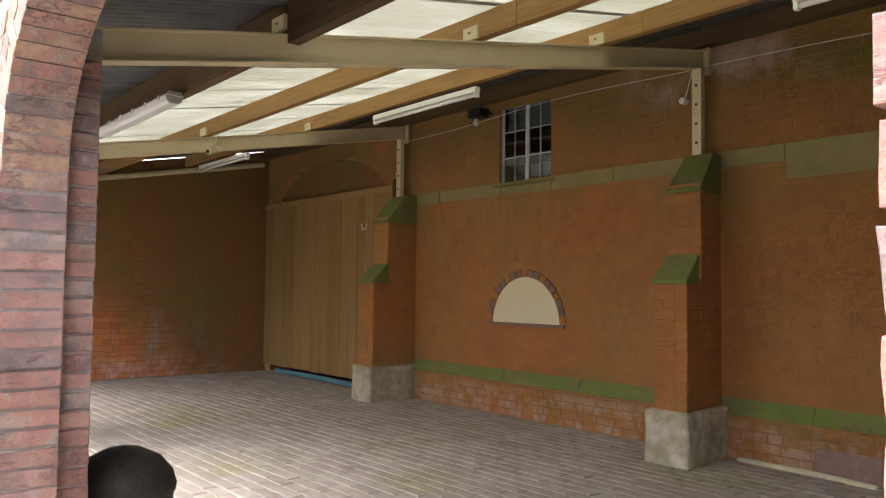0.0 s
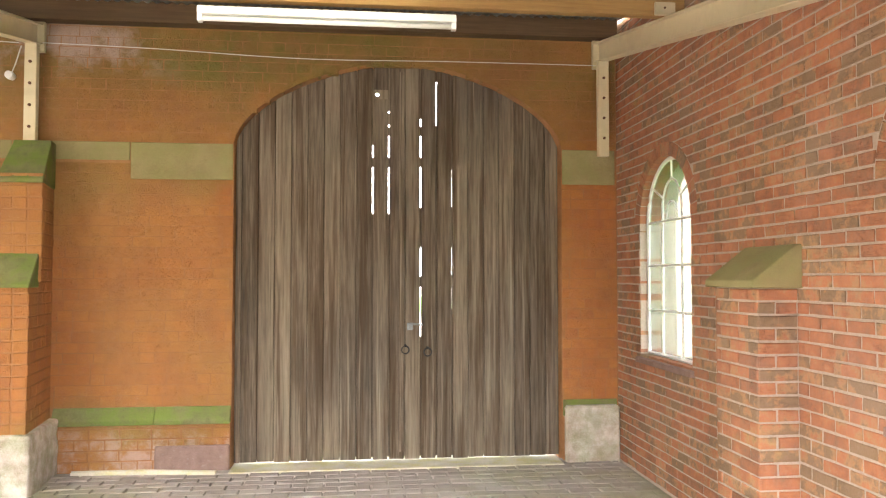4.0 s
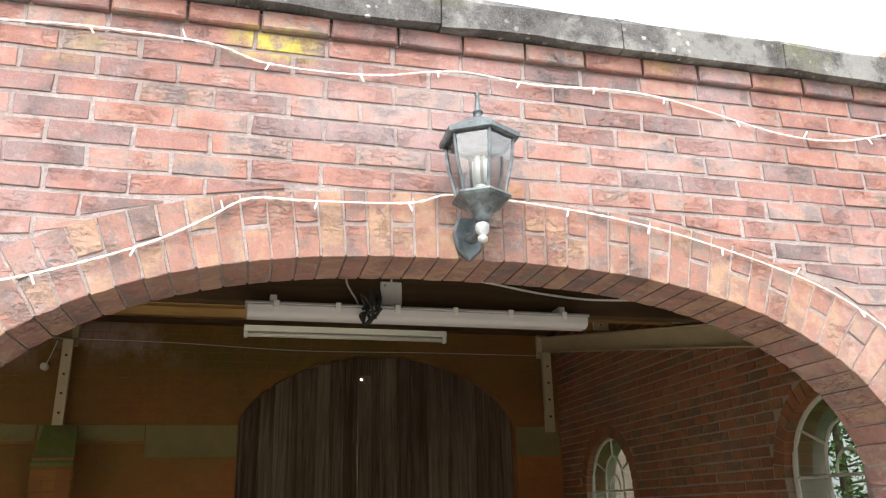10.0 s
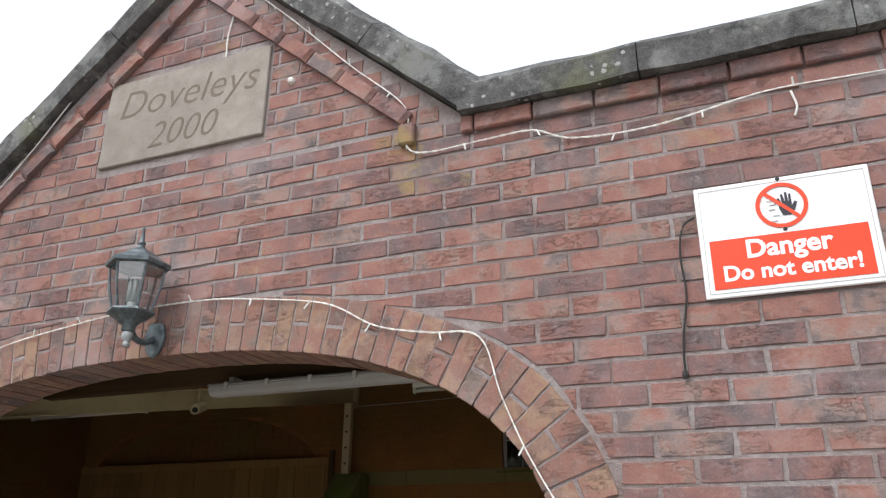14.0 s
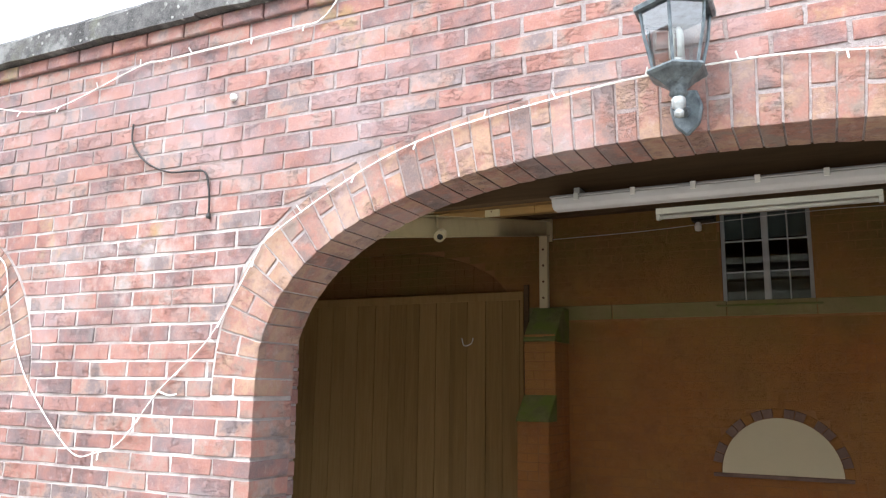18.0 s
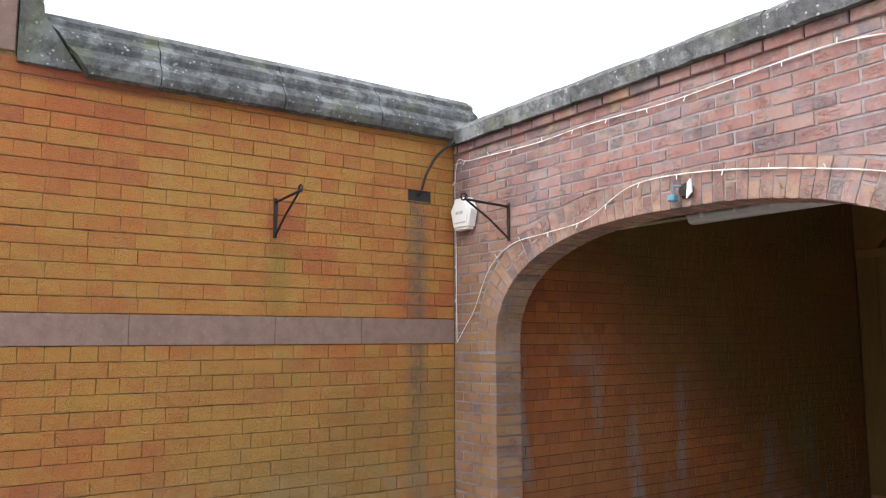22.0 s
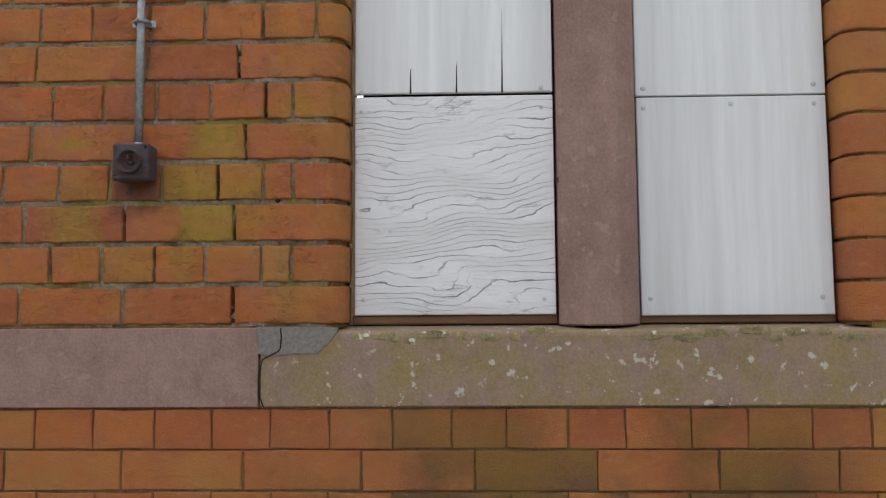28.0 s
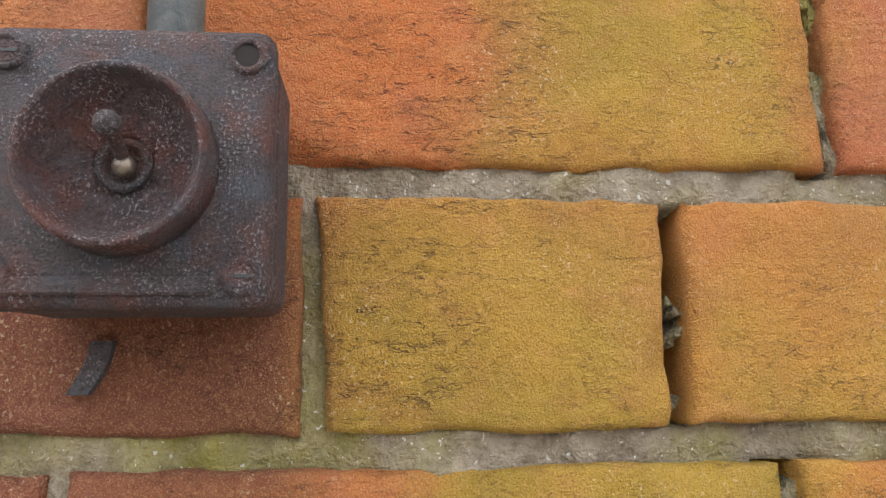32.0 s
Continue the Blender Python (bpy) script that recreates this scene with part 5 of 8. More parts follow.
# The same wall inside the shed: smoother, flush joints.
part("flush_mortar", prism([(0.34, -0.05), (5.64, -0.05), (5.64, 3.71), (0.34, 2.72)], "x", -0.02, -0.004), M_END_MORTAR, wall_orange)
rq = random.Random(77)
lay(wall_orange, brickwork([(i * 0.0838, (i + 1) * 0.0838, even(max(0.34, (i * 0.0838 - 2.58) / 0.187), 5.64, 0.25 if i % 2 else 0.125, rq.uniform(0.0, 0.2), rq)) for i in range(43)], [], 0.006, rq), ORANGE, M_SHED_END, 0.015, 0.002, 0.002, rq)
# Stone string course with sills.
string_course = thing("string_course", "mauve sandstone string course and window sills with lichen", "stone band", kind="structure")
JOINTS = [-10.5, -9.1, -7.9, -6.7551, -5.325, -3.945, -3.05, -2.2, -1.35, -0.75, 0.0]
for a, b in zip(JOINTS, JOINTS[1:]):
    sill = -6.8 < a < -3.95
    pr = [(0.004, SILL0 + 0.003), (0.004, SILL1 - 0.02), (-0.0, SILL1 - 0.012), (-0.10, SILL1 - 0.001), (-0.16, SILL1 - 0.001), (-0.16, SILL0 + 0.003)]
    if not sill:
        pr = [(0.004, SILL0 + 0.003), (0.004, SILL1 - 0.003), (-0.1, SILL1 - 0.003), (-0.1, SILL0 + 0.003)]
    part("stone_block", prism(pr, "y", a + (0.003 if sill else 0.0012), b - (0.003 if sill else 0.0012), 0.003 if sill else 0.0015), M_SILL if sill else M_MAUVE, string_course)
scrape = [(-3.250, 1.780), (-3.165, 1.776), (-3.120, 1.800), (-3.075, 1.842), (-3.062, 1.868), (-3.105, 1.880), (-3.150, 1.872), (-3.190, 1.893), (-3.238, 1.886), (-3.243, 1.835)]
part("lime_scrape", prism(scrape, "x", 0.001, 0.0052, 0.0008), M_SCRAPE, string_course, "pale lime splash on the stone")
r8 = random.Random(3)
for a, b in ((-6.55, -6.14), (-5.94, -5.52), (-5.13, -4.75), (-4.54, -4.15)):
    # crusts of lichen along the weathered upper edge of the sills
    y = a
    while y < b:
        w = r8.uniform(0.015, 0.05)
        c = Vector((0.0035, y + w / 2, SILL1 - r8.uniform(0.012, 0.03)))
        bm = bmesh.new()
        bmesh.ops.create_icosphere(bm, subdivisions=2, radius=1.0)
        for v in bm.verts:
            v.co = c + Vector((v.co.x * 0.0022, v.co.y * w * 0.75, v.co.z * 0.010)) * (1 + 0.5 * noise.noise(v.co * 2 + c * 40))
        part("lichen_crust", bm, M_LICHEN, string_course)
        y += w + r8.uniform(0.0, 0.04)

# A grey cement repair over the cracked joint of the sill.
repair = [(-6.7596, 1.944), (-6.70, 1.944), (-6.617, 1.944), (-6.585, 1.940), (-6.60, 1.915), (-6.632, 1.886), (-6.68, 1.889), (-6.72, 1.8816), (-6.757, 1.8866)]
part("cement_repair", prism(repair, "x", -0.002, 0.0065, 0.001), M_CEMENT, string_course, "grey cement repair")
crack = smooth_line([(0.0062, -6.708, 1.942), (0.0066, -6.7075, 1.915), (0.0066, -6.711, 1.895), (0.0063, -6.735, 1.881), (0.0045, -6.7475, 1.872), (0.0045, -6.754, 1.84), (0.0045, -6.7551, 1.809), (0.0042, -6.7442, 1.776)], 5)
part("crack", tube([(q.x, q.y + 0.0015 * noise.noise(q * 90), q.z) for q in crack], 0.0016, 6), M_DARKVOID, string_course, "dark open crack")
# Stone over the windows, and the end stone where the low coping starts.
lintel = thing("stone_lintel", "grey-mauve sandstone lintel course over the boarded windows", "lintel", kind="structure")
for a, b in ((-10.5, -8.0), (-8.0, -6.3), (-6.3, -5.33), (-5.33, -3.92), (-3.92, -2.82)):
    part("stone_block", box(-0.2, a + 0.003, 3.293 if b < -3.93 else 3.305, 0.006, b - 0.003, 3.75, 0.005), M_MAUVE, lintel)
low_coping = thing("moulded_coping", "blackened moulded stone coping on the low wall", "coping", kind="structure")
prof = [(0.075, 3.215), (0.095, 3.25), (0.09, 3.285), (0.04, 3.335), (0.045, 3.36), (0.035, 3.39), (-0.02, 3.43), (-0.02, 3.455), (-0.10, 3.50), (-0.32, 3.50), (-0.45, 3.24), (-0.45, 3.2)]
cuts = [-2.82, -2.1, -1.35, -0.65, 0.2]
for i, (a, b) in enumerate(zip(cuts, cuts[1:])):
    bm = prism([(x, 3.232 + (z - 3.215) * 1.25) for x, z in prof], "y", a + 0.003, b - 0.003)
    if i == 0:
        for v in bm.verts:
            if v.co.y < -2.8:
                v.co.y = -2.69 + (3.53 - v.co.z) * 0.72
    bmesh.ops.subdivide_edges(bm, edges=[e for e in bm.edges if abs(e.verts[0].co.y - e.verts[1].co.y) > 0.3], cuts=6)
    for v in bm.verts:
        v.co += Vector((noise.noise(v.co * 9), 0, noise.noise(v.co * 9 + Vector((5, 5, 5))))) * 0.003
    part("coping_stone", bm, M_COPING, low_coping)
part("end_stone", prism([(-2.815, 3.25), (-2.505, 3.25), (-2.70, 3.52), (-2.72, 3.75), (-2.815, 3.75)], "x", -0.2, 0.03, 0.003), M_COPING, low_coping)

# Boarded windows with stone mullions.
for w, (a, b) in enumerate(WINDOWS):
    m0, m1 = ((-6.110, -5.936), (-4.730, -4.540))[w]
    win = tagged(new(f"window_{w + 1}"), "tall stone-mullioned window boarded with white painted sheets" if w else "tall stone-mullioned window boarded with flaking white planks", "window", kind="structure")
    part("mullion", prism([(-0.20, m0), (-0.055, m0), (-0.012, m0 + 0.05), (-0.012, m1 - 0.05), (-0.055, m1), (-0.20, m1)], "z", SILL1 - 0.003, HEAD, 0.004), M_MAUVE, win, "mauve sandstone mullion")
    part("backing", box(-0.30, a, SILL1 - 0.01, -0.28, b, HEAD), M_DARKVOID, win, "near-black panel for the unlit space behind the boards")
    lights = ((a + 0.004, m0 - 0.002), (m1 + 0.002, b - 0.004))
    for i, (l0, l1) in enumerate(lights):
        if w == 0:
            if i == 0:
                part("plank", box(-0.085, l0 + 0.006, 1.966, -0.070, l1 - 0.004, 2.459, 0.002), M_WHITEGRAIN, win, "white plank with coarse raised grain")
                part("board", box(-0.086, l0 + 0.006, 2.467, -0.071, l1 - 0.004, HEAD - 0.002, 0.002), M_WHITEWOOD, win)
                for p, h in ((-6.436, 2.525), (-6.332, 2.54), (-6.229, 2.665)):
                    part("split", prism([(p - 0.0022, 2.466), (p + 0.0022, 2.466), (p + 0.0016, 2.49), (p + 0.0012, h), (p - 0.0008, 2.52)], "x", -0.072, -0.0705), M_DARKVOID, win, "split in the foot of the board")
            else:
                part("board", box(-0.085, l0 + 0.004, 1.962, -0.071, l1 - 0.004, 2.449, 0.002), M_WHITEWOOD, win)
                part("board", box(-0.085, l0 + 0.003, 2.453, -0.072, l1 - 0.003, HEAD - 0.002, 0.002), M_WHITEWOOD, win)
            part("bottom_rail", box(-0.10, l0, SILL1, -0.078, l1, 1.966, 0.003), M_ROT, win, "bare rotten bottom rail")
            spots = [(l0 + 0.025, 2.00), (l1 - 0.03, 2.0), (l0 + 0.02, 2.425), (l1 - 0.03, 2.43), ((l0 + l1) / 2, 2.432), (l0 + 0.02, 2.47), (l1 - 0.03, 2.475)]
        else:
            sheet = box(-0.085, l0 + 0.003, 1.962, -0.074, l1 - 0.003, HEAD - 0.002, 0.0015)
            part("sheet", sheet, M_WHITEPLY, win)
            part("bottom_rail", box(-0.10, l0, SILL1 - 0.001, -0.080, l1, 1.966, 0.003), M_ROT, win, "dark rotten bottom rail")
            r3 = random.Random(7 + i)
            yy = l0 + 0.02
            while yy < l1 - 0.04:
                wdt = r3.uniform(0.02, 0.09)
                if r3.random() < (0.65 if i else 0.25):
                    h = r3.uniform(0.006, 0.035)
                    part("torn_edge", prism([(yy, 1.9605), (yy + wdt * 0.4, 1.9605 + h), (yy + wdt * 0.6, 1.962 + h * 0.5), (yy + wdt, 1.9605)], "x", -0.0745, -0.0725), M_ROT, win, "torn lower edge of the sheet")
                yy += wdt + 0.01
            if i:
                ring = [(-0.071, l1 - 0.035 + 0.03 * math.cos(t), 1.99 + 0.055 * math.sin(t)) for t in [math.pi * k / 10 for k in range(11)]]
                part("rust_ring", tube(ring, 0.008, 6), M_RUST, win, "rusty curved iron fastening")
                for crv in ([(-0.0735, l0 + 0.005, 2.40), (-0.0735, l0 + 0.06, 2.385), (-0.0735, l0 + 0.10, 2.34)], [(-0.0735, l0 + 0.003, 2.78), (-0.0735, l0 + 0.12, 2.785)]):
                    part("crack", tube(smooth_line(crv, 4), 0.0014, 5), M_GREYFRAME, win, "crack in the white sheet")
            spots = [(l0 + 0.012, 2.0), (l1 - 0.012, 2.01), (l0 + 0.012, 2.7), (l1 - 0.012, 2.68)]
        for yy, zz in spots:
            part("nail_head", lathe([(0.0, -0.069), (0.004, -0.0695), (0.0062, -0.0715), (0.0055, -0.073)], 10, "x", (0, yy, zz)), M_GREYFRAME, win)

# ---- the switch on the orange wall ----
SY, SZ, R = -7.0217, 2.2945, 0.0388      # middle and half width of the box
DY, DZ = -7.0215, 2.2940
switch = thing("toggle_switch", "rusty cast-iron outdoor toggle switch on the brick wall", "switch")
part("body", box(0.001, SY - R, SZ - R, 0.037, SY + R, SZ + R, 0.006, 3), M_SWITCH, switch, smooth=False)
part("seam", box(0.0362, SY - R + 0.0015, SZ - R + 0.0015, 0.0385, SY + R - 0.0015, SZ + R - 0.0015), M_BLACK, switch, "dark seam between body and lid")
lid_bm = box(0.038, SY - R - 0.001, SZ - R - 0.001, 0.050, SY + R + 0.001, SZ + R + 0.001, 0.005, 3)
part("lid", lid_bm, M_SWITCH, switch, "thick rusted lid", smooth=True)
part("lid_step", box(0.0495, SY - R * 0.97, SZ - R * 0.93, 0.0512, SY + R * 0.66, SZ - R * 0.80, 0.0007), M_SWITCH, switch, "raised moulding on the lid")
dish = lathe([(0.0255, 0.0490), (0.0250, 0.0590), (0.0247, 0.0625), (0.0238, 0.0634), (0.0228, 0.0630), (0.0216, 0.0600), (0.0195, 0.0555), (0.0155, 0.0528), (0.0088, 0.0518), (0.0078, 0.0518), (0.0072, 0.0500), (0.0, 0.0500)], 72, "x", (0, DY, DZ))
for v in dish.verts:
    v.co += Vector((1, 0.7, 0.7)) * 0.0005 * noise.noise(v.co * 900)
part("dish", dish, M_SWITCH_RUST, switch, "red-brown pitted dish with a raised rim", smooth=True)
part("bush", lathe([(0.0072, 0.0500), (0.0074, 0.0540), (0.0066, 0.0548), (0.0056, 0.0544), (0.0050, 0.0520), (0.0, 0.0520)], 32, "x", (0, DY + 0.0012, DZ - 0.0012)), M_SWITCH, switch, "dark worn bush", smooth=True)
lever = add(tube(smooth_line([(0.0515, DY + 0.0012, DZ - 0.0012), (0.0575, DY + 0.0010, DZ + 0.0022), (0.0635, DY + 0.0004, DZ + 0.0058)], 4), 0.0018, 12),
            lathe([(0.0, -0.0038), (0.0022, -0.0034), (0.0033, -0.0012), (0.0034, 0.0008), (0.0024, 0.0028), (0.0, 0.0036)], 20, "x", (0.0650, DY + 0.0003, DZ + 0.0066)))
part("lever", lever, M_SWITCH, switch, "dark metal toggle lever", smooth=True)
part("pin_head", lathe([(0.0, 0.0565), (0.0020, 0.0559), (0.0031, 0.0545), (0.0027, 0.0520)], 20, "x", (0, DY + 0.0014, DZ - 0.0016)), M_BRASS, switch, smooth=True)
for dy, dz, filled in ((-1, 1, True), (1, 1, False), (-1, -1, False), (1, -1, True)):
    c = (0, SY + dy * R * 0.835, SZ + dz * R * 0.80)
    part("screw_boss", lathe([(0.0054, 0.0492), (0.0054, 0.0508), (0.0044, 0.0514), (0.0034, 0.0510), (0.0032, 0.0503)], 24, "x", c), M_SWITCH, switch, smooth=True)
    if filled:
        scr = part("screw", lathe([(0.0034, 0.0502), (0.0032, 0.0511), (0.0, 0.0511)], 16, "x", c), M_SWITCH_RUST, switch, "rusted slotted screw")
        part("slot", box(0.0509, c[1] - 0.0028, c[2] - 0.0004, 0.0513, c[1] + 0.0028, c[2] + 0.0004), M_BLACK, scr)
    else:
        # flat near-black disc paints in the shade of the empty hole
        part("screw_hole", lathe([(0.0033, 0.0505), (0.0031, 0.05055), (0.0, 0.0506)], 16, "x", c), M_DARKVOID, switch, "dark empty screw hole")
conduit = thing("conduit", "galvanised conduit running up the brick wall to the switch", "conduit")
part("pipe", tube([(0.020, SY + 0.004, SZ + R - 0.003), (0.020, SY + 0.003, 2.60), (0.022, SY + 0.002, 3.0), (0.022, SY, 3.6)], 0.0088, 20), M_CONDUIT, conduit, smooth=True)
part("collar", lathe([(0.0092, 0), (0.0102, 0.001), (0.0102, 0.008), (0.0092, 0.009)], 20, "z", (0.020, SY + 0.004, SZ + R - 0.001)), M_CONDUIT, conduit)
saddle = part("saddle", box(0.004, SY - 0.022, 2.602, 0.0065, SY + 0.03, 2.617, 0.001), M_CONDUIT, conduit)
part("saddle_strap", tube([(0.004, SY - 0.012, 2.609), (0.022, SY - 0.011, 2.609), (0.036, SY + 0.003, 2.609), (0.022, SY + 0.017, 2.609), (0.004, SY + 0.018, 2.609)], 0.004, 6), M_CONDUIT, saddle)
drip = smooth_line([(0.0, SY - 0.019, SZ - R - 0.007), (0.0, SY - 0.021, SZ - R - 0.015), (0.0, SY - 0.026, SZ - R - 0.024)], 4)
bm = bmesh.new()
left = [bm.verts.new((0.0034, q.y - 0.0035, q.z)) for q in drip]
right = [bm.verts.new((0.0034, q.y + 0.0035, q.z)) for q in drip]
for i in range(len(drip) - 1):
    bm.faces.new((left[i], right[i], right[i + 1], left[i + 1]))
ext = bmesh.ops.extrude_face_region(bm, geom=bm.faces[:])
bmesh.ops.translate(bm, vec=(-0.006, 0, 0), verts=[g for g in ext["geom"] if isinstance(g, bmesh.types.BMVert)])
solo("drill_hole", lathe([(0.0048, -0.0035), (0.0044, -0.0045), (0.0037, -0.014), (0.0, -0.014)], 14, "x", (0.0, -6.7205, 2.2155)), M_DARKVOID, "dark plugged drill hole in the mortar joint", "hole", smooth=True)
solo("dead_leaf", prism([(-6.118, 2.262), (-6.106, 2.270), (-6.090, 2.268), (-6.104, 2.258)], "x", -0.055, -0.0535), M_ROT, "dry brown leaf caught in a cobweb by the mullion", "leaf")
solo("paint_run", bm, M_SWITCH, "dark grey dried paint drip on the brick", "paint mark")

# ---- vent hole, cables, brackets and alarm by the corner ----
vent = thing("vent_hole", "dark missing-brick vent hole in the orange wall", "vent")
# solid block almost flush with the bricks, black for the shade inside the hole
part("cavity", box(-0.10, -0.385, 2.763, -0.003, -0.2, 2.847), M_BLACK, vent, "black block in place of the hole's shade")
part("lip", box(-0.009, -0.39, 2.757, 0.003, -0.195, 2.763, 0.001), M_SILL, vent)
solo("black_cable", tube(smooth_line([(-0.02, -0.31, 2.80), (0.03, -0.30, 2.83), (0.05, -0.27, 2.95), (0.06, -0.18, 3.10), (0.09, -0.06, 3.20), (0.10, 0.0, 3.225)], 6), 0.009, 8), M_BLACK, "black cable curving from the vent up to the coping", "cable", smooth=True)


def hanging_bracket(m):
    """A small wrought-iron basket bracket; built at the origin, reaching out along -y."""
    br = thing("hanging_bracket", "black wrought-iron hanging-basket bracket on the brick", "bracket", "hanging brackets")
    part("plate", box(-0.012, -0.012, -0.125, 0.012, -0.001, 0.125, 0.003), M_IRON, br)
    part("arm", tube([(0, -0.006, 0.10), (0, -0.36, 0.115)], 0.008, 8), M_IRON, br)
    part("brace", tube([(0, -0.008, -0.11), (0, -0.16, 0.0), (0, -0.345, 0.11)], 0.007, 8), M_IRON, br)
    part("scroll", tube([(0, -0.37 + 0.028 * math.cos(t) * (1 - t / 12), 0.125 + 0.028 * math.sin(t) * (1 - t / 12)) for t in [k * 0.5 for k in range(15)]], 0.006, 6), M_IRON, br)
    for z in (0.10, -0.10):
        part("bolt", lathe([(0.007, -0.018), (0.007, -0.011), (0.0, -0.019)], 8, "y", (0, 0, z)), M_IRON, br)
    br.matrix_world = m
    return br


b1 = hanging_bracket(pose(0.62, 0, 2.565))
copy_thing(b1, pose(0.0, -1.365, 2.55, 0, 0, 90))

alarm = thing("alarm_box", "white pentagonal burglar alarm box on the brick corner", "alarm")
part("case", prism([(0.11, 2.785), (0.24, 2.785), (0.295, 2.70), (0.26, 2.575), (0.09, 2.575), (0.055, 2.70)], "y", -0.07, -0.002, 0.008), M_WHITE, alarm)
part("panel", prism([(0.125, 2.765), (0.225, 2.765), (0.265, 2.70), (0.24, 2.61), (0.11, 2.61), (0.085, 2.70)], "y", -0.076, -0.069, 0.003), M_WHITE, alarm)
for k, (x0, x1) in enumerate(((0.13, 0.16), (0.165, 0.175), (0.18, 0.21))):
    part("printed_mark", box(x0, -0.0772, 2.67, x1, -0.0760, 2.69), M_GREYFRAME, alarm)
part("foot", box(0.10, -0.06, 2.56, 0.25, -0.01, 2.577, 0.003), M_WHITE, alarm)


# ---- cables and the string of fairy lights ----
def on_wall(points, y=-0.012):
    return [(u, y, v) for u, v in points]


solo("loose_cable", tube(smooth_line(on_wall([(8.12, 2.705), (8.085, 2.68), (8.07, 2.60), (8.075, 2.48), (8.055, 2.36), (8.05, 2.265)]), 6), 0.0032, 6), M_BLACK, "thin black loose cable hanging beside the warning sign", "cable", "wall cables", smooth=True)
solo("cable_end", lathe([(0.0075, 0), (0.009, 0.008), (0.006, 0.02)], 8, "z", (8.05, -0.012, 2.252)), M_BLACK, "black connector on the loose cable end", "connector", "cable ends")
solo("loose_cable", tube(smooth_line(on_wall([(4.06, 2.80), (4.065, 2.72), (4.14, 2.635), (4.27, 2.575), (4.40, 2.565), (4.465, 2.55), (4.49, 2.47), (4.495, 2.39)]), 6), 0.004, 6), M_BLACK, "black loose cable stub hanging on the brick pier", "cable", "wall cables", smooth=True)
solo("cable_end", lathe([(0.0075, 0), (0.009, 0.008), (0.006, 0.02)], 8, "z", (4.495, -0.012, 2.37)), M_BLACK, "black connector on the loose cable end", "connector", "cable ends")

LOW_C = [(0.05, 1.78), (0.16, 1.9), (0.25, 2.0), (0.43, 2.28), (0.67, 2.415), (1.0, 2.45), (1.33, 2.49), (1.68, 2.63), (2.13, 2.625), (2.65, 2.545), (3.05, 2.45), (3.2, 2.34),
         (3.35, 2.26), (3.42, 2.04), (3.57, 1.77), (3.86, 1.505)]
LOW_B = [(4.01, 1.5), (4.14, 1.55), (4.31, 1.735), (4.54, 1.93), (4.72, 2.2), (4.78, 2.275), (5.0, 2.4), (5.24, 2.51), (5.48, 2.578), (5.78, 2.62), (6.08, 2.65), (6.4, 2.655),
         (6.63, 2.635), (6.93, 2.585), (7.12, 2.49), (7.3, 2.45), (7.47, 2.42), (7.54, 2.23), (7.64, 2.02), (7.83, 1.73), (8.0, 1.59), (8.17, 1.52)]
LOW_A = [(8.32, 1.5), (8.47, 1.53), (8.57, 1.575), (8.71, 1.68), (8.84, 1.82), (8.95, 2.0), (9.06, 2.22), (9.11, 2.325), (9.29, 2.34), (9.49, 2.4), (9.66, 2.47), (9.78, 2.54),
         (9.88, 2.6), (10.03, 2.605), (10.31, 2.62), (10.43, 2.655), (10.62, 2.65), (10.93, 2.62), (11.19, 2.57), (11.48, 2.49), (11.68, 2.41), (11.87, 2.28), (12.0, 2.08), (12.05, 1.89),
         (12.09, 1.78), (12.2, 1.76), (12.6, 1.77), (13.2, 1.72)]
HIGH_C = [(0.05, 1.78), (0.045, 2.4), (0.05, 3.03), (0.24, 3.05), (0.9, 3.03), (1.39, 3.045), (1.9, 3.03), (2.33, 3.045), (2.89, 3.055), (3.38, 2.955), (3.63, 2.95), (4.07, 3.05),
          (4.24, 3.05), (4.83, 3.06), (4.97, 3.07), (5.08, 3.18), (5.39, 3.5), (5.79, 3.97), (6.08, 4.22)]
HIGH_A = [(6.2, 4.26), (6.42, 4.06), (6.69, 3.8), (6.97, 3.51), (7.2, 3.28), (7.21, 3.13), (7.28, 3.08), (7.5, 3.085), (7.66, 3.085), (7.79, 3.03), (8.04, 3.02), (8.36, 3.065),
          (8.68, 3.06), (9.05, 3.07), (9.2, 3.06), (9.43, 3.07), (9.74, 3.06), (9.91, 3.015), (10.2, 3.015), (10.46, 3.06), (10.72, 3.045), (11.0, 3.06), (11.21, 3.04), (11.57, 2.965),
          (11.82, 2.965), (12.14, 3.03), (12.52, 3.01), (13.2, 3.04)]
M_PLUG = paint("clear_lamp_cap", (0.72, 0.74, 0.72), 0.25, 0.1)


def fairy_string(points, label):
    st = thing("string_light", label, "string lights", "fairy light strings")
    line = smooth_line(on_wall(points, -0.012), 9)
    a, b = [], []
    s = 0.0
    for i, p in enumerate(line):
        if i:
            s += (p - line[i - 1]).length
        d = Vector((0.0, math.sin(s * 90), math.cos(s * 90))) * 0.0018
        a.append(p + d)
        b.append(p - d)
    part("cable", tube(a, 0.0021, 6), M_WIRE, st)
    part("cable", tube(b, 0.0021, 6), M_WIRE, st)
    s = 0.0
    r4 = random.Random(len(points))
    for i in range(1, len(line)):
        s += (line[i] - line[i - 1]).length
        if s > 0.235:
            s = 0.0
            p = line[i]
            tip = p + Vector((r4.uniform(-0.015, 0.015), -0.012, -0.028 if r4.random() < 0.7 else 0.022))
            part("bulb", tube([p, (p + tip) / 2, tip], 0.0029, 6), M_PLUG, st)
    return st


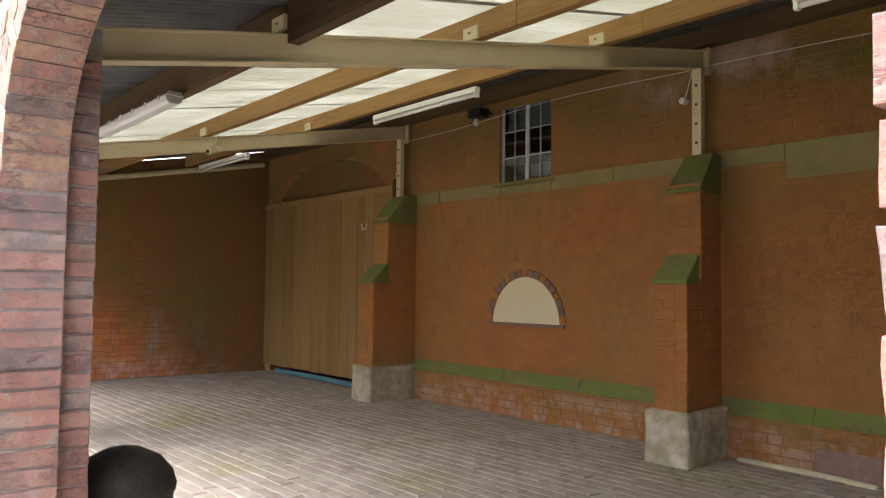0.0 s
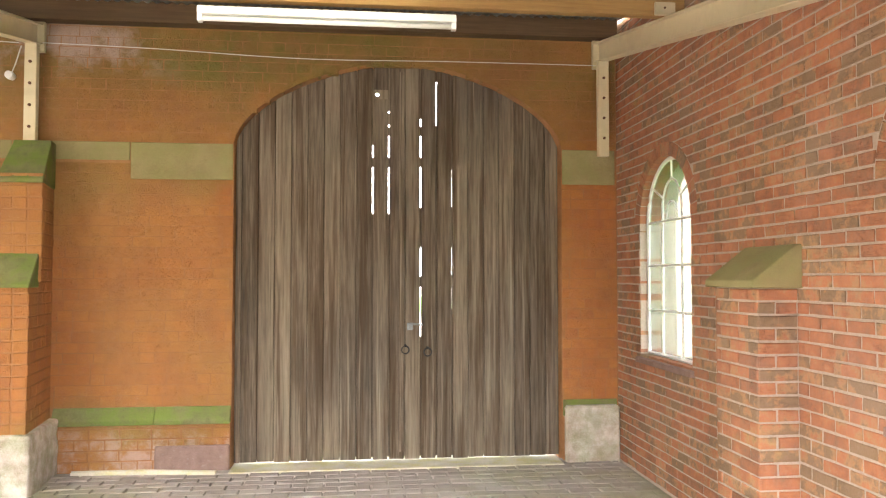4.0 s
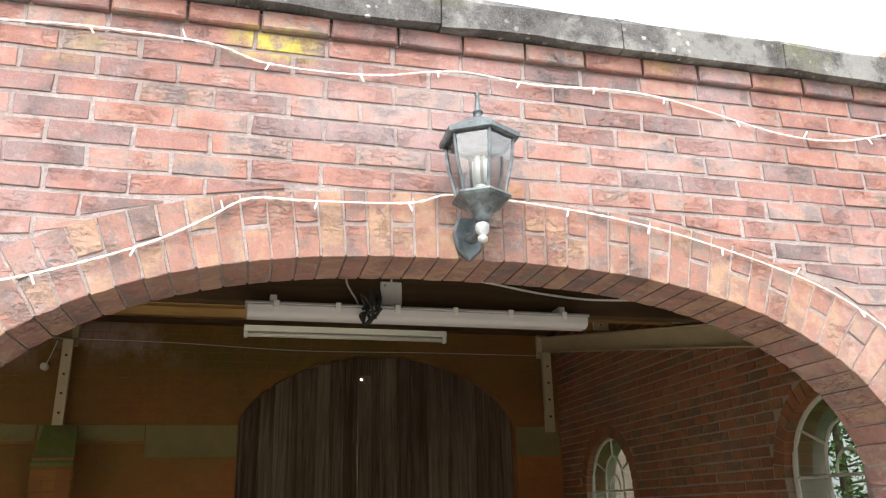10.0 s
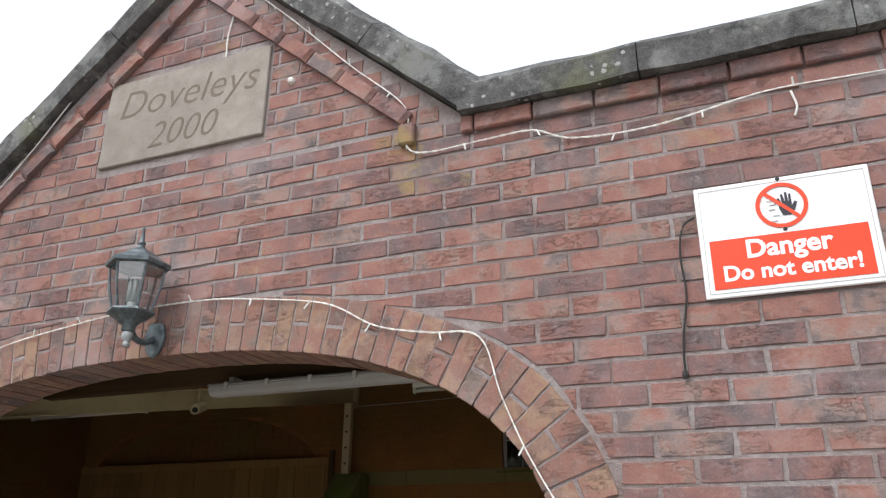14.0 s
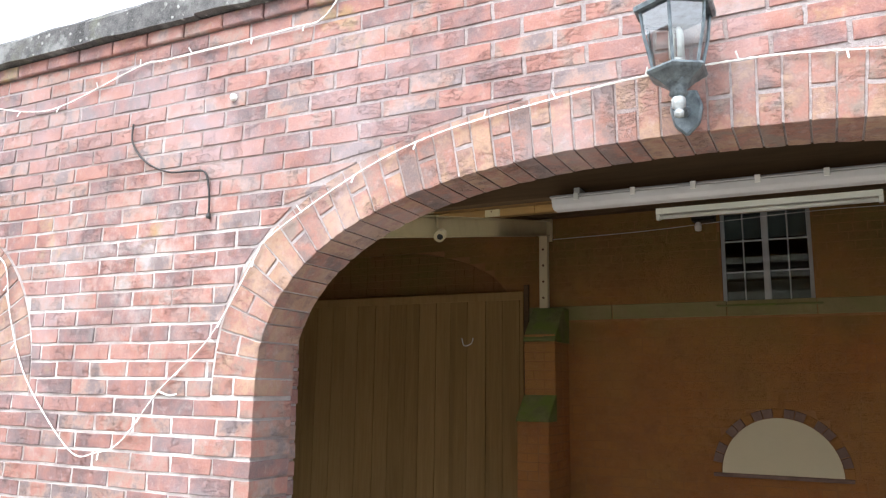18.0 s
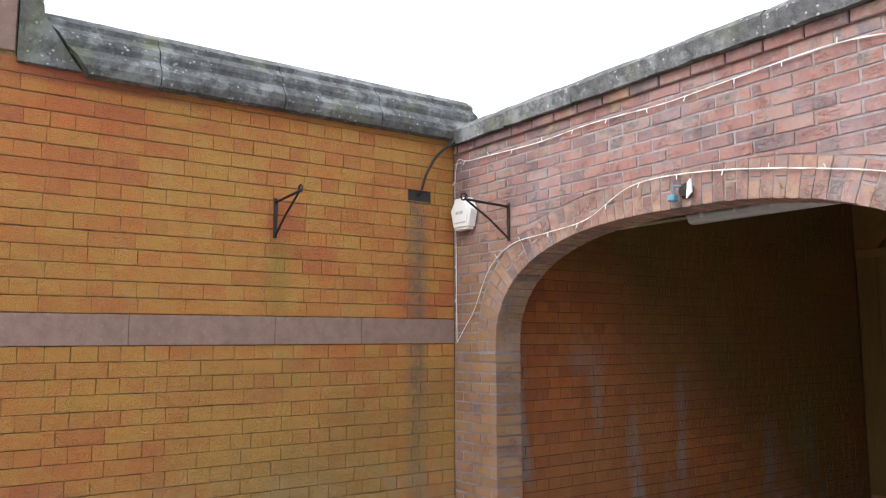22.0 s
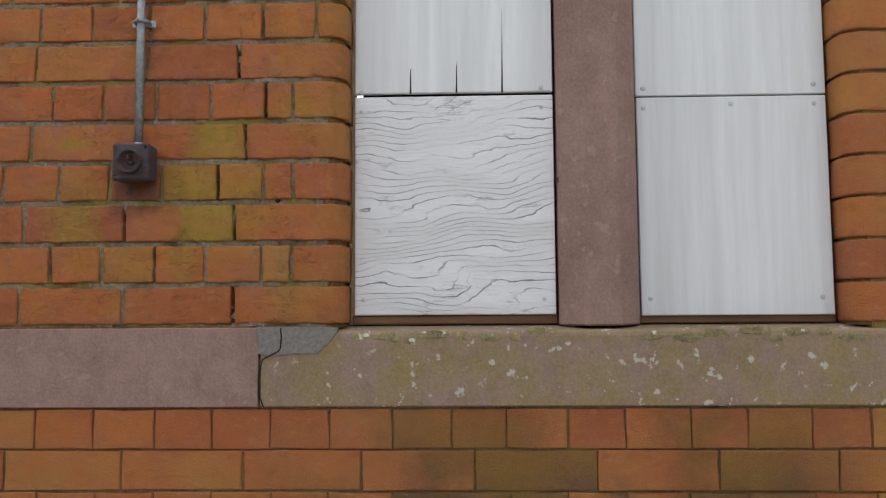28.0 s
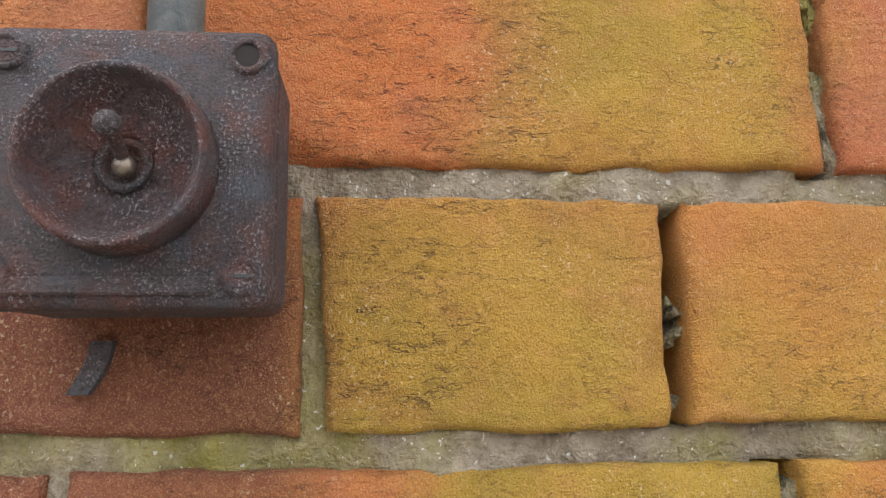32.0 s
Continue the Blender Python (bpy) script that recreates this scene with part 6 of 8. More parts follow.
fairy_string(LOW_C + LOW_B + LOW_A, "white fairy-light cable following the brick arches")
fairy_string(HIGH_C + HIGH_A, "white fairy-light cable under the stone coping and gable")
for pts, lab in ((((6.40, 4.06), (6.395, 3.9), (6.38, 3.80), (6.385, 3.70)), "gable"), (((4.31, 1.735), (4.36, 1.72), (4.40, 1.725)), "pier"), (((8.84, 1.81), (8.855, 1.76), (8.87, 1.70)), "pier"), (((8.42, 3.05), (8.43, 3.0), (8.42, 2.97)), "coping")):
    solo("cable_tail", tube(smooth_line(on_wall(pts), 4), 0.0035, 6), M_WIRE, f"loose white cable tail hanging by the {lab}", "cable", "cable tails")
for u, v in ((4.575, 2.835), (6.71, 3.51)):
    solo("wall_clip", lathe([(0.0, -0.02), (0.012, -0.015), (0.016, 0.0)], 8, "y", (u, 0, v)), M_WIRE, "small white plastic remnant stuck to brick", "clip", "wall clips")


# ---- lanterns ----
def lantern(m):
    """A six-sided glass lantern on a cast wall arm; the wall is at y = 0, the lantern stands out along -y."""
    lp = thing("wall_lantern", "weathered black six-sided glass lantern over the arch", "lantern", "wall lanterns")
    y0 = -0.145
    t0 = math.pi / 6
    part("wall_plate", prism([(-0.035, -0.06), (0.0, -0.10), (0.035, -0.06), (0.045, 0.0), (0.03, 0.055), (-0.03, 0.055), (-0.045, 0.0)], "y", -0.022, -0.001, 0.006), M_LAMP, lp)
    arm = [(0, -0.015, -0.01), (0, -0.06, -0.04), (0, -0.11, -0.035), (0, y0, 0.0)]
    part("arm", tube(smooth_line(arm, 5), 0.013, 10), M_LAMP, lp, smooth=True)
    part("drop_finial", lathe([(0.0, -0.085), (0.012, -0.082), (0.013, -0.066), (0.008, -0.060), (0.018, -0.050), (0.019, -0.028), (0.014, -0.020)], 16, "z", (0, y0, 0)), M_PALELAMP, lp, "pale worn drop finial", smooth=True)
    part("neck", lathe([(0.014, -0.022), (0.024, -0.012), (0.022, 0.002), (0.034, 0.018), (0.046, 0.034)], 16, "z", (0, y0, 0)), M_LAMP, lp, smooth=True)
    part("cup", lathe([(0.03, 0.012), (0.05, 0.030), (0.078, 0.050), (0.084, 0.058), (0.080, 0.066), (0.0, 0.066)], 6, "z", (0, y0, 0), t0), M_LAMP, lp)
    low, high, rl, rh, rm = 0.066, 0.262, 0.066, 0.096, 0.088
    for k in range(6):
        a = t0 + k * math.pi / 3
        b = a + math.pi / 3
        p = [Vector((math.cos(a) * r, y0 + math.sin(a) * r, z)) for r, z in ((rl, low), (rm, low + 0.11), (rh, high))]
        q = [Vector((math.cos(b) * r, y0 + math.sin(b) * r, z)) for r, z in ((rl, low), (rm, low + 0.11), (rh, high))]
        part("glazing_bar", tube(p, 0.0048, 6), M_LAMP, lp)
        bm = bmesh.new()
        vv = [bm.verts.new(v) for v in (p[0], q[0], q[1], p[1], q[2], p[2])]
        bm.faces.new((vv[0], vv[1], vv[2], vv[3]))
        bm.faces.new((vv[3], vv[2], vv[4], vv[5]))
        g = part("pane", bm, M_LAMPGLASS, lp)
        g.visible_shadow = False
    part("roof", lathe([(0.098, 0.256), (0.104, 0.250), (0.113, 0.254), (0.115, 0.268), (0.108, 0.275), (0.066, 0.303), (0.060, 0.312), (0.034, 0.330), (0.020, 0.336), (0.0, 0.338)], 6, "z", (0, y0, 0), t0), M_LAMP, lp)
    part("finial", lathe([(0.022, 0.334), (0.014, 0.345), (0.011, 0.356), (0.015, 0.360), (0.015, 0.365), (0.009, 0.372), (0.005, 0.42), (0.008, 0.428), (0.0, 0.438)], 12, "z", (0, y0, 0)), M_LAMP, lp, smooth=True)
    part("lampholder", lathe([(0.018, 0.066), (0.018, 0.10), (0.014, 0.105), (0.0, 0.105)], 16, "z", (0, y0, 0)), M_WHITE, lp)
    for dx, dy in ((-0.011, -0.011), (0.011, -0.011), (-0.011, 0.011), (0.011, 0.011)):
        part("bulb_tube", tube([(dx, y0 + dy, 0.105), (dx, y0 + dy, 0.19), (dx * 0.6, y0 + dy * 0.6, 0.20)], 0.008, 8), M_BULB, lp, smooth=True)
    lp.matrix_world = m
    return lp


l1 = lantern(pose(10.48, 0, 2.54) @ Matrix.Diagonal((1.0, 1.0, 0.86, 1.0)))
copy_thing(l1, pose(6.225, 0, 2.54))
stub = thing("broken_lamp_bracket", "broken blue and white lamp remains over the third arch", "lamp remains")
part("plate", lathe([(0.0, -0.03), (0.03, -0.028), (0.04, -0.012), (0.042, -0.001)], 12, "y", (2.02, 0, 2.545)), M_IRON, stub)
part("shard", prism([(2.04, 2.50), (2.075, 2.53), (2.07, 2.60), (2.05, 2.58)], "y", -0.035, -0.025), M_WHITE, stub, "white broken edge")
part("connector", box(1.94, -0.06, 2.495, 1.985, -0.02, 2.53, 0.006), M_BLUE, stub, "blue plastic connector")
part("lead", tube(smooth_line([(1.97, -0.04, 2.53), (1.98, -0.05, 2.57), (2.01, -0.03, 2.57)], 4), 0.004, 6), M_BLUE, stub)

# ---- the warning sign ----
sign = thing("warning_sign", "white and red danger do not enter sign on brick", "sign")
X0, X1, Z0, Z1 = 8.125, 8.57, 2.46, 2.79
part("panel", box(X0, -0.012, Z0, X1, -0.004, Z1, 0.003), M_SIGNWHITE, sign)
for a, b, c, d in ((X0 + 0.012, Z1 - 0.014, X1 - 0.012, Z1 - 0.0125), (X0 + 0.012, Z0 + 0.0125, X1 - 0.012, Z0 + 0.014), (X0 + 0.012, Z0 + 0.014, X0 + 0.0135, Z1 - 0.014), (X1 - 0.0135, Z0 + 0.014, X1 - 0.012, Z1 - 0.014)):
    part("border_line", box(a, -0.0132, b, c, -0.0118, d), M_GREYFRAME, sign)
part("red_field", box(X0 + 0.026, -0.0135, Z0 + 0.024, X1 - 0.026, -0.0118, Z0 + 0.165), M_SIGNRED, sign)
SM = lambda x, z: Matrix.Translation((x, -0.0138, z)) @ pose(0, 0, 0, 90, 0, 0)
letters("Danger", 0.072, M_SIGNWHITE, sign, SM((X0 + X1) / 2, Z0 + 0.128), bold=0.0021)
letters("Do not enter!", 0.060, M_SIGNWHITE, sign, SM((X0 + X1) / 2, Z0 + 0.064), bold=0.0018)
cx, cz, rr = (X0 + X1) / 2, Z1 - 0.085, 0.066
part("prohibition_ring", lathe([(rr - 0.011, -0.0148), (rr, -0.0148), (rr, -0.0122), (rr - 0.011, -0.0122), (rr - 0.011, -0.0148)], 48, "y", (cx, 0, cz), cap=False), M_SIGNRED, sign)
bar = box(-rr + 0.008, -0.0150, -0.005, rr - 0.008, -0.0138, 0.005)
bmesh.ops.rotate(bar, cent=(0, 0, 0), matrix=Matrix.Rotation(radians(45), 3, "Y"), verts=bar.verts)
bmesh.ops.translate(bar, vec=(cx, 0, cz), verts=bar.verts)
part("prohibition_bar", bar, M_SIGNRED, sign)
palm = [(0.000, -0.030), (0.020, -0.032), (0.032, -0.018), (0.040, 0.004), (0.034, 0.008), (0.026, -0.004), (0.026, 0.030), (0.021, 0.030), (0.019, 0.006), (0.016, 0.036), (0.011, 0.036), (0.010, 0.006), (0.005, 0.032), (0.000, 0.030), (0.002, 0.004), (-0.005, 0.022), (-0.009, 0.019), (-0.006, -0.012)]
part("pictogram", prism([(cx + a, cz + b) for a, b in palm], "y", -0.0140, -0.0120), M_SIGNBLACK, sign, "black raised palm pictogram")
for k, (a, b) in enumerate(((-0.036, 0.014), (-0.030, 0.002), (-0.034, -0.012), (-0.024, -0.030), (-0.030, -0.046))):
    part("pictogram_line", box(cx + a, -0.0140, cz + b, cx + a + 0.016, -0.0120, cz + b + 0.003), M_GREYFRAME, sign)
for u, v in (((X0 + X1) / 2, Z1 - 0.006), ((X0 + X1) / 2, Z0 + 0.175)):
    part("screw", lathe([(0.006, -0.0125), (0.005, -0.015), (0.0, -0.0155)], 10, "y", (u, 0, v)), M_BLACK, sign)

# ---- the shed: gate wall ----
G = 5.645
GC, GA, GZ, GB, GN = 11.205, 1.365, 2.62, 0.71, 1.7
PC, PA = 1.85, 1.66
SEMI = (6.095, 0.505, 1.03)
UW = (5.67, 6.47, 2.575, 3.50)
wall_gate = solo("wall_gate", body("wall_gate", -0.42, 13.4, -0.1, 4.05, 0.40, 0.0022, GATEW, M_SHED_MORTAR,
                 [(lambda u: -0.1, arch_high(GC, GA, GZ, GB, GN), GC - GA, GC + GA, 24), (lambda u: -0.1, arch_high(PC, PA, GZ, GB, 2.0), PC - PA, PC + PA, 20),
                  (lambda u: UW[2], lambda u: UW[3], UW[0], UW[1], 1)]),
                 M_SHED_MORTAR, "orange brick rear wall of the shed with green algae", "wall", kind="structure")
rng = random.Random(31)
holes = [arch_hole(GC, GA, GZ, GB, GN), arch_hole(PC, PA, GZ, GB, 2.0), rect_hole(UW[0], UW[1], UW[2], UW[3]), rect_hole(SEMI[0] - 0.6, SEMI[0] + 0.6, 1.0, 1.02), arch_hole(SEMI[0], SEMI[1] + 0.08, SEMI[2], SEMI[1] + 0.08, 2.0, SEMI[2])]
courses = []
for k in range(46):
    z0 = 0.0 + k * 0.0845
    if 0.36 < z0 + 0.04 < 0.50 or 2.46 < z0 + 0.04 < 2.62:
        continue
    courses.append((z0, z0 + 0.0845, even(0.0, 13.05, 0.235 if k % 2 else 0.1175, rng.uniform(0.0, 0.2), rng)))
lay(wall_gate, brickwork(courses, holes, 0.005, rng), GATEW, M_SHED, 0.06, 0.0011, 0.0008, rng, single=lambda u, v: 8.6 < u < 9.84 and 0.4 < v < 2.9, cut_depth=0.10)
band = thing("stone_band", "green-stained stone band across the shed wall", "stone band", kind="structure")
for a, b, lo in ((0.0, 0.16, 2.47), (3.55, 4.6, 2.47), (4.6, 5.7, 2.47), (5.7, 6.48, 2.47), (6.48, 7.3, 2.47), (7.3, 8.13, 2.47), (8.13, 9.03, 2.47), (9.03, 9.838, 2.32), (12.572, 13.04, 2.32)):
    part("stone_block", box(a + 0.003, G - 0.006, lo + 0.002, b - 0.003, G + 0.12, 2.618, 0.004), M_BAND, band)
plinth = thing("plinth", "green mossy sloped plinth course over old brick and stone", "plinth", kind="structure")
for a, b in ((3.55, 4.7), (4.7, 5.8), (5.8, 6.9), (6.9, 8.12), (8.47, 9.25), (9.25, 9.838), (12.572, 13.04)):
    part("plinth_stone", prism([(G + 0.05, 0.365), (G - 0.055, 0.365), (G - 0.055, 0.40), (G - 0.004, 0.50), (G + 0.05, 0.50)], "x", a + 0.002, b - 0.002, 0.004), M_GREEN, plinth)
rq = random.Random(8)
for a, b in ((3.55, 8.12), (8.47, 9.838), (12.572, 13.04)):
    q = brickwork([(i * 0.0845, min((i + 1) * 0.0845, 0.365), even(a, b, 0.235 if i % 2 else 0.12, 0.05, rq)) for i in range(5)], [], 0.01, rq)
    stone_rows = part("plinth_brickwork", raw("plinth_brickwork", [], [], M_SHED), M_SHED, plinth)
    lay(stone_rows, q, lambda u, v, w: (u, G - 0.045 + w, v), M_SHED, 0.06, 0.005, 0.004, rq)
    part("plinth_core", box(a, G - 0.036, -0.05, b, G + 0.02, 0.363), M_SHED_MORTAR, plinth)
part("end_block", box(9.26, G - 0.062, -0.03, 9.836, G + 0.02, 0.20, 0.008), M_MAUVE, plinth, "smooth sandstone block beside the gate")
part("end_block", box(12.576, G - 0.10, -0.03, 13.04, G + 0.02, 0.46, 0.02), M_RUBBLE, plinth, "whitened rubble stone beside the gate")
part("kerb", tube([(8.65, G - 0.09, 0.0), (9.2, G - 0.11, 0.005), (9.75, G - 0.16, -0.005)], 0.03, 8), M_YELLOW, plinth, "worn pale kerb strip")

# Half-round boarded opening with a ring of dark bricks.
semi = tagged(new("window_3"), "half-round opening closed with a cream painted board", "window", kind="structure")
arc = [(SEMI[0] + SEMI[1] * math.cos(math.pi * k / 28), SEMI[2] + SEMI[1] * math.sin(math.pi * k / 28)) for k in range(29)]
part("board", prism(arc, "y", G - 0.002, G + 0.02), M_CREAMBOARD, semi)
part("sill", box(SEMI[0] - 0.58, G - 0.03, SEMI[2] - 0.035, SEMI[0] + 0.58, G + 0.02, SEMI[2] - 0.002, 0.004), M_MAUVE, semi)
for k in range(19):
    a0, a1 = math.pi * k / 19 + 0.006, math.pi * (k + 1) / 19 - 0.006
    r0, r1 = SEMI[1] + 0.004, SEMI[1] + 0.085
    q = [(SEMI[0] + r * math.cos(a), SEMI[2] + r * math.sin(a)) for r, a in ((r0, a0), (r1, a0), (r1, a1), (r0, a1))]
    v, f = piece(q, 0.05, 0.004, 0.002, rng, lambda u, v, w: (u, G - 0.014 + w, v))
    part("brick", raw("brick", v, f, M_MAUVE if k % 3 else M_SHED), M_MAUVE, semi)


def buttress(x, label, taper=0.0):
    """A two-stage brick buttress with mossy sloped caps and a rubble foot."""
    bt = thing("buttress", label, "buttress", "shed buttresses")
    w = 0.318
    x0, x1 = x, x + w
    r5 = random.Random(int(x * 7))
    for name, y0, z0, z1 in (("lower_stage", 4.98, 0.42, 1.50), ("upper_stage", 5.19, 1.50, 2.30)):
        lean = lambda y, e=y0: taper * (y - e) / (G - e)
        stage = part(name, prism([(x0 + 0.006, y0 + 0.006), (x1 - 0.006, y0 + 0.006), (x1 - 0.006 - taper, G + 0.02), (x0 + 0.006, G + 0.02)], "z", z0, z1), M_SHED_MORTAR, bt)
        rows = []
        n = round((z1 - z0) / 0.0845)
        h = (z1 - z0) / n
        front = brickwork([(z0 + i * h, z0 + (i + 1) * h, even(x0, x1, 0.21 if i % 2 else 0.105, 0.0)) for i in range(n)], [], 0.009, r5)
        lay(stage, front, lambda u, v, ww, e=y0: (u, e + ww, v), M_SHED, 0.05, 0.004, 0.003, r5)
        for xs, sg in ((x0, 1), (x1, -1)):
            side = brickwork([(z0 + i * h, z0 + (i + 1) * h, even(y0, G, 0.12 if i % 2 else 0.235, 0.0)) for i in range(n)], [], 0.009, r5)
            lay(stage, side, lambda u, v, ww, e=xs, s=sg: (e + s * ww - (lean(u) if s < 0 else 0.0), u, v), M_SHED, 0.05, 0.004, 0.003, r5)
    for y0, y1, z0, z1 in ((4.98, 5.20, 1.47, 1.715), (5.19, 5.47, 2.24, 2.59)):
        cap = prism([(y0 - 0.022, z0 - 0.012), (y0 - 0.022, z0 + 0.012), (y1, z1), (G if z0 > 2 else y1 + 0.01, z1), (G if z0 > 2 else y1 + 0.01, z0 - 0.012)], "x", x0 - 0.008, x1 + 0.008, 0.006)
        for v in cap.verts:
            if v.co.x > x + 0.2:
                v.co.x -= taper * max(0.0, v.co.y - y0) / (G - y0)
        part("cap", cap, M_GREEN, bt, "green moss-covered sloped stone cap")
    foot = box(x0 - 0.05, 4.92, -0.03, x1 + 0.045, G, 0.43, 0.025, 2)
    bmesh.ops.subdivide_edges(foot, edges=foot.edges[:], cuts=3, use_grid_fill=True)
    for v in foot.verts:
        v.co.x -= taper * max(0.0, v.co.y - 4.92) if v.co.x > x + 0.2 else 0.0
        v.co += Vector((noise.noise(v.co * 8), noise.noise(v.co * 8 + Vector((7, 0, 0))), 0)) * 0.02
    part("foot", foot, M_RUBBLE, bt, "whitened rubble stone foot")
    return bt


buttress(8.222, "orange brick buttress with mossy caps beside the gate", 0.09)
buttress(3.82, "orange brick buttress with mossy caps beside the plywood")

# Big double gate.
gate = thing("wooden_gate", "tall weathered double timber gate, closed, with daylight gaps", "gate")
rng = random.Random(41)
GY = G + 0.10
u, k = GC - GA + 0.006, 0
high = arch_high(GC, GA, GZ, GB, GN)
leafs = [part("left_leaf", box(GC - GA + 0.02, GY + 0.046, 0.35, GC - 0.01, GY + 0.076, 0.50), M_GATE, gate), part("right_leaf", box(GC + 0.01, GY + 0.046, 0.35, GC + GA - 0.02, GY + 0.076, 0.50), M_GATE, gate)]
for z, tall in ((1.46, 0.07), (1.81, 0.24), (2.475, 0.07), (2.745, 0.065)):
    for i, (a, b) in enumerate(((GC - GA + 0.02, GC - 0.01), (GC + 0.01, GC + GA - 0.02))):
        part("ledge", box(a, GY + 0.046, z, b, GY + 0.076, z + tall), M_GATE, leafs[i])
MEET, PITCH = 11.24, 0.1345
SLOTS = {-2: [(2.07, 2.465), (2.55, 2.65)], -1: [(2.07, 2.465), (2.55, 2.735), (2.81, 2.83), (2.93, 2.945)], 1: [(1.03, 1.45), (1.54, 1.785), (2.125, 2.475), (2.553, 2.74), (2.82, 2.885)],
         2: [(2.83, 3.205)], 3: [(1.26, 1.53), (1.56, 1.785), (2.13, 2.45)]}


def knot_board(a, b, z0, z1, c, r, y):
    """A short length of board with a round knot hole right through it."""
    bm = bmesh.new()
    rim = []
    for i in range(24):
        t = 2 * math.pi * (i + 0.5) / 24
        cx_, sx_ = math.cos(t), math.sin(t)
        far = min((b - c[0]) / cx_ if cx_ > 0 else (a - c[0]) / cx_, (z1 - c[1]) / sx_ if sx_ > 0 else (z0 - c[1]) / sx_)
        rim.append([bm.verts.new((c[0] + cx_ * d, yy, c[1] + sx_ * d)) for d, yy in ((r, y), (far, y), (far, y + 0.026), (r, y + 0.026))])
    for p, q in zip(rim, rim[1:] + rim[:1]):
        for i in range(4):
            bm.faces.new((p[i], q[i], q[(i + 1) % 4], p[(i + 1) % 4]))
    return bm


for k in range(-11, 11):
    a, b = max(MEET + k * PITCH, GC - GA + 0.006), min(MEET + (k + 1) * PITCH, GC + GA - 0.006)
    if b - a < 0.02:
        continue
    leaf = leafs[0 if k < 0 else 1]
    wide = k + 1 in SLOTS
    aa = a + (0.006 if k in SLOTS else rng.uniform(0.001, 0.003))
    bb = b - (0.006 if wide else rng.uniform(0.001, 0.003))
    bot = 0.012 + rng.uniform(0.0, 0.008)
    yo = GY + rng.uniform(-0.008, 0.008)
    ov = [(aa, bot), (bb, bot), (bb, high(bb) - 0.004), ((aa + bb) / 2, high((aa + bb) / 2) - 0.004), (aa, high(aa) - 0.004)]
    if k == -2:
        hole = (aa + 0.028, 3.08)
        part("board", prism([(aa, bot), (bb, bot), (bb, 3.04), (aa, 3.04)], "y", yo, yo + 0.026), M_GATE, leaf)
        part("board", prism([(aa, 3.12), (bb, 3.12), *ov[2:]], "y", yo, yo + 0.026), M_GATE, leaf)
        part("knot_board", knot_board(aa, bb, 3.04, 3.12, hole, 0.016, yo), M_GATE, leaf, "length of board with a round knot hole")
    else:
        part("board", prism(ov, "y", yo, yo + 0.026, 0.004), M_GATE, leaf)
    # cover strips behind the joints, broken where daylight shows
    cuts = [0.03] + [z for s in SLOTS.get(k + 1, []) for z in s] + [high(b) - 0.004]
    for z0, z1 in zip(cuts[::2], cuts[1::2]):
        part("cover_strip", box(b - 0.026, GY + 0.036, z0, b + 0.02, GY + 0.044, z1), M_GATE, leaf)
    if wide:
        # an unseen upright added behind the boards blocks the slot's daylight from one side
        part("frame_upright", box(b + 0.023, GY + 0.20, 0.05, b + 0.10, GY + 0.24, SLOTS[k + 1][-1][1] + 0.03), M_GATE, leaf)
for x0 in (GC - GA + 0.001, GC + GA - 0.041):
    part("hanging_stile", box(x0, GY + 0.036, 0.012, x0 + 0.04, GY + 0.075, 2.75), M_GATE, leafs[0 if x0 < GC else 1])
part("middle_post", box(MEET - 0.05, GY - 0.030, 0.08, MEET - 0.003, GY - 0.010, 3.27, 0.003), M_GATE, leafs[0], "dark cover strip where the leaves meet")
for x, z in ((MEET + 0.005, 0.925), (MEET + 0.194, 0.905)):
    ring = part("ring_handle", lathe([(0.026, -0.005), (0.034, -0.007), (0.038, 0.0), (0.034, 0.006), (0.026, 0.005), (0.026, -0.005)], 20, "y", (x, GY - 0.025, z), cap=False), M_IRON, gate, "round iron ring handle")
    part("ring_plate", lathe([(0.0, -0.012), (0.012, -0.010), (0.014, 0.0)], 12, "y", (x, GY - 0.012, z + 0.034)), M_IRON, ring)
latch = part("latch", box(MEET + 0.02, GY - 0.03, 1.09, MEET + 0.07, GY - 0.012, 1.15, 0.003), M_CONDUIT, gate, "pale steel lever latch")
part("lever", tube([(MEET + 0.04, GY - 0.04, 1.145), (MEET + 0.15, GY - 0.045, 1.135)], 0.008, 8), M_CONDUIT, latch)
solo("gate_threshold", box(GC - GA + 0.004, 5.47, -0.03, GC + GA - 0.03, G + 0.5, 0.008, 0.006), M_YELLOW, "bright stone threshold under the gate with yellow lichen", "step", kind="structure")
reveal = thing("gate_arch_ring", "thin ring of orange bricks over the gate", "arch", kind="structure")
prev = None
for k in range(41):
    uu = GC - GA * math.cos(math.pi * k / 40)
    p = (uu, high(uu))
    if prev:
        d = Vector((p[0] - prev[0], p[1] - prev[1]))
        if d.length > 1e-4:
            nn = Vector((-d.y, d.x)).normalized() * 0.045
            q = [prev, p, (p[0] + nn.x, p[1] + nn.y), (prev[0] + nn.x, prev[1] + nn.y)]
            v, f = piece(q, 0.10, 0.004, 0.001, rng, lambda u, v, w: (u, G - 0.006 + w, v))
            part("brick", raw("brick", v, f, M_SHED), M_SHED, reveal)
    prev = p

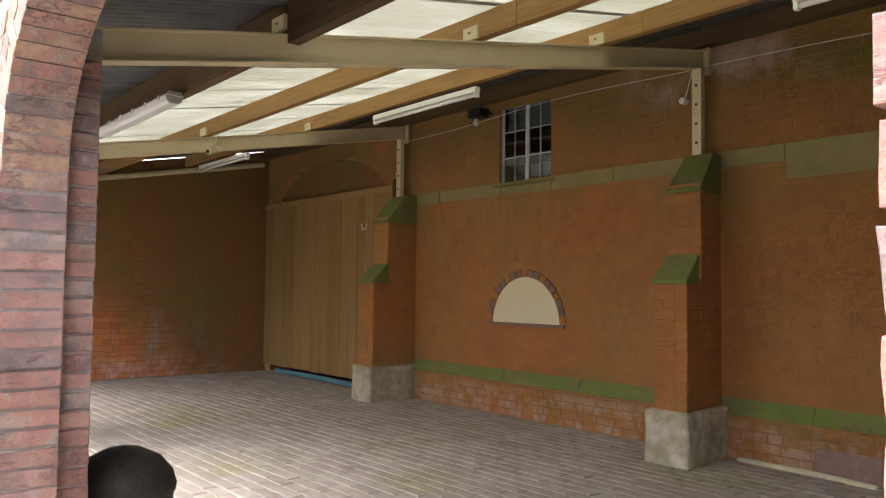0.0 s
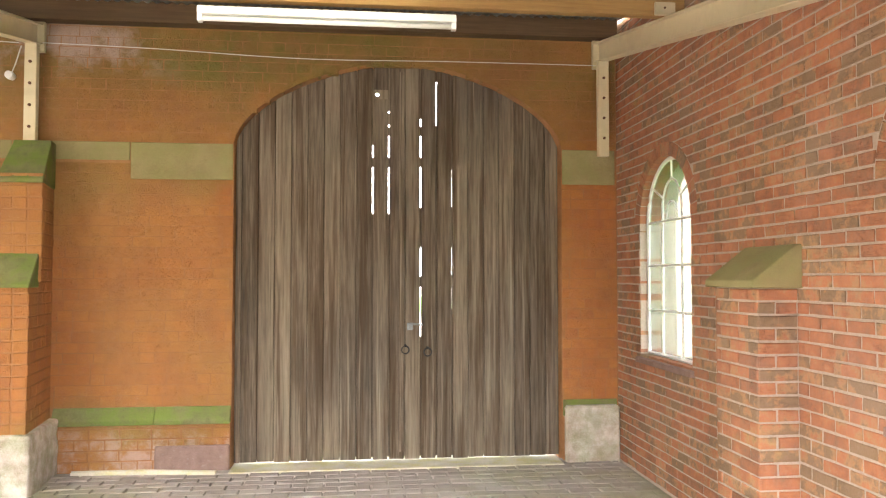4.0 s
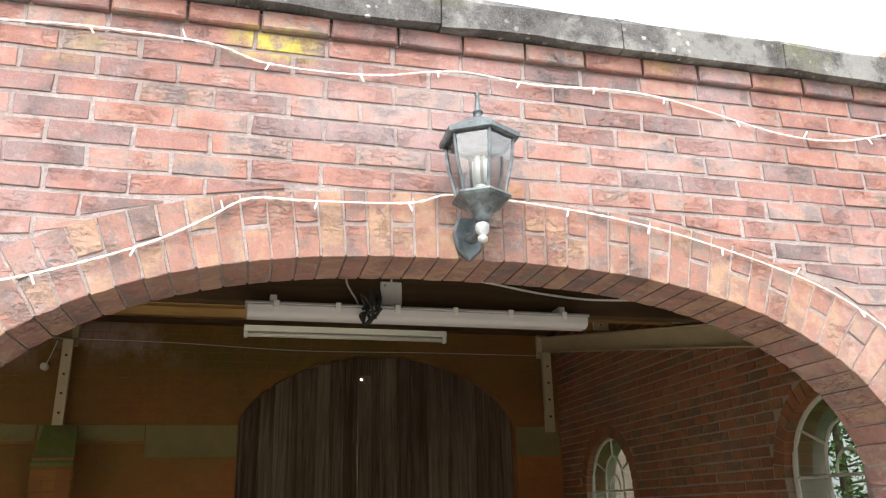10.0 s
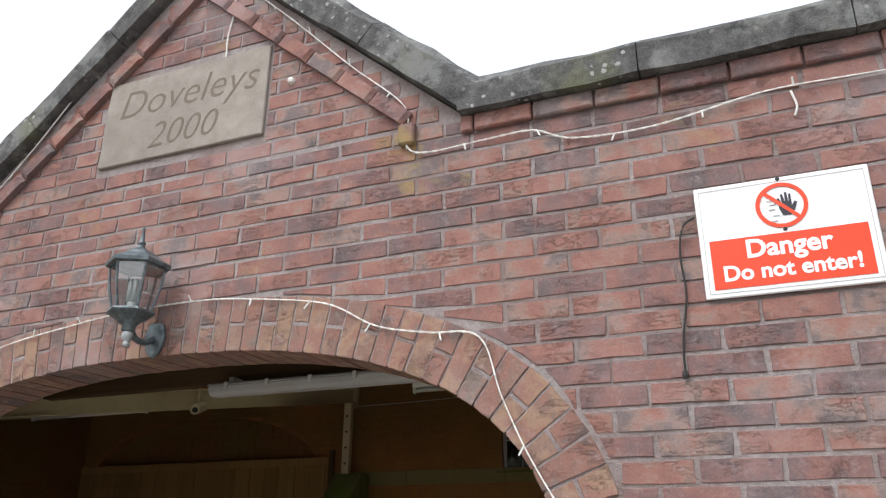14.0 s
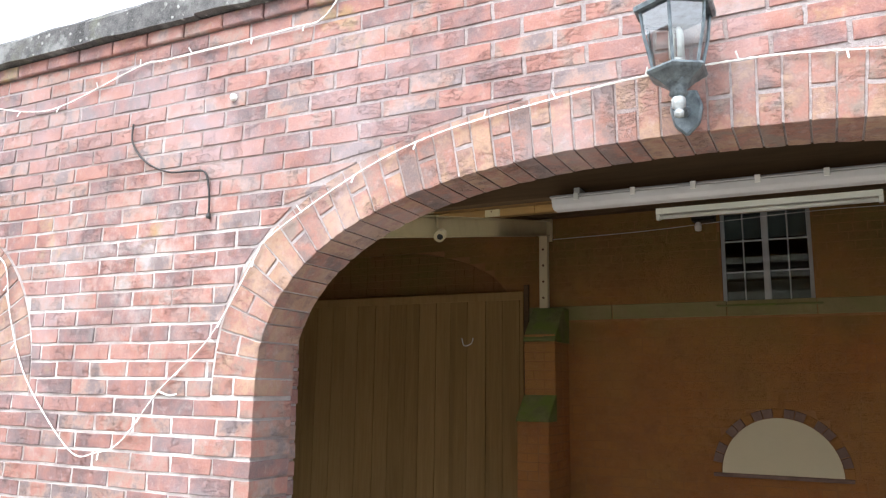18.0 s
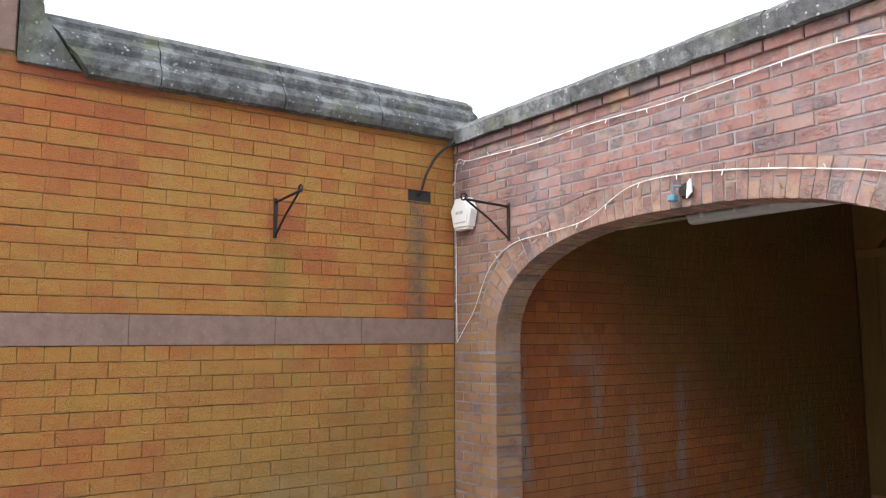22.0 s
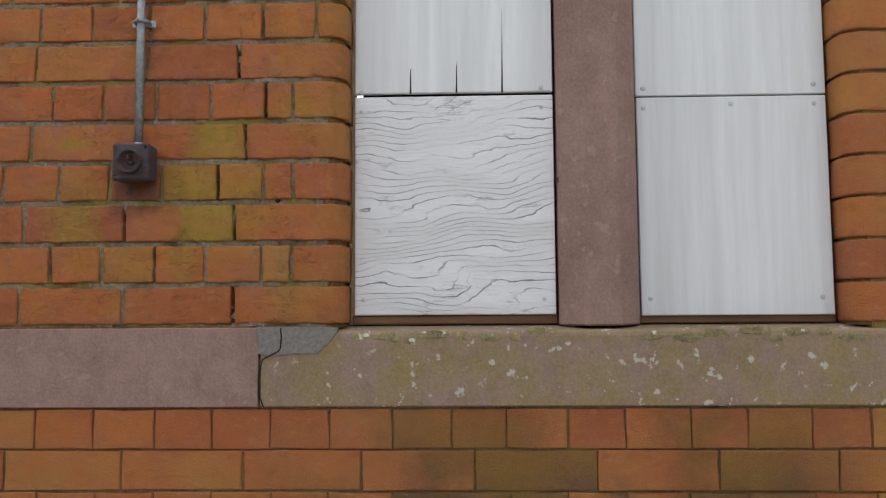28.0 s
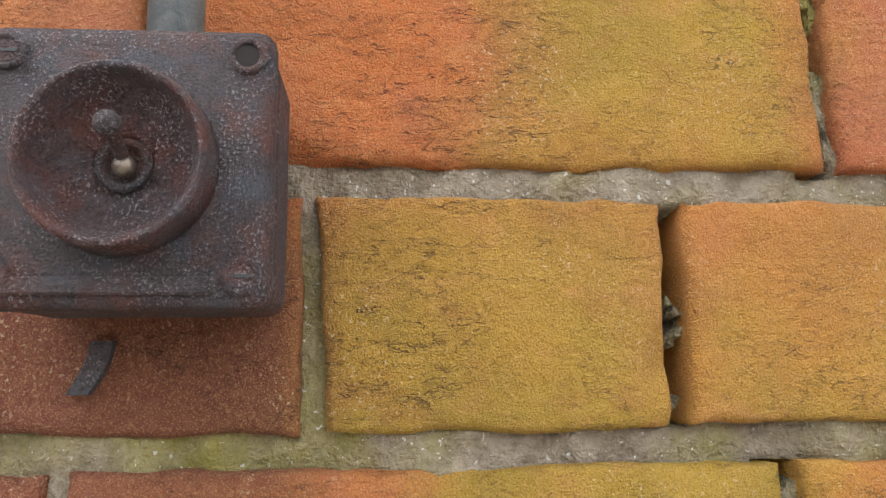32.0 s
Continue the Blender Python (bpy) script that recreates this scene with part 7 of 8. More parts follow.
# Plywood closing the other gateway.
ply = thing("plywood_hoarding", "yellowed timber boards closing an old arched gateway", "hoarding")
r9 = random.Random(6)
u = 0.02
while u < 3.62:
    v = min(u + r9.uniform(0.17, 0.24), 3.66)
    yo = r9.uniform(-0.004, 0.004)
    part("board", box(u, G - 0.045 + yo, 0.10 + r9.uniform(0, 0.01), v - 0.0035, G - 0.027 + yo, 2.70 + r9.uniform(0, 0.01), 0.002), M_PLY, ply)
    u = v
part("top_rail", box(0.02, G - 0.052, 2.70, 3.66, G - 0.03, 2.79, 0.003), M_PLY, ply)
part("side_post", box(3.664, G - 0.05, 0.4, 3.72, G - 0.02, 2.86, 0.003), M_DARKWOOD, ply)
infill = thing("arch_infill", "dull red brick filling the old gateway arch above the boards", "wall", kind="structure")
part("backing", box(PC - PA - 0.1, G + 0.11, 2.5, PC + PA + 0.1, G + 0.2, 3.45), M_SHED_MORTAR, infill)
lay(infill, brickwork([(2.5 + i * 0.0845, 2.5845 + i * 0.0845, even(PC - PA - 0.05, PC + PA + 0.05, 0.235 if i % 2 else 0.1175, 0.06, r9)) for i in range(11)], [], 0.005, r9), lambda u, v, w: (u, G + 0.10 + w, v), M_SHED_END, 0.03, 0.002, 0.001, r9)
solo("gateway_void", box(PC - PA - 0.1, G + 0.42, -0.05, PC + PA + 0.1, G + 0.5, 3.5), M_DARKVOID, "near-black panel for the unlit space behind the plywood", "void", kind="structure")
solo("blue_pipe", tube([(0.6, G - 0.10, 0.05), (2.2, G - 0.09, 0.04), (3.7, G - 0.12, 0.03)], 0.035, 10), M_BLUE, "blue plastic pipe lying under the plywood", "pipe")

# Upper window.
upw = tagged(new("window_4"), "small grey-white metal casement window high in the shed wall", "window", kind="structure")
fx = lambda a, b, c, d: box(a, G + 0.045, b, c, G + 0.075, d, 0.003)
part("frame", add(add(fx(UW[0], UW[2], UW[0] + 0.035, UW[3]), fx(UW[1] - 0.035, UW[2], UW[1], UW[3])), add(fx(UW[0] + 0.035, UW[2], UW[1] - 0.035, UW[2] + 0.04), fx(UW[0] + 0.035, UW[3] - 0.035, UW[1] - 0.035, UW[3]))), M_GREYFRAME, upw)
mid = (UW[0] + UW[1]) / 2
part("mullion", fx(mid - 0.028, UW[2] + 0.04, mid + 0.028, UW[3] - 0.035), M_GREYFRAME, upw)
for a, b in ((UW[0] + 0.035, mid - 0.028), (mid + 0.028, UW[1] - 0.035)):
    part("glazing_bar", box((a + b) / 2 - 0.006, G + 0.05, UW[2] + 0.04, (a + b) / 2 + 0.006, G + 0.07, UW[3] - 0.035), M_GREYFRAME, upw)
    for z in (UW[2] + 0.32, UW[2] + 0.62):
        part("glazing_bar", box(a, G + 0.051, z - 0.006, b, G + 0.069, z + 0.006), M_GREYFRAME, upw)
    for i in range(2):
        for z0, z1 in ((UW[2] + 0.04, UW[2] + 0.314), (UW[2] + 0.326, UW[2] + 0.614), (UW[2] + 0.626, UW[3] - 0.035)):
            xa = a + (b - a) * i / 2
            gl = part("pane", box(xa + 0.003, G + 0.058, z0, xa + (b - a) / 2 - 0.003, G + 0.061, z1), M_GLASS, upw)
            gl.visible_shadow = False
part("curtain", box(UW[0] + 0.03, G + 0.20, UW[2] + 0.04, UW[1] - 0.03, G + 0.21, UW[2] + 0.25), M_GREYFRAME, upw, "pale paper seen low behind the glass")
# added pale panel that gives the upper panes their sky-grey look
part("blind", box(UW[0] + 0.03, G + 0.12, UW[3] - 0.27, UW[1] - 0.03, G + 0.128, UW[3] - 0.02), M_WHITEPLY, upw, "pale panel added behind the upper panes for their sky-grey look")
part("stone_sill", box(UW[0] - 0.06, G - 0.03, UW[2] - 0.012, UW[1] + 0.06, G + 0.06, UW[2] + 0.004, 0.004), M_GREEN, upw)
# unseen box, coloured near black so the panes look out on darkness
solo("loft_room", add(add(box(5.4, 6.9, 2.3, 6.8, 6.95, 3.9), box(5.4, 6.05, 2.3, 5.45, 6.9, 3.9)), add(box(6.75, 6.05, 2.3, 6.8, 6.9, 3.9), add(box(5.4, 6.05, 2.25, 6.8, 6.95, 2.3), box(5.4, 6.05, 3.9, 6.8, 6.95, 3.95)))), M_DARKVOID, "near-black box added for the unlit space behind the small window", "room", kind="structure")

# ---- right-hand wall with two arched windows ----
XR, RC = 13.05, 0.0672
WINR = [(4.63, 0.465), (1.735, 0.47)]
WS, WB = 1.95, 0.92
wall_right = solo("wall_right", body("wall_right", 0.2, 5.9, -0.1, 4.05, 0.30, 0.0065, RIGHT, M_PALE_MORTAR,
                  [(lambda u: WB, arch_high(c, a + 0.006, WS, a + 0.006, 2.0), c - a - 0.006, c + a + 0.006, 20) for c, a in WINR]),
                  M_PALE_MORTAR, "red brick end wall of the shed with arched windows", "wall", kind="structure")
rng = random.Random(51)
holes = [arch_hole(c, a + 0.105, WS, a + 0.105, 2.0, WS) for c, a in WINR] + [rect_hole(c - a, c + a, WB, WS - 0.001) for c, a in WINR]
courses = [(i * RC, (i + 1) * RC, even(0.22, 5.645, 0.2, 0.1 * (i % 2), rng)) for i in range(55)]
lay(wall_right, brickwork(courses, holes, 0.0125, rng), RIGHT, M_RED_IN, 0.08, 0.003, 0.0015, rng, rag=0.002, single=lambda u, v: 2.2 < u < 5.6 and 0.9 < v < 2.4, cut_depth=0.20)
for w, (c, a) in enumerate(WINR):
    win = tagged(new(f"window_{w + 5}"), "round-arched window with chipped white metal glazing bars", "window", kind="structure")
    n = 21
    for k in range(n):
        a0, a1 = math.pi * k / n + 0.007, math.pi * (k + 1) / n - 0.007
        q = [(c + r * math.cos(t), WS + r * math.sin(t)) for r, t in ((a + 0.001, a0), (a + 0.10, a0), (a + 0.10, a1), (a + 0.001, a1))]
        v, f = piece(q, 0.2, 0.004, 0.002, rng, RIGHT)
        part("brick", raw("brick", v, f, M_RED_IN), M_RED_IN, win)
    part("sill", prism([(XR - 0.03, WB - 0.05), (XR - 0.03, WB - 0.01), (XR + 0.2, WB + 0.03), (XR + 0.2, WB - 0.05)], "y", c - a - 0.04, c + a + 0.04, 0.004), M_MAUVE, win, "pinkish tiled sill")
    xf = XR + 0.07
    line = [(xf, c - a + 0.012, WB + 0.03)] + [(xf, c - (a - 0.012) * math.cos(math.pi * k / 20), WS + (a - 0.012) * math.sin(math.pi * k / 20)) for k in range(21)] + [(xf, c + a - 0.012, WB + 0.03), (xf, c - a + 0.012, WB + 0.03)]
    part("frame", tube(line, 0.017, 6), M_FRAME, win)
    half = math.sqrt(0.75)
    for s in (-1, 1):
        part("glazing_bar", tube([(xf, c + s * a * 0.38, WB + 0.03), (xf, c + s * a * 0.38, WS)], 0.010, 6), M_FRAME, win)
    for z in (WB + 0.36, WS - 0.33, WS):
        part("glazing_bar", tube([(xf, c - a, z), (xf, c + a, z)], 0.010, 6), M_FRAME, win)
    for s in (-1, 1):
        pts = [(xf, c + s * a * 0.38, WS), (xf, c + s * a * 0.36, WS + a * 0.3), (xf, c + s * a * 0.22, WS + a * 0.55), (xf, c, WS + a * 0.66)]
        part("glazing_bar", tube(smooth_line(pts, 5), 0.009, 6), M_FRAME, win)
        part("glazing_bar", tube([(xf, c + s * a * 0.33, WS + a * 0.36), (xf, c + s * a * 0.78, WS + a * 0.58)], 0.008, 6), M_FRAME, win)
    part("glazing_bar", tube([(xf, c, WS + a * 0.66), (xf, c, WS + a)], 0.008, 6), M_FRAME, win)
    pts = [(xf, c - 0.11 * math.cos(math.pi * k / 8), WS + 0.01 + 0.13 * math.sin(math.pi * k / 8)) for k in range(9)]
    part("glazing_bar", tube(pts, 0.008, 6), M_FRAME, win)
    outline = [(c - a + 0.01, WB + 0.03)] + [(c - (a - 0.01) * math.cos(math.pi * k / 20), WS + (a - 0.01) * math.sin(math.pi * k / 20)) for k in range(21)] + [(c + a - 0.01, WB + 0.03)]
    gl = part("pane", prism(outline, "x", xf + 0.002, xf + 0.005), M_GLASS, win)
    gl.visible_shadow = False
rb = thing("brick_buttress", "small red brick buttress with an olive sloped stone cap", "buttress")
stage = part("shaft", box(12.838, 2.908, -0.03, XR + 0.02, 3.352, 1.50), M_PALE_MORTAR, rb)
q = brickwork([(i * RC, (i + 1) * RC, even(2.90, 3.36, 0.2, 0.1 * (i % 2))) for i in range(22)], [], 0.012, rng)
lay(stage, q, lambda u, v, w: (12.83 + w, u, v), M_RED_IN, 0.08, 0.005, 0.002, rng, single=lambda u, v: True)
q = brickwork([(i * RC, (i + 1) * RC, even(12.83, XR, 0.2, 0.1 * ((i + 1) % 2))) for i in range(22)], [], 0.012, rng)
lay(stage, q, lambda u, v, w: (u, 2.90 + w, v), M_RED_IN, 0.08, 0.005, 0.002, rng)
part("cap", prism([(12.79, 1.478), (12.79, 1.515), (XR - 0.02, 1.70), (XR + 0.01, 1.70), (XR + 0.01, 1.478)], "y", 2.865, 3.395, 0.006), M_BAND, rb, "olive-stained sloped stone cap")

# Beyond the windows: a pale brick building, a grey wall, lawn and a shrub.
house = tagged(new("neighbour_building"), "pale sunlit brick building seen through the window", "building")
q = brickwork([(i * 0.075, (i + 1) * 0.075, even(8.0, 20.0, 0.225, 0.11 * (i % 2))) for i in range(46)], [], 0.012, rng)
M_PALE = mortar("pale_pink_brick", (0.50, 0.36, 0.29), (0.60, 0.45, 0.37))
part("wall", box(16.01, 8.0, -0.05, 16.4, 20.0, 3.6), M_RED_MORTAR, house)
lay(house, q, lambda u, v, w: (16.0 + w, u, v), M_PALE, 0.02, 0.004, 0.002, rng)
part("roof", prism([(15.8, 3.6), (19.0, 6.0), (22.2, 3.6)], "y", 7.8, 20.2), M_SHEET, house)
solo("garden_wall", box(13.5, -6.0, -0.05, 26.0, -5.7, 1.9, 0.02), M_COPING, "grey garden wall beyond the lawn", "wall", kind="structure")
solo("shed_wall_far", box(20.0, -3.0, -0.05, 20.4, 3.0, 1.5, 0.02), M_COPING, "grey wall at the end of the lawn", "wall", kind="structure")


def shrub(x, y, h, seed):
    """A conifer-like shrub: tapered trunk, limbs and some thousand small leaves with gaps."""
    r6 = random.Random(seed)
    t = thing("garden_tree", "green leafy garden tree beyond the lawn", "tree", "garden trees")
    trunk = lathe([(0.12, 0), (0.09, h * 0.3), (0.05, h * 0.7), (0.01, h)], 10, "z", (x, y, -0.05))
    for k in range(14):
        z = h * (0.2 + 0.05 * k)
        a = r6.uniform(0, 6.28)
        ln = (1 - z / h) * h * 0.38 + 0.15
        add(trunk, tube([(x, y, z), (x + math.cos(a) * ln * 0.6, y + math.sin(a) * ln * 0.6, z + 0.1), (x + math.cos(a) * ln, y + math.sin(a) * ln, z + 0.12)], 0.018, 5))
    part("trunk", trunk, M_BARK, t)
    vs, fs = [], []
    for k in range(5200):
        z = h * (0.08 + 0.92 * r6.random() ** 1.15)
        rad = (1 - z / h) ** 0.8 * h * 0.34 * (0.55 + 0.45 * noise.noise(Vector((z * 2.1, seed, 0)))) + 0.12
        a = r6.uniform(0, 6.28)
        rr = rad * (0.45 + 0.55 * r6.random()) * (1 + 0.35 * noise.noise(Vector((a * 1.5, z * 1.3, seed))))
        p = Vector((x + math.cos(a) * rr, y + math.sin(a) * rr, z))
        s = r6.uniform(0.03, 0.07)
        d1 = Vector((r6.uniform(-1, 1), r6.uniform(-1, 1), r6.uniform(-1, 1))).normalized() * s
        d2 = Vector((r6.uniform(-1, 1), r6.uniform(-1, 1), r6.uniform(-1, 1))).normalized() * s * 0.5
        n = len(vs)
        vs += [p - d1, p + d2, p + d1, p - d2]
        fs.append((n, n + 1, n + 2, n + 3))
    tagged(part("crown", raw("crown", vs, fs, M_LEAF), M_LEAF, t), kind="stuff")


shrub(18.6, 5.4, 3.4, 3)
shrub(18.8, 2.6, 3.6, 9)
shrub(18.4, 8.0, 4.6, 5)

# ---- the shed roof ----
SLOPE = 0.187
top_z = lambda y: 2.585 + (y - 0.51) * SLOPE      # upper edge of the steel beams


def steel_beam(x, label):
    bm_ = thing("steel_beam", label, "beam", "roof beams")
    def flange(dx0, dx1, d0, d1):
        return prism([(0.215, top_z(0.215) - d1), (0.215, top_z(0.215) - d0), (5.62, top_z(5.62) - d0), (5.62, top_z(5.62) - d1)], "x", x + dx0, x + dx1, 0.002)
    part("web", flange(-0.006, 0.006, 0.008, 0.155), M_CREAM, bm_)
    part("top_flange", flange(-0.05, 0.05, 0.0, 0.009), M_CREAM, bm_)
    part("bottom_flange", flange(-0.05, 0.05, 0.153, 0.163), M_CREAM, bm_)
    post = part("wall_post", box(x - 0.045, 5.50, 2.57 if x < 12 else 2.55, x + 0.045, 5.56, top_z(5.53) - 0.163, 0.003), M_CREAM, bm_, "cream upright with bolts on the wall")
    for k in range(4):
        part("bolt", lathe([(0.012, 5.488), (0.012, 5.50), (0.0, 5.486)], 6, "y", (x, 0, 2.70 + 0.17 * k)), M_RUST, post)
    part("end_plate", box(x - 0.06, 5.60, top_z(5.6) - 0.22, x + 0.06, 5.645, top_z(5.6) + 0.06, 0.003), M_CREAM, bm_)
    return bm_


steel_beam(8.31, "cream-painted sloping steel roof beam over the buttress")
steel_beam(3.92, "cream-painted sloping steel roof beam over the buttress")
steel_beam(12.90, "cream-painted sloping steel roof beam beside the end wall")
PURLINS = [1.50, 2.90, 4.20]
for i, y in enumerate(PURLINS):
    z = top_z(y) + 0.012
    # the front purlin's shade is put into its colour: dark wood, not pine
    dark = i == 0
    pl = thing("purlin", "timber purlin coloured dark for its shade under the corrugated roof" if dark else "sawn pine purlin with knots under the corrugated roof", "purlin", "roof purlins")
    for a, b in ((0.02, 3.865), (3.975, 8.255), (8.365, 12.845)) if dark else ((0.02, 4.3), (4.303, 8.7), (8.703, 13.03)):
        part("timber", box(a, y - 0.036, z - (0.075 if dark else 0.0), b, y + 0.036, z + 0.165, 0.003), M_DARKWOOD if dark else M_PINE, pl)
    for x in (3.92, 8.31, 12.90):
        part("cleat", box(x - 0.085, y - 0.06, z - 0.002, x + 0.055, y - 0.037, z + 0.085, 0.003), M_CREAM, pl, "cream steel cleat")
        part("cleat_screw", lathe([(0.008, y - 0.066), (0.008, y - 0.06), (0.0, y - 0.067)], 6, "y", (x - 0.02, 0, z + 0.045)), M_RUST, pl)
solo("wall_plate", box(0.02, 5.52, top_z(5.55) + 0.03, 13.03, 5.64, top_z(5.55) + 0.22, 0.003), M_DARKWOOD, "dark timber wall plate along the top of the shed wall", "beam", kind="structure")


def corrugated(x0, x1, y0, y1, mat, parent, name, lift=0.0):
    vs, fs = [], []
    n = int((x1 - x0) / 0.0127)
    for i in range(n + 1):
        x = x0 + (x1 - x0) * i / n
        dz = 0.009 * math.sin(2 * math.pi * x / 0.076)
        for y in (y0, y1):
            z = top_z(y) + 0.192 + dz + lift
            vs += [(x, y, z), (x, y, z + 0.0016)]
    for i in range(n):
        a, b = i * 4, i * 4 + 4
        fs += [(a, b, b + 2, a + 2), (a + 1, a + 3, b + 3, b + 1)]
    return part(name, raw(name, vs, fs, mat), mat, parent)


roof = tagged(new("ceiling"), "shed roof of translucent and grey corrugated sheets", "roof", kind="structure")
k = 0
x = -0.05
while x < 13.0:
    x1 = min(x + 0.99, 13.04)
    if x1 > 11.6 or x1 < 2.0:
        corrugated(x, x1, 0.22, 5.9, M_SHEET, roof, "steel_sheet", 0.003 * (k % 2))
    else:
        corrugated(x, x1, 0.22, 1.60, M_SHEET, roof, "steel_sheet", 0.003 * (k % 2))
        corrugated(x, x1, 1.46, 4.32, M_CLEAR, roof, "clear_sheet", 0.008 + 0.003 * (k % 2))
        corrugated(x, x1, 4.24, 5.9, M_SHEET, roof, "steel_sheet", 0.003 * (k % 2))
    x, k = x + 0.95, k + 1


def tube_light(x0, x1, y, z, label):
    tl = thing("strip_light", label, "strip light", "strip lights")
    part("housing", prism([(y - 0.035, z), (y - 0.028, z + 0.05), (y + 0.028, z + 0.05), (y + 0.035, z)], "x", x0, x1, 0.003), M_TUBE, tl)
    part("lamp_tube", tube([(x0 + 0.03, y, z - 0.022), (x1 - 0.03, y, z - 0.022)], 0.017, 12), M_WHITE, tl, "unlit white fluorescent tube", smooth=True)
    for x in (x0, x1 - 0.03):
        part("end_cap", box(x, y - 0.024, z - 0.045, x + 0.03, y + 0.024, z + 0.002, 0.003), M_TUBE, tl)
    return tl


TY = 4.12
tz = top_z(PURLINS[2]) - 0.108
tube_light(9.85, 11.47, TY, tz, "unlit white fluorescent strip light under a pine purlin")
tube_light(5.36, 6.97, TY, tz, "unlit white fluorescent strip light under a pine purlin")
tube_light(0.75, 2.35, TY, tz, "unlit white fluorescent strip light under a pine purlin")


def batten_light(x0, x1, y, z):
    bl = thing("batten_light", "grey weatherproof plastic batten light under a purlin", "batten light", "batten lights")
    part("tray", prism([(y - 0.05, z + 0.05), (y - 0.062, z + 0.035), (y + 0.062, z + 0.035), (y + 0.05, z + 0.05)], "x", x0, x1, 0.004), M_BATTEN, bl)
    part("diffuser", prism([(y - 0.06, z + 0.033), (y - 0.052, z - 0.002), (y - 0.03, z - 0.018), (y + 0.03, z - 0.018), (y + 0.052, z - 0.002), (y + 0.06, z + 0.033)], "x", x0 + 0.01, x1 - 0.01, 0.004), M_BATTEN, bl, "grey ribbed diffuser")
    for k in range(6):
        xx = x0 + (x1 - x0) * (k + 0.5) / 6
        part("clip", box(xx - 0.012, y - 0.068, z + 0.015, xx + 0.012, y - 0.058, z + 0.05, 0.002), M_TUBE, bl)
    for xx in (x0 + 0.12, x1 - 0.12):
        part("hanger", box(xx - 0.015, y - 0.004, z + 0.049, xx + 0.015, y + 0.088, top_z(1.5) - 0.05, 0.001), M_TUBE, bl)
    return bl


batten_light(9.87, 11.46, 1.38, 2.63)
batten_light(5.38, 6.98, 1.38, 2.63)
batten_light(1.0, 2.6, 1.38, 2.63)

jb = thing("junction_box", "white junction box with tangled cables on the dark purlin", "junction box")
part("case", box(10.60, 2.795, 2.95, 10.70, 2.812, 3.06, 0.004), M_WHITE, jb)
part("lid_screw", lathe([(0.006, 2.79), (0.006, 2.796), (0.0, 2.789)], 8, "y", (10.62, 0, 3.04)), M_GREYFRAME, jb)
for pts in ([(10.65, 2.80, 3.06), (10.655, 2.79, 3.12), (10.62, 2.80, 3.17)], [(10.66, 2.80, 2.95), (10.64, 2.79, 2.90), (10.58, 2.78, 2.88)], [(10.46, 2.80, 3.15), (10.44, 2.79, 3.05), (10.49, 2.78, 2.95), (10.50, 2.77, 2.87)]):
    part("lead", tube(smooth_line(pts, 5), 0.005, 6), M_WIRE, jb)
r7 = random.Random(4)
tangle = []
for k in range(26):
    tangle.append((10.53 + r7.uniform(-0.05, 0.05), 2.645 + r7.uniform(-0.02, 0.015), 2.90 + r7.uniform(-0.09, 0.09)))
part("cable_tangle", tube(smooth_line(tangle, 5), 0.006, 6), M_BLACK, jb, "knot of dark cable")
jb.matrix_world = Matrix.Translation((-0.125, -1.352, -0.235))
sensor = thing("bulkhead_light", "small pale bulkhead light under the arch head", "light")
part("base", box(10.40, 0.216, 2.62, 10.66, 0.245, 2.665, 0.004), M_TUBE, sensor)
part("lens_cover", box(10.43, 0.246, 2.60, 10.63, 0.33, 2.655, 0.012, 2), M_BATTEN, sensor)
solo("roof_cable", tube(smooth_line([(9.6, 1.455, 2.955), (10.2, 1.455, 2.93), (10.5, 1.455, 2.88), (10.9, 1.455, 2.86), (11.3, 1.45, 2.80), (11.7, 1.455, 2.79), (12.8, 1.46, 2.86)], 8), 0.006, 8), M_WIRE, "pale cable sagging under the roof sheets", "cable", smooth=True)
solo("wall_cable", tube(smooth_line([(8.4, 5.50, 3.36), (9.2, 5.60, 3.37), (10.4, 5.62, 3.33), (11.6, 5.61, 3.34), (12.85, 5.56, 3.33)], 8), 0.0035, 6), M_WIRE, "thin pale cable along the top of the shed wall", "cable", smooth=True)
solo("wall_cable", tube(smooth_line([(4.0, 5.60, 3.33), (5.0, 5.61, 3.35), (6.6, 5.60, 3.42), (8.2, 5.55, 3.37)], 8), 0.0035, 6), M_WIRE, "thin pale cable along the top of the shed wall", "cable", smooth=True)
fl = thing("security_light", "dark security flood light above the small window", "flood light")
part("head", box(5.45, 5.34, 3.36, 5.66, 5.50, 3.46, 0.01), M_IRON, fl)
part("arm", tube([(5.56, 5.50, 3.42), (5.56, 5.63, 3.44)], 0.015, 8), M_IRON, fl)
part("sensor", lathe([(0.0, 3.27), (0.03, 3.28), (0.035, 3.32), (0.02, 3.36)], 12, "z", (5.50, 5.44, 0)), M_WHITE, fl)
cctv = thing("security_camera", "cream security camera hanging from the steel beam", "security camera")
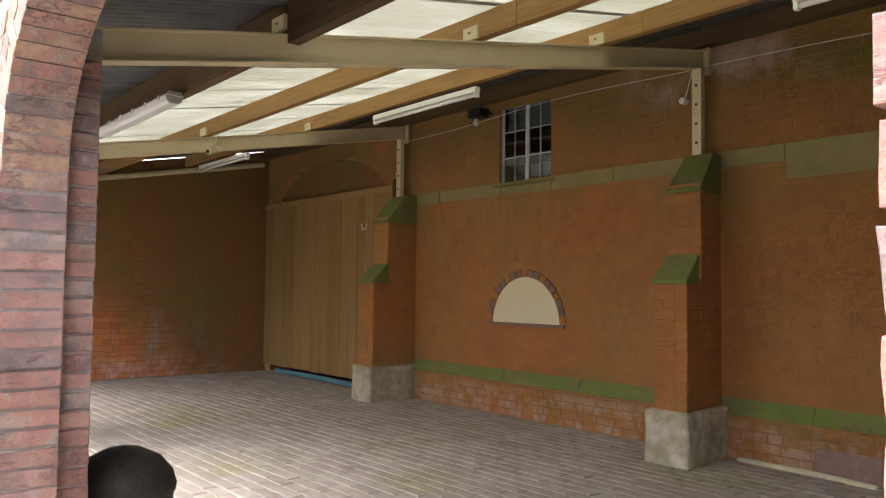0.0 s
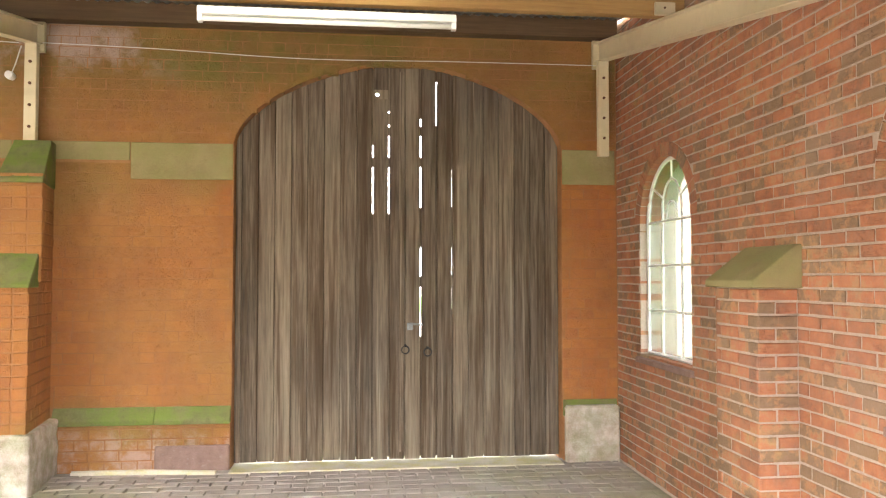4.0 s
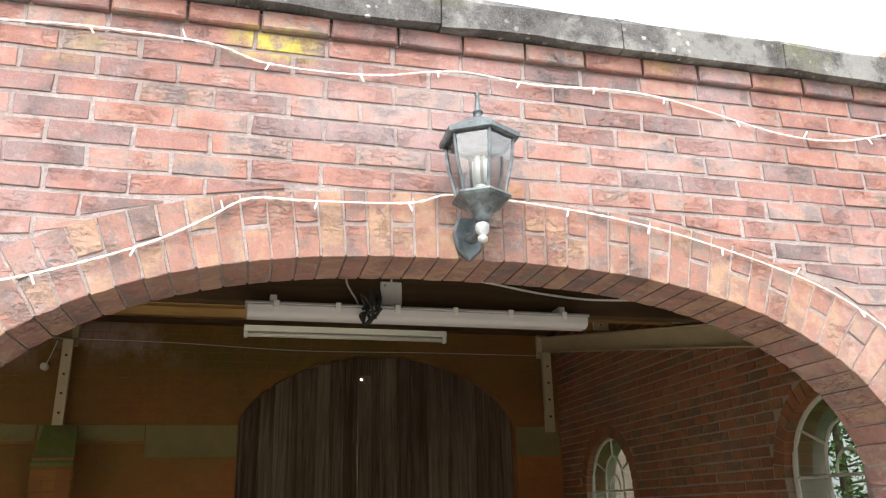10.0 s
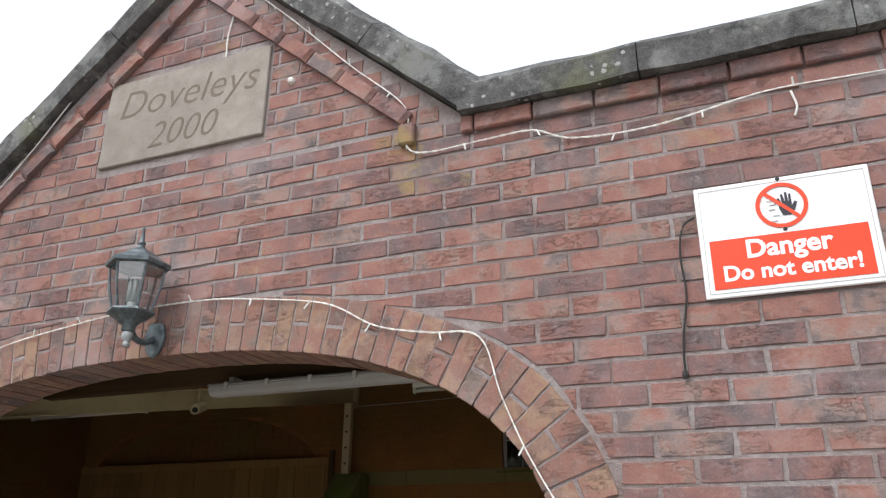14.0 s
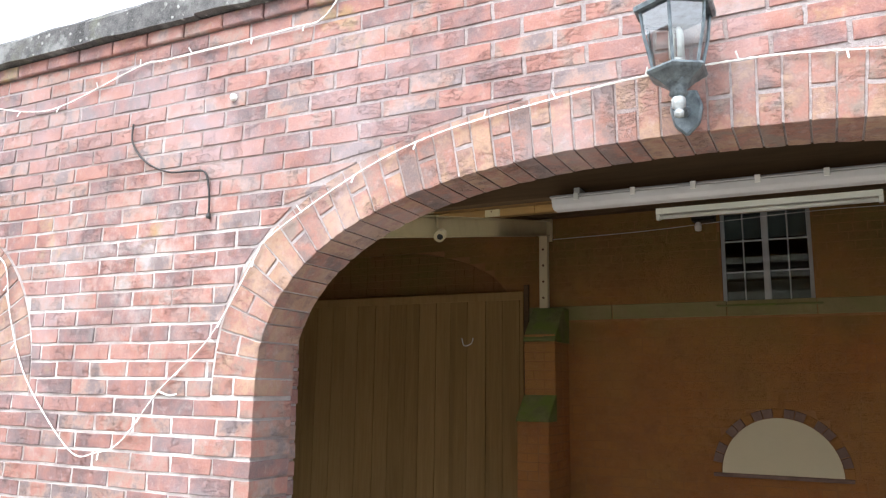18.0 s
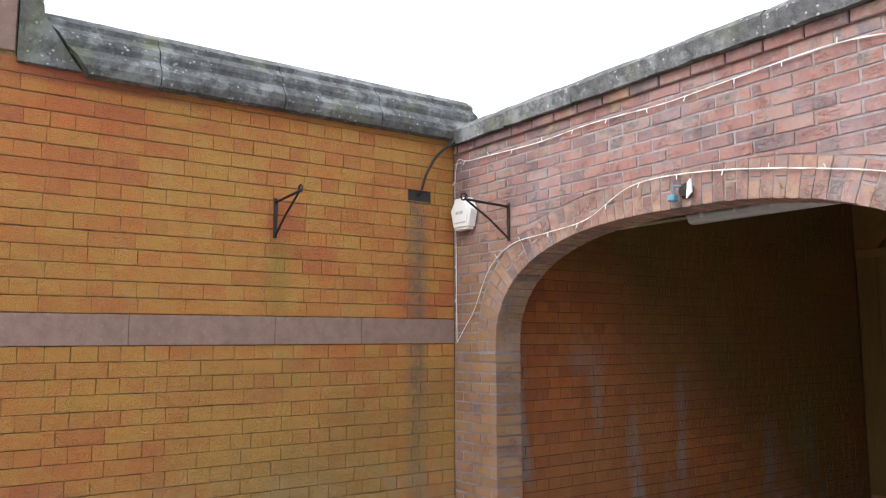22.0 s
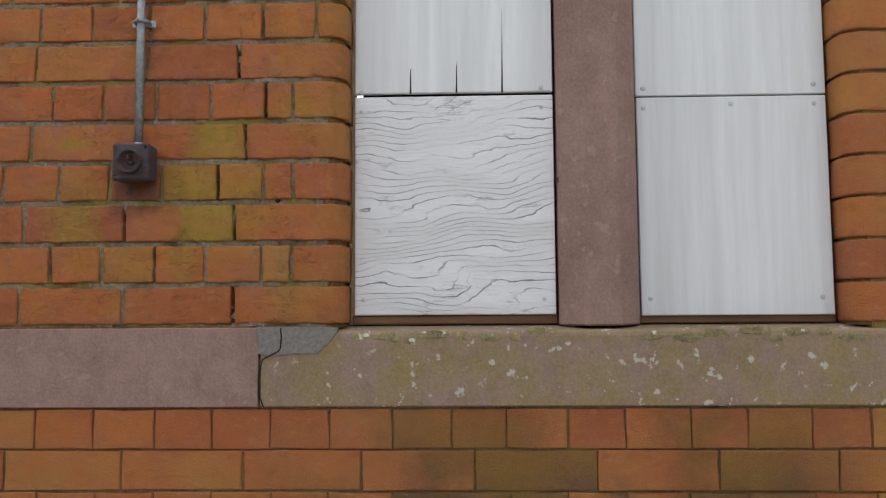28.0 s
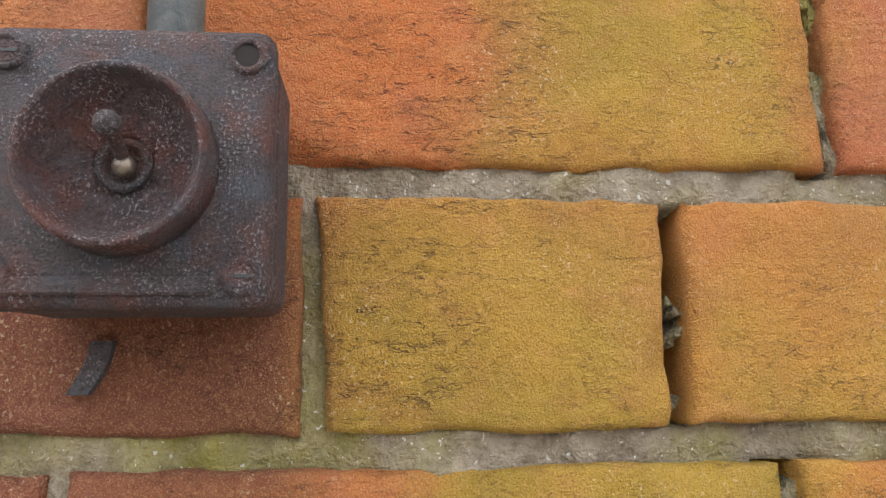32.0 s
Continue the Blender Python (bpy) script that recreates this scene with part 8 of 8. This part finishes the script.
part("housing", tube([(3.95, 3.04, 2.92), (4.02, 2.86, 2.86)], 0.042, 12), M_CREAM, cctv)
part("lens", lathe([(0.0, -0.01), (0.02, 0.0), (0.02, 0.02)], 12, "y", (4.03, 2.84, 2.855)), M_BLACK, cctv)
part("stem", tube([(3.95, 2.98, 2.95), (3.93, 3.0, 3.06)], 0.012, 8), M_CREAM, cctv)
knob = thing("wall_fitting", "small white fitting with a wire by the cream upright", "fitting")
part("body", lathe([(0.0, 5.56), (0.03, 5.565), (0.035, 5.60), (0.03, 5.64)], 12, "y", (8.12, 0, 3.12)), M_WHITE, knob)
part("lead", tube(smooth_line([(8.13, 5.60, 3.14), (8.16, 5.60, 3.22), (8.2, 5.60, 3.36)], 4), 0.005, 6), M_WIRE, knob)
gut = solo("wall_gutter", tube([(0.07, 0.3, top_z(0.3) - 0.05), (0.07, 5.5, top_z(5.5) - 0.05)], 0.045, 10), M_CREAM, "cream pipe along the end wall under the roof", "gutter")
hook = solo("hook_wire", tube(smooth_line([(2.95, G - 0.06, 2.30), (2.98, G - 0.065, 2.22), (3.06, G - 0.06, 2.24), (3.08, G - 0.055, 2.30)], 5), 0.006, 6), M_WIRE, "pale bent wire hook on the plywood", "hook")

# A black lidded bin just inside the first pier.
bn = thing("dustbin", "black plastic dustbin with a domed lid beside the pier", "bin")
part("body", lathe([(0.0, 0.0), (0.17, 0.0), (0.175, 0.01), (0.205, 0.56), (0.0, 0.56)], 32, "z", (8.72, 0.56, 0)), M_BLACK, bn, smooth=False)
part("lid", lathe([(0.21, 0.54), (0.215, 0.57), (0.20, 0.62), (0.15, 0.68), (0.07, 0.72), (0.0, 0.73)], 32, "z", (8.72, 0.56, 0)), M_IRON, bn, smooth=True)

# ---- plain walls that close the yard behind ----
solo("wall_yard_south", box(-0.4, -10.9, -0.1, 13.4, -10.5, 3.2), M_RED_MORTAR, "plain brick wall closing the yard", "wall", kind="structure")
solo("wall_yard_east", box(13.4, -10.9, -0.1, 13.7, 0.2, 3.2), M_RED_MORTAR, "plain brick wall closing the yard", "wall", kind="structure")
